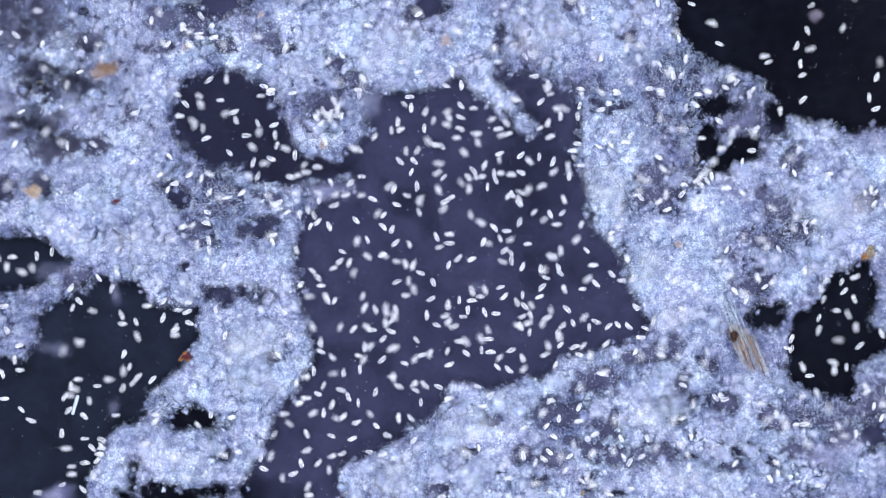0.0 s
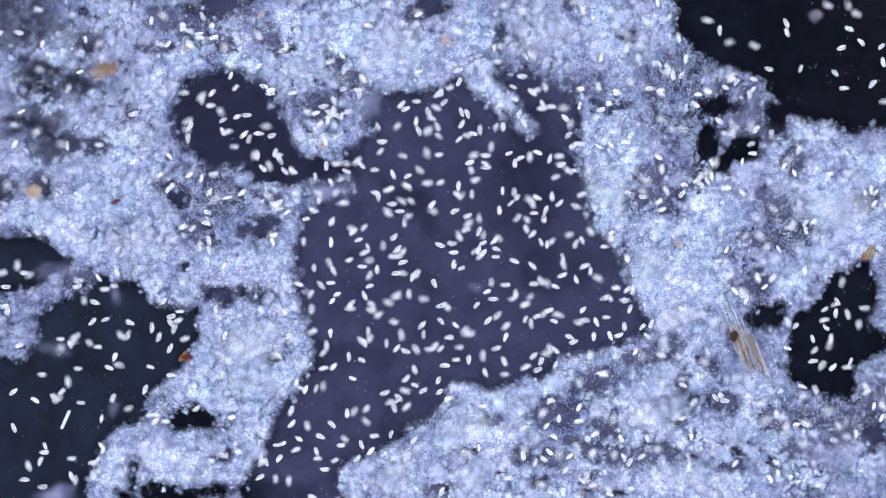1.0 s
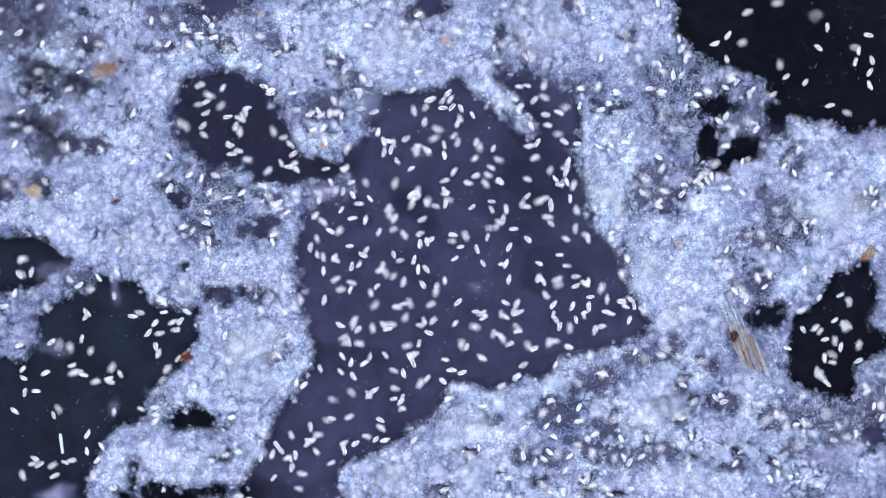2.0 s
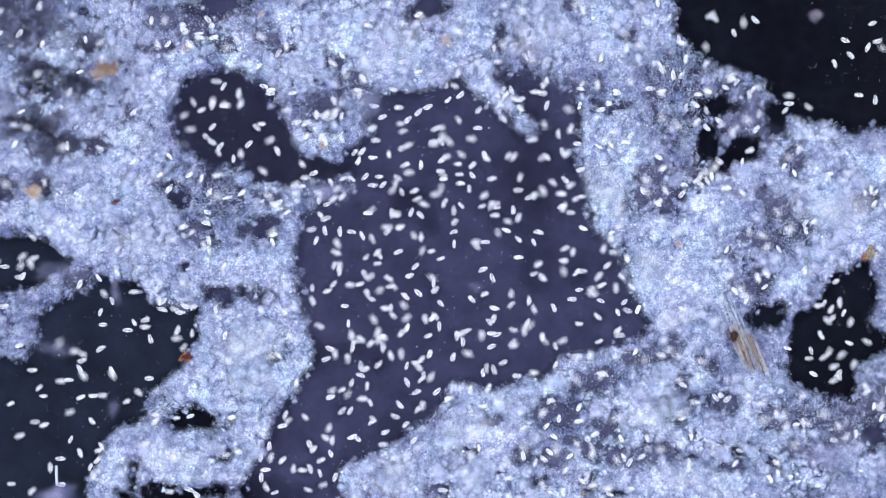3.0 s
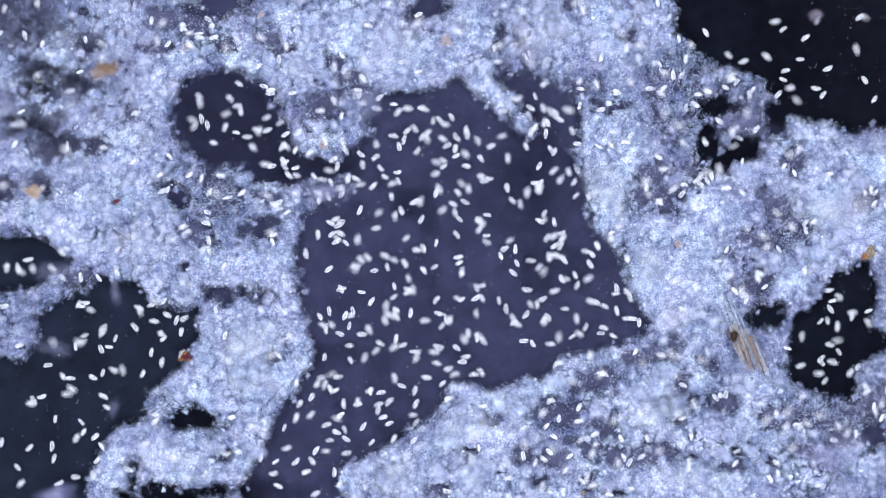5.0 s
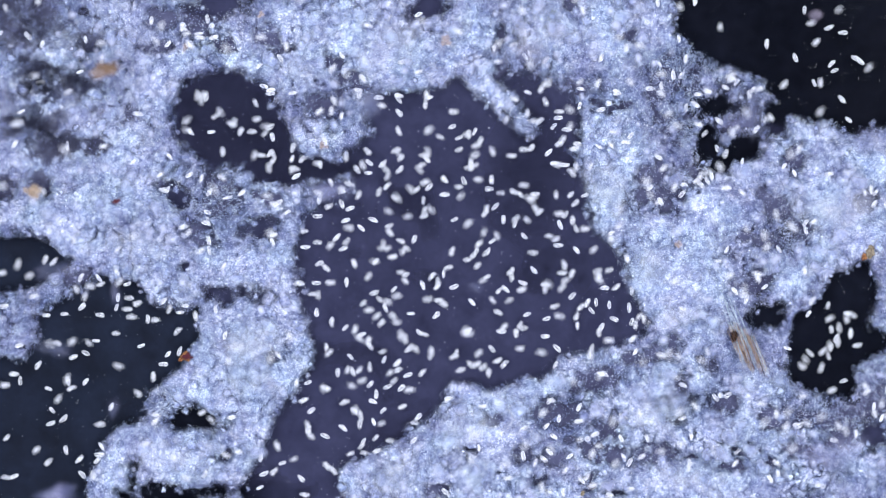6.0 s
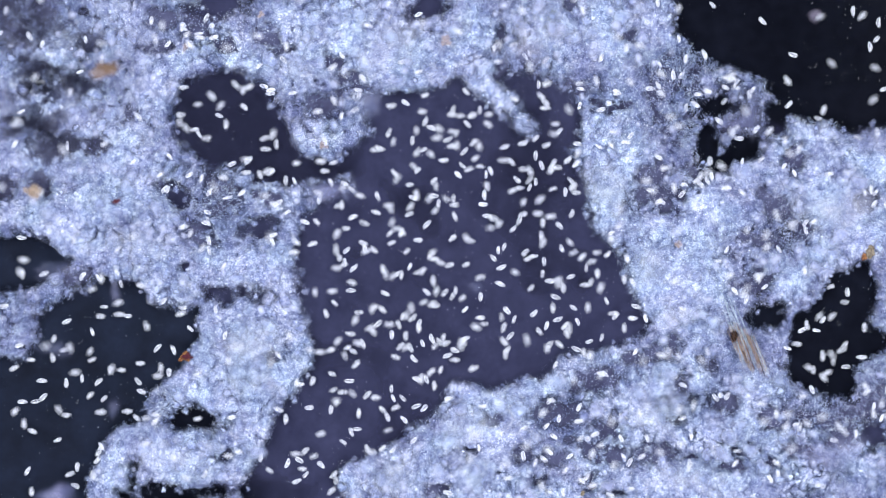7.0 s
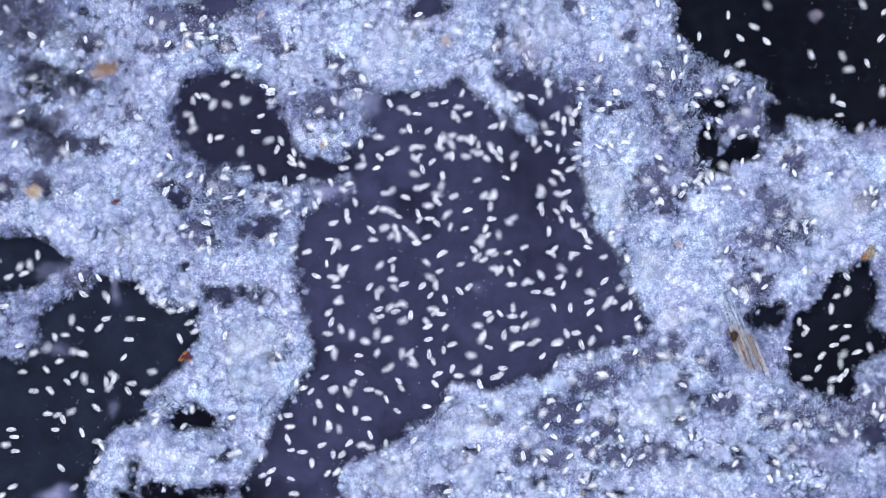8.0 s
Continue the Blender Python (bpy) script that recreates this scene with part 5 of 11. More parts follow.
    walk(CILIATES[38],swim(38,(946,134,58,180), (900,122,58,135), (943,163,40,135), (988,190,105,112), (963,172,105,152), (936,162,40,168), (905,160,40,112), (923,198,58,34), (960,157,105,45), (965,179,105,108), (973,198,105,120), (986,215,40,133), (1003,230,40,180), (945,245,58,202), (948,276,40,270), (955,215,105,292), (971,165,105,270)))
    walk(CILIATES[39],swim(39,(971,150,70,112), (964,141,70,68), (960,185,9,112), (992,205,9,135), (965,203,9,171), (940,196,9,148), (921,176,9,202), (975,175,9,225), (923,180,9,180), (970,175,9,202), (983,200,9,124), (994,226,9,97), (990,255,9,22), (927,265,9,22), (967,257,9,22), (985,230,9,45), (1018,200,70,68)))
    walk(CILIATES[40],swim(40,(974,167,9,202), (966,166,9,158), (908,154,47,158), (953,162,47,202), (933,152,47,164), (912,150,47,191), (891,160,58,248), (936,167,47,190), (975,145,58,202), (940,140,47,158), (947,171,47,110), (961,199,47,121), (980,224,47,45), (962,258,9,68), (975,300,9,90), (968,258,9,90), (980,205,9,45)))
    walk(CILIATES[41],swim(41,(913,178,70,180), (884,143,70,202), (924,135,70,176), (962,148,12,98), (946,178,12,47), (918,195,70,31), (890,211,12,-45), (962,250,37,-22), (968,257,37,-22), (996,285,12,-45), (976,265,12,-52), (963,242,12,-68), (955,215,12,-146), (1000,195,12,-158), (965,192,12,-180), (907,172,58,-180), (943,172,37,-202)))
    walk(CILIATES[42],swim(42,(957,180,46,45), (984,135,58,45), (949,160,91,22), (922,163,91,22), (918,194,91,91), (923,223,91,115), (943,248,91,193), (985,210,91,270), (983,209,46,292), (955,160,91,292), (961,192,91,285), (971,223,91,302), (995,247,91,225), (1002,220,91,270), (1022,272,91,248), (1008,332,46,270), (1008,370,46,315)))
    walk(CILIATES[43],swim(43,(985,193,82,338), (1013,214,82,315), (1030,255,82,360), (987,264,82,405), (1005,291,82,477), (1016,320,82,464), (1020,352,82,386), (1030,310,82,464), (1030,285,82,405), (1022,303,82,428), (1016,322,82,416), (1001,334,82,397), (984,345,82,450), (979,393,37,450), (994,440,37,472), (1030,475,82,540), (1068,455,82,562)))
    walk(CILIATES[44],swim(44,(991,205,6,90), (988,201,6,158), (959,193,6,180), (921,177,6,112), (936,206,6,132), (962,222,6,150), (989,237,6,90), (1007,200,6,90), (950,150,6,12), (921,170,6,45), (939,192,6,-33), (963,197,6,-7), (990,198,6,0), (1003,240,6,-78), (980,290,6,-112), (990,245,6,-90), (988,207,6,-90)))
    walk(CILIATES[45],swim(45,(970,218,7,68), (965,186,7,135), (1000,209,38,135), (1000,220,7,202), (969,222,7,171), (943,211,7,148), (920,192,70,135), (947,220,7,90), (968,180,7,45), (920,180,7,0), (936,205,7,-65), (944,232,70,-86), (940,262,7,-135), (905,272,7,-112), (905,287,7,-45), (915,340,7,-90), (909,295,7,-112)))
    walk(CILIATES[46],swim(46,(955,227,5,22), (968,205,5,22), (941,163,5,-39), (894,146,70,-23), (919,154,5,-6), (944,151,5,13), (968,143,70,90), (968,202,5,90), (964,238,48,112), (979,250,48,135), (970,218,48,108), (959,187,48,124), (934,164,48,158), (969,195,48,90), (948,245,70,45), (1003,203,5,45), (987,263,5,90)))
    walk(CILIATES[47],swim(47,(974,243,5,202), (938,197,5,135), (975,190,5,180), (1016,210,5,112), (989,200,5,153), (966,184,5,138), (947,163,5,180), (908,172,70,158), (920,165,5,180), (955,197,5,158), (945,227,70,236), (927,253,5,230), (905,275,5,180), (852,275,5,225), (893,260,5,202), (840,255,5,180), (883,280,5,135)))
    walk(CILIATES[48],swim(48,(1023,206,70,90), (1017,201,70,22), (1006,240,13,45), (998,297,13,90), (995,325,13,85), (993,352,13,106), (1010,377,13,180), (993,439,13,102), (1000,490,33,135), (975,460,13,112), (991,436,13,64), (1000,409,13,81), (1000,380,13,45), (978,418,13,90), (963,463,33,90), (952,411,33,112), (960,375,33,90)))
    walk(CILIATES[49],swim(49,(871,211,86,22), (933,150,37,45), (919,200,58,58), (881,234,37,90), (873,263,37,67), (858,289,37,52), (836,310,37,130), (802,277,37,158), (755,280,37,180), (760,270,86,202), (785,284,86,142), (803,304,86,120), (812,331,86,180), (768,347,86,225), (772,330,86,270), (783,287,86,315), (745,260,86,360)))
    walk(CILIATES[50],swim(50,(882,229,33,0), (919,172,33,-78), (927,218,58,-67), (955,256,33,-45), (941,223,58,-63), (923,193,58,-49), (895,170,58,-127), (937,127,58,-90), (933,164,33,-23), (978,210,33,-45), (966,237,33,-96), (972,264,33,-73), (982,290,33,0), (939,291,33,-45), (985,298,80,0), (1040,290,80,0), (1010,300,80,22)))
    walk(CILIATES[51],swim(51,(896,218,6,315), (891,275,6,270), (890,225,6,270), (902,203,70,229), (920,190,70,223), (936,172,6,212), (960,165,6,180), (957,170,38,102), (945,222,58,68), (945,265,38,90), (939,234,58,83), (952,207,6,64), (965,180,6,112), (935,168,6,180), (965,182,6,135), (1010,205,6,180), (1012,215,6,102)))
    walk(CILIATES[52],swim(52,(900,237,6,202), (865,240,6,180), (838,237,36,158), (790,226,6,180), (786,257,6,102), (798,283,6,117), (813,309,6,180), (866,317,6,158), (830,303,36,158), (780,285,36,135), (807,276,36,209), (827,259,36,233), (840,233,36,248), (830,273,36,292), (860,309,36,270), (853,367,36,248), (822,405,6,202)))
    walk(CILIATES[53],swim(53,(843,236,96,180), (813,213,96,135), (772,190,96,158), (718,167,96,180), (733,196,96,103), (732,227,96,80), (722,257,96,22), (663,273,96,22), (632,298,96,90), (644,340,37,112), (636,372,37,65), (617,397,37,50), (596,420,37,45), (560,440,37,22), (520,447,96,0), (515,438,96,22), (520,440,96,45)))
    walk(CILIATES[54],swim(54,(884,272,34,22), (928,297,5,-45), (951,350,5,-22), (1007,352,34,0), (1003,322,34,-72), (989,298,5,-50), (967,278,5,-45), (1015,332,5,-45), (1018,353,5,22), (970,362,34,22), (981,393,34,100), (994,422,34,128), (1020,443,34,135), (1017,380,34,112), (1000,340,34,90), (1000,275,34,90), (998,232,5,90)))
    walk(CILIATES[55],swim(55,(884,282,92,90), (890,215,92,90), (878,225,92,68), (835,233,92,0), (815,210,92,-63), (809,181,92,-80), (805,152,92,-22), (807,168,92,0), (840,170,92,-45), (863,208,92,-68), (891,197,92,2), (918,206,92,-18), (945,215,92,0), (865,205,92,0), (815,206,92,0), (762,229,92,22), (700,266,92,45)))
    walk(CILIATES[56],swim(56,(922,275,32,45), (922,275,32,68), (921,281,32,22), (930,280,32,22), (952,253,32,59), (965,222,32,76), (968,187,32,68), (970,157,96,68), (953,197,96,22), (897,250,96,22), (898,280,96,100), (910,305,96,120), (927,329,96,180), (981,335,96,135), (958,293,32,112), (949,295,32,135), (945,250,96,90)))
    walk(CILIATES[57],swim(57,(937,285,101,315), (955,329,38,292), (938,278,101,270), (925,300,101,202), (947,280,101,210), (973,273,101,187), (1002,273,101,225), (1000,270,101,147), (993,226,38,90), (1003,290,101,90), (992,318,101,54), (970,336,101,34), (945,350,101,22), (898,357,101,0), (855,362,38,0), (800,340,38,0), (740,333,101,0)))
    walk(CILIATES[58],swim(58,(954,278,37,270), (928,319,37,225), (904,360,37,225), (857,351,37,158), (835,367,37,218), (814,385,37,234), (803,411,37,202), (848,442,85,135), (820,398,37,135), (820,405,85,180), (847,389,85,213), (872,372,85,231), (886,342,85,180), (845,323,37,158), (818,293,37,135), (765,265,85,180), (740,278,37,225)))
    walk(CILIATES[59],swim(59,(978,286,36,68), (1004,235,36,68), (973,281,36,68), (971,332,36,112), (975,361,36,90), (971,388,36,67), (953,412,36,-11), (1003,434,74,-68), (953,402,36,-22), (930,380,36,-45), (955,392,36,-30), (977,407,36,-52), (988,434,36,0), (930,445,74,22), (887,473,36,22), (860,485,74,0), (905,503,74,0)))
    walk(CILIATES[60],swim(60,(1005,295,97,270), (991,333,38,248), (966,372,38,248), (937,404,38,248), (909,406,38,185), (881,409,38,204), (859,429,38,180), (900,435,38,158), (940,437,38,158), (962,445,97,180), (992,455,97,175), (1021,450,97,193), (1050,442,97,225), (1045,493,97,270), (1040,545,97,270), (1043,587,97,225), (1073,540,97,225)))
    walk(CILIATES[61],swim(61,(1007,313,34,90), (1018,278,58,90), (984,314,89,22), (963,325,89,0), (934,318,89,-25), (913,302,89,-50), (899,276,89,-128), (945,245,89,-135), (961,212,89,-135), (993,205,89,-180), (1012,232,89,-248), (1017,263,89,-263), (1019,295,89,-270), (1010,253,89,-248), (983,220,89,-180), (935,200,89,-225), (921,170,89,-225)))
    walk(CILIATES[62],swim(62,(1013,268,58,180), (992,281,45,180), (951,271,45,158), (988,311,45,135), (1005,286,45,68), (1009,257,102,85), (1010,228,102,68), (988,257,45,45), (955,290,102,45), (943,308,102,45), (953,335,102,112), (964,361,102,131), (990,378,102,180), (950,348,102,135), (938,303,102,112), (886,285,102,158), (868,260,102,112)))
    walk(CILIATES[63],swim(63,(1018,281,7,135), (1005,247,7,90), (1015,259,70,22), (970,240,7,-22), (999,251,7,-37), (1015,274,7,-60), (1028,300,70,18), (983,308,49,0), (940,308,7,0), (887,305,7,-45), (898,333,7,-77), (900,361,49,-97), (891,389,49,-90), (897,340,7,-90), (868,303,49,-68), (863,233,7,-90), (885,267,49,-68)))
    walk(CILIATES[64],swim(64,(1028,293,70,180), (1010,297,31,180), (1018,302,6,180), (968,293,31,158), (983,317,31,126), (1001,339,6,146), (1030,348,6,180), (1030,380,6,248), (1006,325,6,292), (995,365,6,248), (1019,347,6,224), (1037,324,70,244), (1045,295,70,248), (1020,313,6,225), (978,335,6,202), (928,352,6,180), (985,375,6,135)))
    walk(CILIATES[65],swim(65,(858,293,71,68), (893,255,71,45), (860,275,71,0), (907,269,71,0), (937,258,71,8), (967,260,71,-11), (997,270,71,-68), (980,225,71,-68), (960,195,71,-90), (965,195,71,-135), (990,211,71,-213), (1007,234,71,-242), (1017,262,71,-164), (965,263,71,-180), (925,253,71,-158), (970,228,71,-180), (972,235,71,-180)))
    walk(CILIATES[66],swim(66,(874,307,47,270), (866,352,47,248), (827,382,13,202), (778,390,47,202), (788,361,47,258), (790,332,47,278), (780,303,47,356), (817,292,47,382), (858,290,47,315), (891,333,13,315), (907,355,13,316), (928,369,13,337), (955,375,13,405), (1005,368,13,382), (1012,378,13,428), (997,405,13,472), (1030,408,13,540)))
    walk(CILIATES[67],swim(67,(885,307,89,180), (829,314,89,225), (779,324,89,202), (740,330,89,124), (754,359,89,103), (754,389,89,82), (745,420,89,90), (726,400,32,135), (725,340,32,90), (727,296,32,112), (703,305,32,190), (678,311,32,181), (652,306,32,180), (603,312,32,158), (610,325,58,158), (633,303,32,202), (666,298,32,202)))
    walk(CILIATES[68],swim(68,(905,310,92,0), (939,301,92,0), (990,277,92,0), (1023,282,58,-45), (1001,306,46,-117), (996,335,46,-96), (994,366,46,-158), (946,347,46,-236), (963,308,46,-292), (930,341,46,-315), (955,324,46,-312), (967,299,46,-287), (971,270,46,-315), (948,310,92,-338), (908,338,92,-338), (876,353,92,-338), (828,373,46,-338)))
    walk(CILIATES[69],swim(69,(922,306,48,158), (880,273,48,158), (831,288,48,202), (787,277,48,180), (756,265,48,146), (736,242,48,123), (722,212,48,45), (682,232,5,22), (640,271,48,22), (617,285,5,22), (616,316,70,74), (601,342,70,55), (582,365,5,22), (568,408,5,90), (600,455,5,112), (598,512,5,90), (582,553,5,45)))
    walk(CILIATES[70],swim(70,(842,312,77,112), (821,273,77,158), (859,290,77,158), (895,313,77,158), (869,297,77,154), (841,287,77,174), (810,291,77,180), (755,290,77,202), (700,290,77,202), (660,290,77,180), (681,313,77,143), (708,326,77,158), (737,336,77,225), (713,374,77,225), (690,413,77,225), (730,362,77,202), (770,350,77,248)))
    walk(CILIATES[71],swim(71,(620,325,58,45), (651,300,43,-33), (665,343,43,-22), (711,362,81,0), (699,387,81,60), (684,409,81,43), (659,423,81,112), (636,376,43,135), (601,308,81,90), (612,312,43,135), (604,342,58,64), (587,364,43,43), (562,382,43,0), (612,374,81,-22), (645,395,81,-22), (612,368,81,-45), (657,407,43,-45)))
    walk(CILIATES[72],swim(72,(612,345,70,22), (656,360,44,-22), (708,374,44,0), (762,363,44,0), (738,343,44,-34), (711,328,44,-15), (678,327,44,45), (703,285,10,22), (744,250,10,0), (696,247,10,22), (721,232,10,41), (739,210,10,56), (753,185,10,90), (793,188,10,12), (827,220,10,-45), (797,186,10,-45), (828,202,10,22)))
    walk(CILIATES[73],swim(73,(640,346,98,0), (676,351,98,-78), (688,380,98,-22), (694,410,98,-68), (688,381,98,-84), (688,353,98,-102), (700,325,98,-90), (682,364,98,-168), (634,363,98,-180), (690,355,98,-158), (699,384,98,-86), (694,412,98,-104), (685,440,98,-158), (729,395,35,-135), (770,373,98,-135), (738,400,98,-158), (692,418,98,-135)))
    walk(CILIATES[74],swim(74,(659,353,34,158), (648,362,71,80), (625,410,71,45), (651,386,34,22), (624,387,34,6), (598,392,34,23), (576,408,34,101), (583,361,58,91), (575,315,71,68), (575,320,71,45), (581,347,71,110), (594,370,34,125), (612,391,34,202), (575,410,71,202), (553,433,71,202), (505,440,71,180), (543,447,71,202)))
    walk(CILIATES[75],swim(75,(697,335,39,248), (673,382,85,248), (690,335,85,202), (734,323,85,135), (731,351,85,79), (723,378,85,65), (708,402,85,22), (760,388,39,22), (780,368,85,0), (863,377,85,0), (849,406,85,52), (825,426,85,38), (800,445,85,68), (755,482,85,22), (748,480,85,45), (747,517,85,90), (727,558,39,90)))
    walk(CILIATES[76],swim(76,(720,346,78,158), (709,310,78,90), (685,337,78,12), (689,388,78,90), (671,411,78,69), (670,439,78,87), (668,467,78,9), (694,442,48,45), (648,467,48,45), (612,507,48,68), (640,517,48,-10), (668,519,48,5), (697,512,48,45), (712,487,48,90), (703,485,48,45), (745,450,78,22), (785,448,78,22)))
    walk(CILIATES[77],swim(77,(737,330,45,90), (739,284,45,112), (740,232,45,112), (697,187,45,135), (662,199,45,197), (627,208,87,185), (590,205,87,202), (596,216,87,124), (605,227,87,117), (608,239,87,98), (608,252,87,94), (609,265,87,100), (613,277,87,92), (610,290,87,22), (664,265,87,0), (709,258,87,0), (735,280,87,-45)))
    walk(CILIATES[78],swim(78,(702,362,37,158), (656,331,37,158), (613,303,58,158), (613,327,58,105), (624,345,37,123), (636,362,37,129), (651,378,37,180), (600,362,37,158), (600,364,37,225), (562,380,13,180), (585,395,13,150), (610,408,37,171), (639,404,37,135), (595,383,13,135), (643,430,13,158), (700,425,13,158), (737,430,13,180)))
    walk(CILIATES[79],swim(79,(741,376,71,112), (704,333,71,112), (663,301,71,180), (613,309,71,202), (607,339,71,251), (594,365,71,227), (567,382,71,305), (595,346,71,227), (637,330,71,180), (687,322,71,158), (693,348,71,97), (694,374,71,86), (689,400,71,22), (650,415,71,0), (613,404,71,0), (647,372,71,0), (705,383,34,-22)))
    walk(CILIATES[80],swim(80,(797,350,40,202), (799,387,40,270), (812,330,40,270), (820,280,6,225), (804,305,6,237), (788,329,6,253), (787,360,6,248), (790,383,6,270), (806,437,6,292), (820,500,6,248), (851,506,6,187), (877,493,6,206), (903,480,6,225), (928,440,6,225), (960,395,6,270), (1005,345,6,225), (1003,340,40,202)))
    walk(CILIATES[81],swim(81,(788,357,48,22), (842,342,13,22), (805,374,48,22), (770,397,13,45), (744,414,13,22), (716,419,13,-4), (686,410,13,45), (727,357,13,68), (745,326,13,135), (714,287,48,135), (706,259,48,103), (701,230,48,90), (706,200,48,135), (664,178,48,135), (628,195,70,202), (676,190,13,202), (735,168,70,202)))
    walk(CILIATES[82],swim(82,(833,381,103,112), (856,335,43,68), (848,386,103,90), (828,430,103,90), (800,427,103,168), (772,428,103,199), (747,445,103,248), (715,513,103,225), (665,513,103,180), (627,550,43,225), (618,577,43,256), (614,604,43,272), (620,632,43,315), (570,593,43,315), (610,630,103,292), (625,655,103,270), (592,620,103,315)))
    walk(CILIATES[83],swim(83,(591,363,10,202), (556,378,10,180), (555,372,70,158), (604,362,10,180), (635,361,10,181), (665,361,10,163), (693,378,10,90), (694,328,48,112), (658,280,10,112), (662,240,10,112), (696,241,10,169), (725,252,10,148), (750,275,10,180), (758,277,10,248), (792,247,48,202), (819,232,48,180), (873,223,10,202)))
    walk(CILIATES[84],swim(84,(531,380,58,270), (562,436,44,315), (583,466,92,292), (609,500,44,270), (622,472,44,255), (625,442,44,270), (622,411,44,348), (576,402,92,360), (606,371,92,425), (610,328,92,360), (638,327,92,373), (661,316,92,391), (683,300,92,315), (688,310,92,382), (733,295,92,315), (757,355,92,270), (748,300,44,292)))
    walk(CILIATES[85],swim(85,(545,372,70,292), (557,420,31,270), (556,475,9,270), (550,422,9,270), (562,451,9,280), (561,480,9,261), (553,510,9,270), (560,508,31,202), (608,503,9,180), (634,490,31,225), (662,479,31,189), (690,481,31,173), (718,486,31,202), (693,505,9,202), (738,482,9,202), (775,480,9,225), (815,468,9,202)))
    walk(CILIATES[86],swim(86,(556,381,11,112), (542,334,58,112), (519,302,44,146), (480,292,11,180), (519,272,11,217), (547,241,70,229), (575,208,70,158), (563,215,70,204), (549,219,70,209), (540,228,70,220), (529,236,70,229), (522,248,70,248), (519,262,70,251), (513,275,11,270), (506,320,11,270), (565,307,11,225), (612,280,11,202)))
    walk(CILIATES[87],swim(87,(562,393,41,45), (613,353,74,68), (587,392,74,68), (543,408,74,45), (558,382,74,49), (581,364,74,35), (606,348,74,45), (574,394,74,45), (543,435,74,45), (580,395,74,45), (603,414,74,-33), (623,436,74,-65), (627,467,74,-68), (652,508,74,-90), (677,548,74,-45), (660,520,74,0), (600,535,74,0)))
    walk(CILIATES[88],swim(88,(549,401,43,248), (548,450,91,225), (537,428,91,270), (553,395,91,225), (561,423,91,287), (569,450,91,303), (592,470,91,248), (608,440,91,202), (655,445,91,180), (695,440,91,202), (719,422,91,225), (737,399,91,237), (751,373,91,248), (740,420,43,248), (725,472,43,248), (712,412,91,292), (755,465,91,315)))
    walk(CILIATES[89],swim(89,(582,401,41,112), (604,365,12,90), (605,317,12,22), (540,315,12,0), (523,300,12,-42), (506,284,12,-44), (490,268,12,-63), (485,243,12,-135), (515,280,12,-61), (530,325,70,17), (511,310,12,-44), (496,292,12,-55), (484,273,12,-70), (480,248,12,-148), (440,285,12,-135), (479,275,12,-184), (517,290,12,-202)))
    walk(CILIATES[90],swim(90,(630,390,48,135), (599,348,58,112), (577,294,58,90), (581,297,58,68), (609,298,58,7), (635,291,48,20), (660,279,48,0), (620,290,77,22), (580,295,77,0), (633,287,77,0), (665,279,77,31), (685,255,77,48), (706,232,77,112), (708,282,77,90), (698,306,77,135), (728,332,77,135), (740,378,48,112)))
    walk(CILIATES[91],swim(91,(679,381,42,45), (700,349,42,68), (722,312,42,22), (748,275,42,68), (728,299,42,32), (699,306,42,14), (671,313,42,0), (627,316,42,22), (678,310,42,-45), (650,280,8,-68), (674,298,8,-48), (688,323,8,-65), (698,350,8,-45), (741,355,8,0), (768,320,8,45), (710,352,8,0), (660,375,8,22)))
    walk(CILIATES[92],swim(92,(677,402,33,135), (658,382,33,158), (608,360,100,180), (562,388,33,225), (584,409,33,147), (610,419,33,172), (641,417,33,112), (660,490,33,112), (720,535,33,135), (678,510,33,135), (658,534,33,57), (643,561,33,73), (640,593,33,22), (605,612,33,45), (567,623,100,0), (583,583,100,68), (598,530,100,45)))
    walk(CILIATES[93],swim(93,(694,406,44,68), (740,388,73,22), (765,362,44,45), (798,320,73,22), (829,324,73,-15), (856,336,73,-37), (877,360,73,0), (914,384,44,-45), (873,353,44,-45), (828,320,73,-45), (857,320,73,-4), (885,324,73,-21), (910,340,73,-23), (956,358,73,-68), (990,400,44,-45), (1003,445,73,-90), (1013,395,73,-90)))
    walk(CILIATES[94],swim(94,(650,425,39,112), (628,380,39,112), (651,438,39,112), (633,487,39,68), (620,514,39,70), (613,543,39,87), (617,573,39,90), (575,595,8,22), (557,617,8,-22), (580,620,8,22), (577,585,8,97), (572,551,8,110), (553,521,8,180), (550,510,8,135), (592,537,8,135), (583,520,8,135), (578,467,39,90)))
    walk(CILIATES[95],swim(95,(700,430,33,45), (736,405,33,68), (703,441,33,45), (672,459,33,22), (643,451,33,-28), (621,432,33,-45), (602,410,33,-90), (566,434,33,-159), (523,440,33,-203), (527,423,78,-248), (542,449,78,-259), (537,476,78,-282), (530,503,78,-360), (574,500,33,-382), (621,515,33,-360), (668,515,78,-338), (715,503,33,-338)))
    walk(CILIATES[96],swim(96,(677,452,42,22), (712,446,5,0), (645,448,5,22), (608,429,5,0), (592,456,5,60), (577,482,5,78), (580,515,5,22), (526,507,70,45), (566,457,5,22), (620,445,5,45), (597,422,5,-33), (570,409,5,-13), (537,409,5,0), (578,385,5,45), (605,363,5,90), (625,330,70,90), (617,326,70,12)))
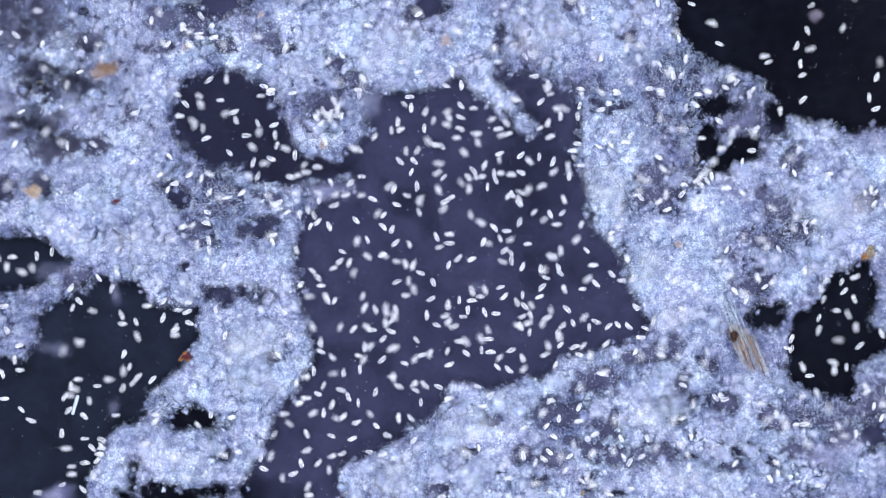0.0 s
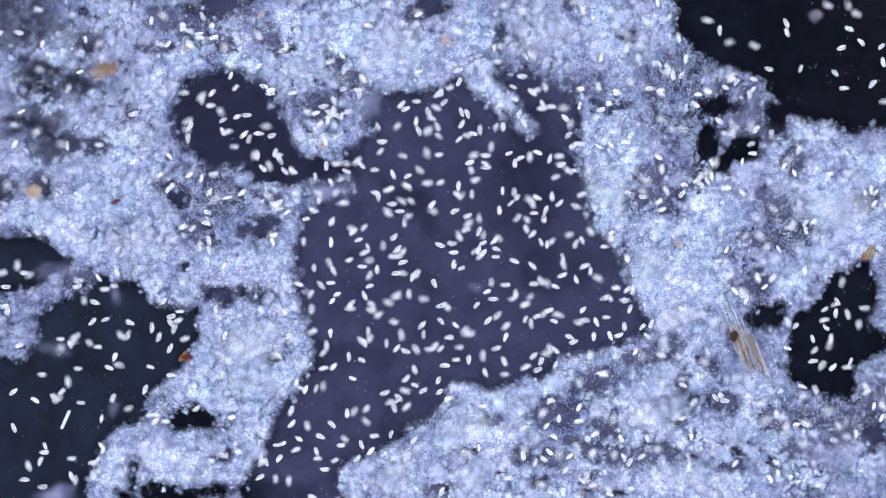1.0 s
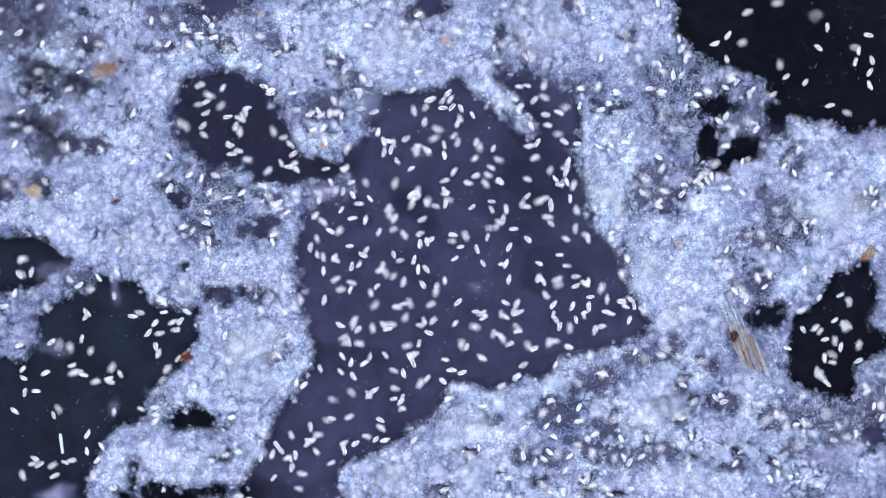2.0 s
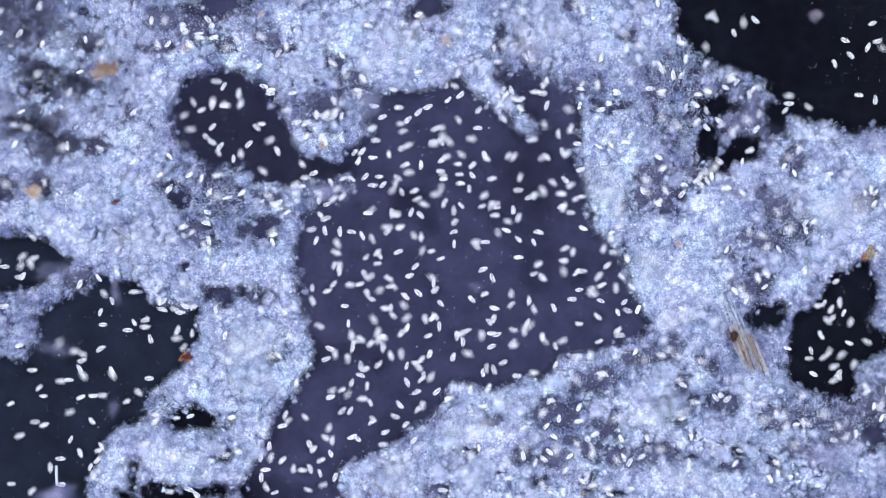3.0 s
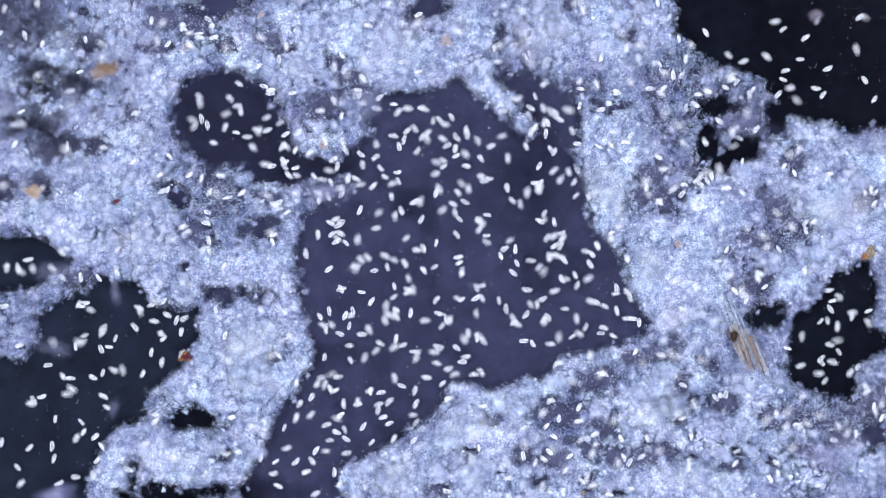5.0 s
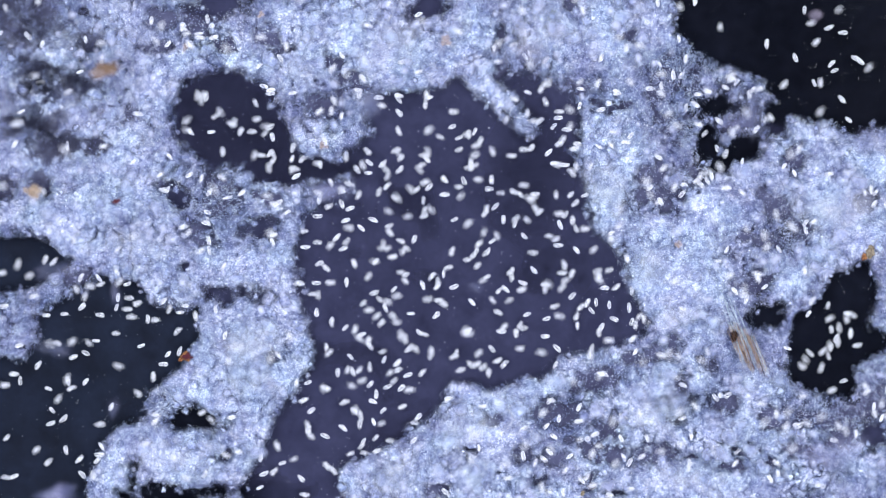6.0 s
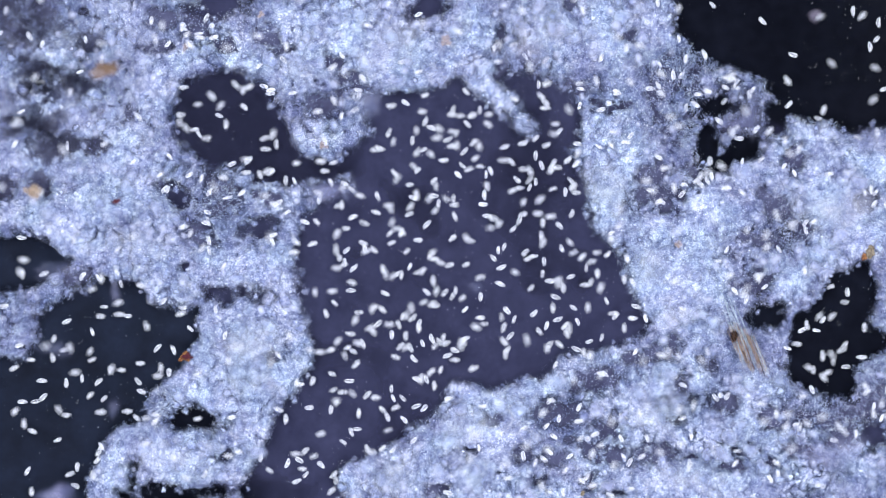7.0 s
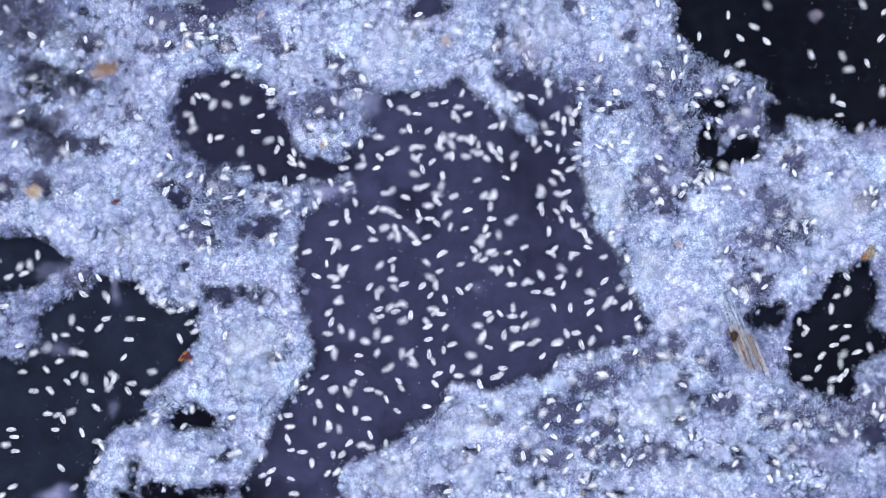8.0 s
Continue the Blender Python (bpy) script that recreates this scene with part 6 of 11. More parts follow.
    walk(CILIATES[97],swim(97,(724,433,6,112), (676,412,6,135), (635,425,40,202), (590,442,40,202), (619,436,40,182), (646,440,6,163), (672,452,6,112), (660,430,6,112), (641,402,6,135), (673,445,6,135), (686,473,6,102), (685,502,6,76), (672,530,6,135), (637,488,6,90), (645,438,40,90), (648,393,40,90), (628,358,6,112)))
    walk(CILIATES[98],swim(98,(773,419,34,112), (735,379,34,135), (694,361,13,180), (650,358,13,180), (647,390,13,258), (648,421,13,289), (668,448,13,225), (621,500,34,248), (613,545,34,248), (591,583,34,248), (611,559,34,247), (613,530,34,268), (613,500,34,270), (617,550,13,248), (620,590,13,170), (615,590,13,92), (583,617,34,22)))
    walk(CILIATES[99],swim(99,(795,415,80,180), (755,441,80,225), (738,485,80,248), (733,540,80,270), (703,544,80,348), (676,534,80,335), (650,520,80,292), (613,482,44,338), (597,520,80,260), (590,567,80,225), (619,559,80,187), (647,560,80,167), (675,572,80,225), (631,611,44,202), (585,620,80,202), (553,665,80,270), (565,715,80,292)))
    walk(CILIATES[100],swim(100,(778,438,81,22), (813,393,81,90), (835,344,81,90), (827,275,81,112), (842,251,81,67), (848,224,81,85), (847,195,81,45), (841,240,81,-33), (816,223,33,-45), (780,215,81,0), (758,236,81,55), (747,262,81,79), (747,292,81,22), (800,298,81,0), (850,295,81,0), (908,284,81,22), (953,265,81,45)))
    walk(CILIATES[101],swim(101,(795,430,49,180), (733,422,49,158), (779,433,49,158), (725,408,4,180), (747,388,4,210), (775,379,4,195), (803,373,4,270), (807,323,49,270), (803,275,49,315), (790,220,4,315), (809,243,4,309), (827,266,4,291), (830,297,4,360), (784,305,4,405), (822,268,49,405), (797,302,49,405), (752,330,4,382)))
    walk(CILIATES[102],swim(102,(525,443,83,292), (523,487,83,288), (550,521,83,248), (571,482,83,180), (572,455,83,102), (564,430,83,114), (551,406,83,192), (605,403,41,202), (660,398,83,180), (695,403,83,112), (665,404,83,188), (638,411,83,205), (613,428,83,225), (676,395,83,202), (724,380,41,202), (747,333,41,225), (765,287,41,225)))
    walk(CILIATES[103],swim(103,(606,446,36,338), (655,455,36,360), (705,455,12,360), (736,445,12,382), (708,461,12,374), (678,459,12,354), (648,455,12,405), (679,422,12,382), (755,373,12,382), (787,367,36,382), (813,388,36,317), (835,411,36,297), (843,445,36,248), (815,485,36,248), (800,525,12,248), (785,572,12,225), (785,620,12,270)))
    walk(CILIATES[104],swim(104,(618,466,72,248), (600,519,72,248), (590,480,72,292), (580,432,72,270), (594,460,72,314), (620,473,72,332), (645,487,72,292), (668,522,72,248), (650,557,72,202), (585,580,34,202), (583,551,34,277), (578,524,34,294), (560,500,34,360), (630,503,34,338), (682,519,34,338), (637,487,34,315), (588,490,72,360)))
    walk(CILIATES[105],swim(105,(601,463,14,45), (665,434,14,22), (697,420,49,45), (742,402,49,45), (743,432,49,90), (742,462,49,72), (725,488,49,22), (757,446,49,22), (785,420,49,-56), (762,467,14,-112), (749,440,14,-69), (740,412,14,-91), (750,382,14,-158), (705,420,14,-158), (740,425,49,-180), (795,430,14,-180), (838,442,14,-225)))
    walk(CILIATES[106],swim(106,(590,475,81,22), (615,441,33,45), (644,403,81,45), (671,378,33,68), (655,352,33,130), (633,333,33,142), (608,316,33,202), (591,352,58,260), (594,392,33,315), (594,404,33,237), (612,430,33,315), (638,448,33,328), (665,463,33,405), (694,420,81,428), (693,430,81,382), (720,425,81,360), (660,425,81,360)))
    walk(CILIATES[107],swim(107,(732,470,93,248), (710,524,93,248), (731,490,39,248), (741,449,39,225), (740,477,39,265), (737,503,39,245), (717,525,39,315), (665,500,93,315), (695,540,93,292), (728,582,39,315), (726,554,39,263), (734,529,39,246), (748,505,39,292), (765,555,39,315), (765,600,39,292), (815,637,93,360), (850,680,39,292)))
    walk(CILIATES[108],swim(108,(744,483,45,158), (692,462,45,180), (641,472,45,180), (703,484,98,180), (673,480,98,181), (644,485,98,205), (620,505,98,180), (575,500,98,202), (540,525,98,180), (550,555,98,135), (572,576,98,153), (600,581,98,173), (628,583,98,248), (607,603,98,202), (655,580,98,202), (712,565,98,180), (765,547,98,180)))
    walk(CILIATES[109],swim(109,(794,469,31,68), (812,427,31,22), (878,441,31,-22), (918,472,31,-22), (889,469,31,-12), (863,460,93,-35), (843,437,93,-45), (870,445,93,22), (918,440,31,0), (960,430,93,0), (972,457,93,-78), (971,485,93,-97), (965,513,93,-90), (970,482,31,-45), (945,453,31,0), (988,448,31,22), (1040,438,31,-22)))
    walk(CILIATES[110],swim(110,(811,457,8,45), (855,425,8,45), (800,430,8,0), (747,432,46,0), (732,460,46,73), (729,489,46,98), (740,519,46,135), (770,545,46,180), (797,567,46,112), (803,625,8,90), (777,613,8,163), (751,609,8,184), (723,617,8,225), (747,570,8,225), (708,613,8,225), (745,573,8,225), (770,553,8,225)))
    walk(CILIATES[111],swim(111,(835,459,49,22), (884,440,9,68), (884,372,49,90), (908,335,49,22), (885,321,49,-40), (867,301,49,-60), (858,275,49,-68), (829,225,49,-68), (797,173,49,-90), (806,235,9,-90), (806,264,9,-96), (800,292,9,-110), (787,318,9,-45), (825,343,49,-45), (811,310,49,-45), (777,275,9,-45), (783,312,9,-90)))
    walk(CILIATES[112],swim(112,(553,480,76,135), (525,423,76,112), (542,388,58,180), (583,394,48,158), (604,372,48,235), (616,346,58,252), (622,317,58,330), (678,343,48,338), (735,390,48,338), (779,402,48,315), (772,430,48,262), (771,458,48,283), (785,485,48,270), (775,538,76,270), (785,598,76,270), (805,555,76,225), (788,580,76,225)))
    walk(CILIATES[113],swim(113,(562,492,8,315), (609,535,8,315), (568,505,8,315), (547,467,8,338), (550,438,8,260), (558,411,8,241), (577,388,8,202), (555,425,8,270), (577,473,8,292), (575,522,48,270), (604,512,48,195), (632,507,48,174), (662,518,48,202), (712,530,48,180), (668,573,48,225), (625,585,8,202), (580,590,8,180)))
    walk(CILIATES[114],swim(114,(568,506,44,180), (537,506,58,202), (529,503,58,158), (575,515,103,180), (603,512,103,187), (631,508,103,203), (655,490,103,225), (632,521,103,225), (667,480,103,248), (656,485,103,180), (638,460,103,136), (614,444,103,155), (585,435,103,225), (540,467,103,225), (595,475,103,180), (655,495,44,202), (595,508,44,180)))
    walk(CILIATES[115],swim(115,(532,504,70,45), (555,487,8,45), (618,460,8,22), (651,444,8,22), (635,468,8,55), (618,491,8,38), (590,503,8,45), (590,500,8,45), (575,520,8,22), (548,538,8,0), (566,561,8,-59), (576,586,8,-78), (577,615,8,-90), (563,640,8,-135), (615,615,8,-158), (590,655,8,-135), (537,687,58,-158)))
    walk(CILIATES[116],swim(116,(703,500,37,22), (750,481,37,0), (702,485,37,0), (772,500,37,-45), (754,477,37,-52), (736,454,37,-32), (705,446,37,22), (743,436,11,0), (692,442,11,22), (729,413,37,90), (745,388,37,62), (757,361,37,77), (759,331,37,45), (733,374,37,45), (710,412,37,68), (690,463,37,68), (655,508,37,45)))
    walk(CILIATES[117],swim(117,(767,500,33,292), (770,500,33,292), (769,502,33,292), (782,540,79,292), (766,568,79,228), (742,584,79,202), (710,590,79,225), (755,565,33,225), (770,505,33,270), (770,502,33,270), (750,479,33,304), (738,454,33,288), (733,424,33,248), (752,381,33,202), (804,363,79,180), (770,380,79,202), (803,348,79,202)))
    walk(CILIATES[118],swim(118,(863,331,44,90), (877,293,100,45), (901,272,44,22), (843,288,100,22), (864,310,100,-25), (892,311,100,-4), (920,314,100,68), (925,271,100,90), (924,197,58,90), (935,160,100,22), (918,175,100,47), (905,192,100,59), (896,212,100,68), (888,233,100,90), (865,203,100,12), (801,210,100,0), (738,202,44,0)))
    walk(CILIATES[119],swim(119,(877,318,32,112), (857,280,32,112), (850,230,11,90), (820,192,11,135), (811,219,11,62), (795,240,11,38), (768,252,11,0), (733,267,32,22), (692,300,11,45), (641,350,11,68), (660,329,11,45), (680,311,11,32), (707,300,11,45), (743,253,11,90), (752,215,11,68), (773,187,32,90), (778,250,32,90)))
    walk(CILIATES[120],swim(120,(901,347,75,225), (865,381,75,202), (825,408,75,202), (786,411,48,202), (762,425,48,222), (746,447,48,240), (735,472,48,225), (783,432,48,225), (800,378,75,292), (780,340,75,270), (802,362,75,329), (830,370,75,344), (859,378,75,405), (830,433,75,450), (805,383,75,472), (783,340,75,450), (800,277,48,450)))
    walk(CILIATES[121],swim(121,(907,344,34,112), (876,304,34,135), (890,338,34,90), (863,290,34,112), (841,311,34,34), (813,314,34,6), (785,317,34,0), (830,317,13,0), (852,275,13,68), (833,322,13,68), (866,316,13,-4), (895,327,13,-27), (922,345,13,-45), (873,315,34,-23), (920,333,13,0), (955,312,13,45), (995,285,13,45)))
    walk(CILIATES[122],swim(122,(921,341,4,158), (898,334,32,158), (860,297,32,180), (818,320,4,225), (787,320,4,195), (762,335,4,213), (738,352,4,202), (795,347,4,180), (842,340,4,180), (799,343,32,158), (823,357,32,150), (847,370,32,171), (876,366,32,225), (912,352,32,225), (937,320,4,225), (980,292,4,180), (1020,280,70,202)))
    walk(CILIATES[123],swim(123,(919,360,36,135), (907,323,36,112), (911,289,36,90), (913,325,13,135), (884,323,13,166), (858,312,13,147), (836,293,13,225), (880,260,36,225), (848,287,13,202), (799,290,13,202), (825,294,13,168), (849,301,13,152), (870,318,13,90), (868,277,36,135), (915,318,36,135), (907,350,36,68), (870,388,36,0)))
    walk(CILIATES[124],swim(124,(945,376,4,225), (907,400,49,202), (855,430,49,202), (834,432,49,190), (815,437,49,198), (796,445,49,211), (780,458,49,202), (735,471,49,202), (750,516,49,127), (790,543,49,49), (817,530,49,30), (842,513,49,42), (862,490,49,22), (890,440,4,68), (892,437,49,68), (900,391,49,45), (863,417,4,45)))
    walk(CILIATES[125],swim(125,(919,393,31,68), (952,362,31,22), (1020,365,82,-22), (1021,385,82,-91), (1019,405,82,-98), (1016,424,82,-119), (1000,440,82,-158), (1030,416,82,-135), (1020,404,31,-213), (1012,397,82,-180), (995,421,82,-133), (973,439,82,-153), (943,447,82,-180), (893,445,82,-158), (832,425,82,-202), (795,407,31,-248), (772,395,31,-225)))
    walk(CILIATES[126],swim(126,(974,379,39,112), (972,335,39,90), (994,292,39,22), (1015,322,39,-45), (1009,352,39,-90), (1015,379,39,-66), (1032,404,39,-22), (1070,438,89,22), (1035,425,89,-45), (1000,395,89,-68), (994,426,89,-91), (999,456,89,-73), (1012,485,89,-112), (1033,450,89,-135), (1030,455,89,-135), (1017,490,89,-158), (970,515,89,-158)))
    walk(CILIATES[127],swim(127,(995,377,48,45), (1023,342,100,22), (1043,300,100,45), (1020,305,100,-3), (1000,298,100,-16), (979,293,100,-24), (960,280,100,22), (995,237,100,68), (990,270,100,90), (1006,228,48,90), (982,206,48,125), (970,178,100,101), (970,145,100,45), (925,172,100,45), (968,147,100,22), (925,152,100,22), (900,168,100,90)))
    walk(CILIATES[128],swim(128,(985,397,5,180), (940,398,5,180), (942,415,5,225), (960,369,5,248), (931,367,5,181), (903,370,5,195), (876,382,5,180), (914,415,5,112), (914,362,5,90), (916,410,38,90), (912,441,38,90), (916,471,38,102), (925,500,38,158), (880,480,5,180), (935,457,5,202), (880,470,5,180), (855,460,5,202)))
    walk(CILIATES[129],swim(129,(998,353,9,112), (964,302,9,90), (977,348,9,90), (972,395,43,112), (976,367,43,76), (986,342,43,64), (1000,318,43,135), (970,305,43,202), (1013,285,9,180), (1005,275,9,225), (1022,301,9,291), (1026,330,9,266), (1018,360,9,225), (965,366,9,180), (925,380,9,202), (873,375,9,248), (859,405,9,248)))
    walk(CILIATES[130],swim(130,(1029,398,82,248), (993,391,42,180), (945,378,42,180), (896,371,42,180), (870,357,42,169), (843,360,42,187), (816,364,42,135), (847,408,42,135), (890,455,42,135), (925,495,42,180), (915,466,42,120), (896,444,42,138), (871,427,42,216), (907,390,42,225), (937,332,42,248), (935,335,82,202), (895,315,42,158)))
    walk(CILIATES[131],swim(131,(874,404,49,315), (890,447,49,292), (910,463,49,338), (900,465,49,360), (901,495,49,438), (891,521,49,423), (875,545,49,345), (825,530,49,338), (765,513,49,360), (820,545,49,315), (842,527,49,392), (867,515,49,375), (895,512,49,315), (847,490,5,360), (885,503,49,338), (935,542,49,315), (903,480,5,292)))
    walk(CILIATES[132],swim(132,(897,409,33,0), (948,394,33,45), (990,360,33,45), (1022,334,33,22), (991,327,33,-2), (963,332,33,23), (937,350,33,22), (944,317,33,68), (957,300,33,135), (967,296,33,180), (981,269,33,244), (994,241,33,264), (988,209,33,186), (1012,197,88,225), (990,233,33,225), (963,272,33,225), (970,255,33,147)))
    walk(CILIATES[133],swim(133,(885,422,9,112), (889,388,39,68), (915,350,39,45), (950,322,39,90), (933,347,39,41), (907,359,39,21), (879,367,39,0), (929,365,39,0), (983,359,39,22), (1037,317,70,22), (1042,348,70,86), (1033,377,9,69), (1020,405,9,112), (1005,375,9,45), (1013,330,9,45), (995,368,9,90), (993,388,9,112)))
    walk(CILIATES[134],swim(134,(855,429,42,248), (838,466,42,225), (874,426,42,225), (893,402,72,270), (895,371,72,272), (891,342,72,294), (871,317,72,372), (912,299,42,405), (888,315,42,382), (915,320,42,315), (948,323,42,370), (975,310,42,392), (1000,291,42,360), (966,308,42,405), (1005,283,72,405), (997,250,72,327), (998,215,72,270)))
    walk(CILIATES[135],swim(135,(893,443,38,45), (919,386,38,90), (910,340,4,90), (870,300,4,135), (842,312,4,199), (814,319,4,178), (784,310,4,158), (728,305,4,180), (780,280,4,202), (828,263,38,248), (851,281,38,304), (858,308,38,285), (866,335,38,360), (812,335,38,338), (768,347,38,360), (718,342,38,360), (682,342,4,360)))
    walk(CILIATES[136],swim(136,(903,447,44,315), (949,461,44,355), (996,455,44,292), (987,530,44,248), (979,557,44,257), (974,585,10,274), (983,613,10,292), (977,540,10,292), (980,543,44,292), (983,605,44,270), (1013,596,44,212), (1031,575,44,234), (1047,550,44,312), (1053,565,44,292), (1065,598,44,248), (1067,597,10,180), (1110,597,10,180)))
    walk(CILIATES[137],swim(137,(906,461,47,270), (917,505,8,292), (940,573,8,270), (948,630,8,225), (926,646,8,209), (902,656,8,190), (875,655,8,112), (880,600,8,112), (905,641,8,90), (905,575,8,135), (896,547,8,98), (897,518,8,81), (905,490,8,90), (913,432,8,90), (918,390,47,68), (925,338,8,22), (870,348,8,22)))
    walk(CILIATES[138],swim(138,(889,463,82,158), (857,417,82,90), (850,453,82,45), (783,483,82,22), (772,508,82,73), (767,533,82,87), (770,560,82,135), (765,563,82,57), (760,597,82,68), (745,630,82,135), (773,643,82,160), (802,650,82,178), (833,645,82,135), (870,680,82,90), (895,627,82,90), (907,595,82,112), (908,545,82,90)))
    walk(CILIATES[139],swim(139,(934,432,44,0), (964,408,44,45), (1008,416,100,22), (1008,412,100,22), (1037,417,100,-19), (1062,430,100,-32), (1085,447,100,0), (1025,460,100,45), (1030,405,44,90), (1023,395,44,90), (994,412,44,25), (963,423,44,5), (928,418,44,-45), (973,436,100,0), (1015,447,100,22), (1027,405,100,90), (1020,400,100,22)))
    walk(CILIATES[140],swim(140,(924,472,38,68), (890,444,38,-10), (846,442,38,68), (876,492,38,135), (895,467,38,68), (898,438,38,89), (896,408,38,158), (933,425,38,180), (985,402,38,158), (1035,437,9,158), (1045,467,9,122), (1067,488,9,138), (1090,508,9,216), (1030,543,9,202), (1000,577,9,225), (970,590,9,202), (920,610,9,202)))
    walk(CILIATES[141],swim(141,(957,476,33,90), (970,434,14,90), (963,387,14,90), (962,437,33,68), (934,424,33,137), (920,399,33,117), (908,372,33,90), (906,408,33,112), (917,465,33,90), (917,425,14,90), (893,440,14,31), (868,455,14,12), (838,452,14,45), (875,450,14,22), (930,447,14,45), (883,483,14,22), (830,508,14,45)))
    walk(CILIATES[142],swim(142,(966,492,38,158), (914,475,38,202), (877,455,38,180), (832,446,38,202), (805,458,38,215), (785,479,38,229), (767,502,38,270), (768,503,38,315), (795,527,38,292), (807,560,88,270), (782,577,88,230), (771,603,88,250), (762,630,88,248), (787,583,88,248), (770,613,88,225), (810,587,88,158), (865,615,38,158)))
    walk(CILIATES[143],swim(143,(988,475,49,292), (1010,515,49,315), (1056,570,49,292), (1047,572,49,214), (1043,543,49,272), (1045,516,95,252), (1060,490,95,225), (1080,480,95,180), (1045,483,95,225), (1008,500,95,225), (981,515,95,197), (953,517,95,177), (923,512,95,202), (945,475,49,202), (960,430,95,248), (920,490,95,202), (875,475,95,180)))
    walk(CILIATES[144],swim(144,(991,483,31,135), (967,444,87,112), (932,405,87,112), (965,467,87,90), (953,492,87,67), (943,518,87,82), (945,547,87,112), (945,618,87,68), (918,640,87,22), (863,685,87,45), (851,659,87,123), (832,639,87,151), (803,632,87,202), (755,660,87,225), (755,672,31,292), (757,612,87,270), (758,601,31,192)))
    walk(CILIATES[145],swim(145,(979,455,102,135), (936,393,102,112), (957,429,41,112), (970,470,41,135), (954,494,41,57), (935,514,102,28), (905,520,102,90), (900,560,102,90), (858,590,102,45), (885,543,102,68), (908,562,102,124), (916,589,102,103), (920,617,102,180), (963,633,102,180), (968,617,102,102), (940,655,102,90), (960,630,41,45)))
    walk(CILIATES[146],swim(146,(993,444,89,90), (1016,391,89,45), (1030,345,89,22), (993,344,89,0), (964,352,89,20), (938,364,89,35), (917,385,89,68), (930,347,48,90), (915,293,89,90), (957,247,89,22), (963,217,89,79), (968,187,89,95), (958,157,89,68), (953,168,89,68), (958,170,89,135), (970,195,89,90), (970,147,58,90)))
    walk(CILIATES[147],swim(147,(1020,424,105,45), (1027,370,105,68), (1045,410,105,135), (1029,393,105,122), (1021,372,105,110), (1013,351,105,104), (1010,328,105,26), (966,337,105,22), (942,380,105,90), (958,438,105,45), (980,418,105,36), (1004,404,105,14), (1035,405,105,0), (985,370,105,0), (952,378,105,0), (917,370,105,-45), (875,345,105,-90)))
    walk(CILIATES[148],swim(148,(1038,443,33,135), (1030,411,33,112), (1045,480,9,90), (1035,530,9,112), (1033,558,9,98), (1042,583,9,120), (1060,605,9,198), (1088,575,9,202), (1130,563,9,248), (1120,520,70,292), (1090,520,9,366), (1062,526,9,380), (1035,540,9,360), (970,530,9,315), (960,485,9,270), (927,523,9,225), (975,520,9,180)))
    walk(CILIATES[149],swim(149,(1050,470,12,0), (1080,446,12,22), (1035,472,12,22), (992,512,44,45), (980,540,44,54), (959,558,12,35), (933,573,12,68), (953,518,44,68), (975,495,44,0), (1020,485,44,22), (999,460,44,-56), (989,431,44,-83), (992,398,44,-68), (986,345,44,-112), (1020,290,70,-135), (1025,297,70,-158), (985,305,12,-202)))
    walk(CILIATES[150],swim(150,(1083,485,35,315), (1120,503,58,315), (1115,547,35,248), (1103,595,35,248), (1114,567,35,252), (1122,539,35,266), (1118,508,58,315), (1125,550,6,270), (1115,550,35,270), (1125,600,58,315), (1131,571,35,268), (1127,543,35,283), (1118,515,35,270), (1070,503,35,192), (1010,490,35,202), (1012,495,35,225), (1010,545,35,270)))
    walk(CILIATES[151],swim(151,(1100,496,71,180), (1060,485,71,102), (1030,425,71,112), (1004,407,71,112), (975,396,71,141), (960,371,71,121), (945,347,71,90), (948,403,71,90), (955,455,71,90), (955,408,71,45), (963,378,71,58), (985,360,71,36), (1010,345,71,45), (1012,340,71,0), (1020,342,71,0), (1013,353,71,22), (957,365,71,68)))
    walk(CILIATES[152],swim(152,(1055,502,38,315), (1077,541,38,292), (1080,595,38,292), (1047,542,38,315), (1074,553,38,347), (1102,555,38,366), (1130,548,38,428), (1125,575,84,428), (1140,535,84,405), (1147,575,38,472), (1119,564,38,531), (1092,566,38,556), (1065,580,38,608), (1037,598,84,585), (1035,625,84,652), (1027,593,38,630), (1045,553,38,585)))
    walk(CILIATES[153],swim(153,(1120,494,78,225), (1095,508,78,225), (1090,510,78,180), (1060,515,78,180), (1035,502,78,148), (1013,485,78,133), (997,462,78,180), (1043,445,78,248), (1043,408,78,292), (1045,410,78,315), (1057,435,78,292), (1066,461,78,273), (1060,490,78,270), (1073,530,33,315), (1057,485,78,270), (1045,450,78,270), (1035,415,33,292)))
    walk(CILIATES[154],swim(154,(1127,346,58,180), (1119,344,58,162), (1111,341,58,170), (1104,341,58,163), (1096,336,58,174), (1088,340,58,175), (1080,335,58,166), (1073,336,58,201), (1065,341,58,185), (1057,337,58,184), (1050,342,58,202), (1042,343,58,195), (1035,346,39,201), (1027,349,39,123), (1010,320,13,135), (985,265,13,112), (995,315,13,112)))
    walk(CILIATES[155],swim(155,(576,527,95,112), (587,480,47,68), (585,429,47,90), (544,377,95,112), (571,393,95,138), (588,416,95,114), (595,447,95,158), (632,428,95,202), (669,396,47,202), (617,409,47,225), (595,427,47,211), (569,437,47,190), (540,437,47,180), (599,443,47,180), (648,445,95,202), (680,410,47,225), (630,440,47,202)))
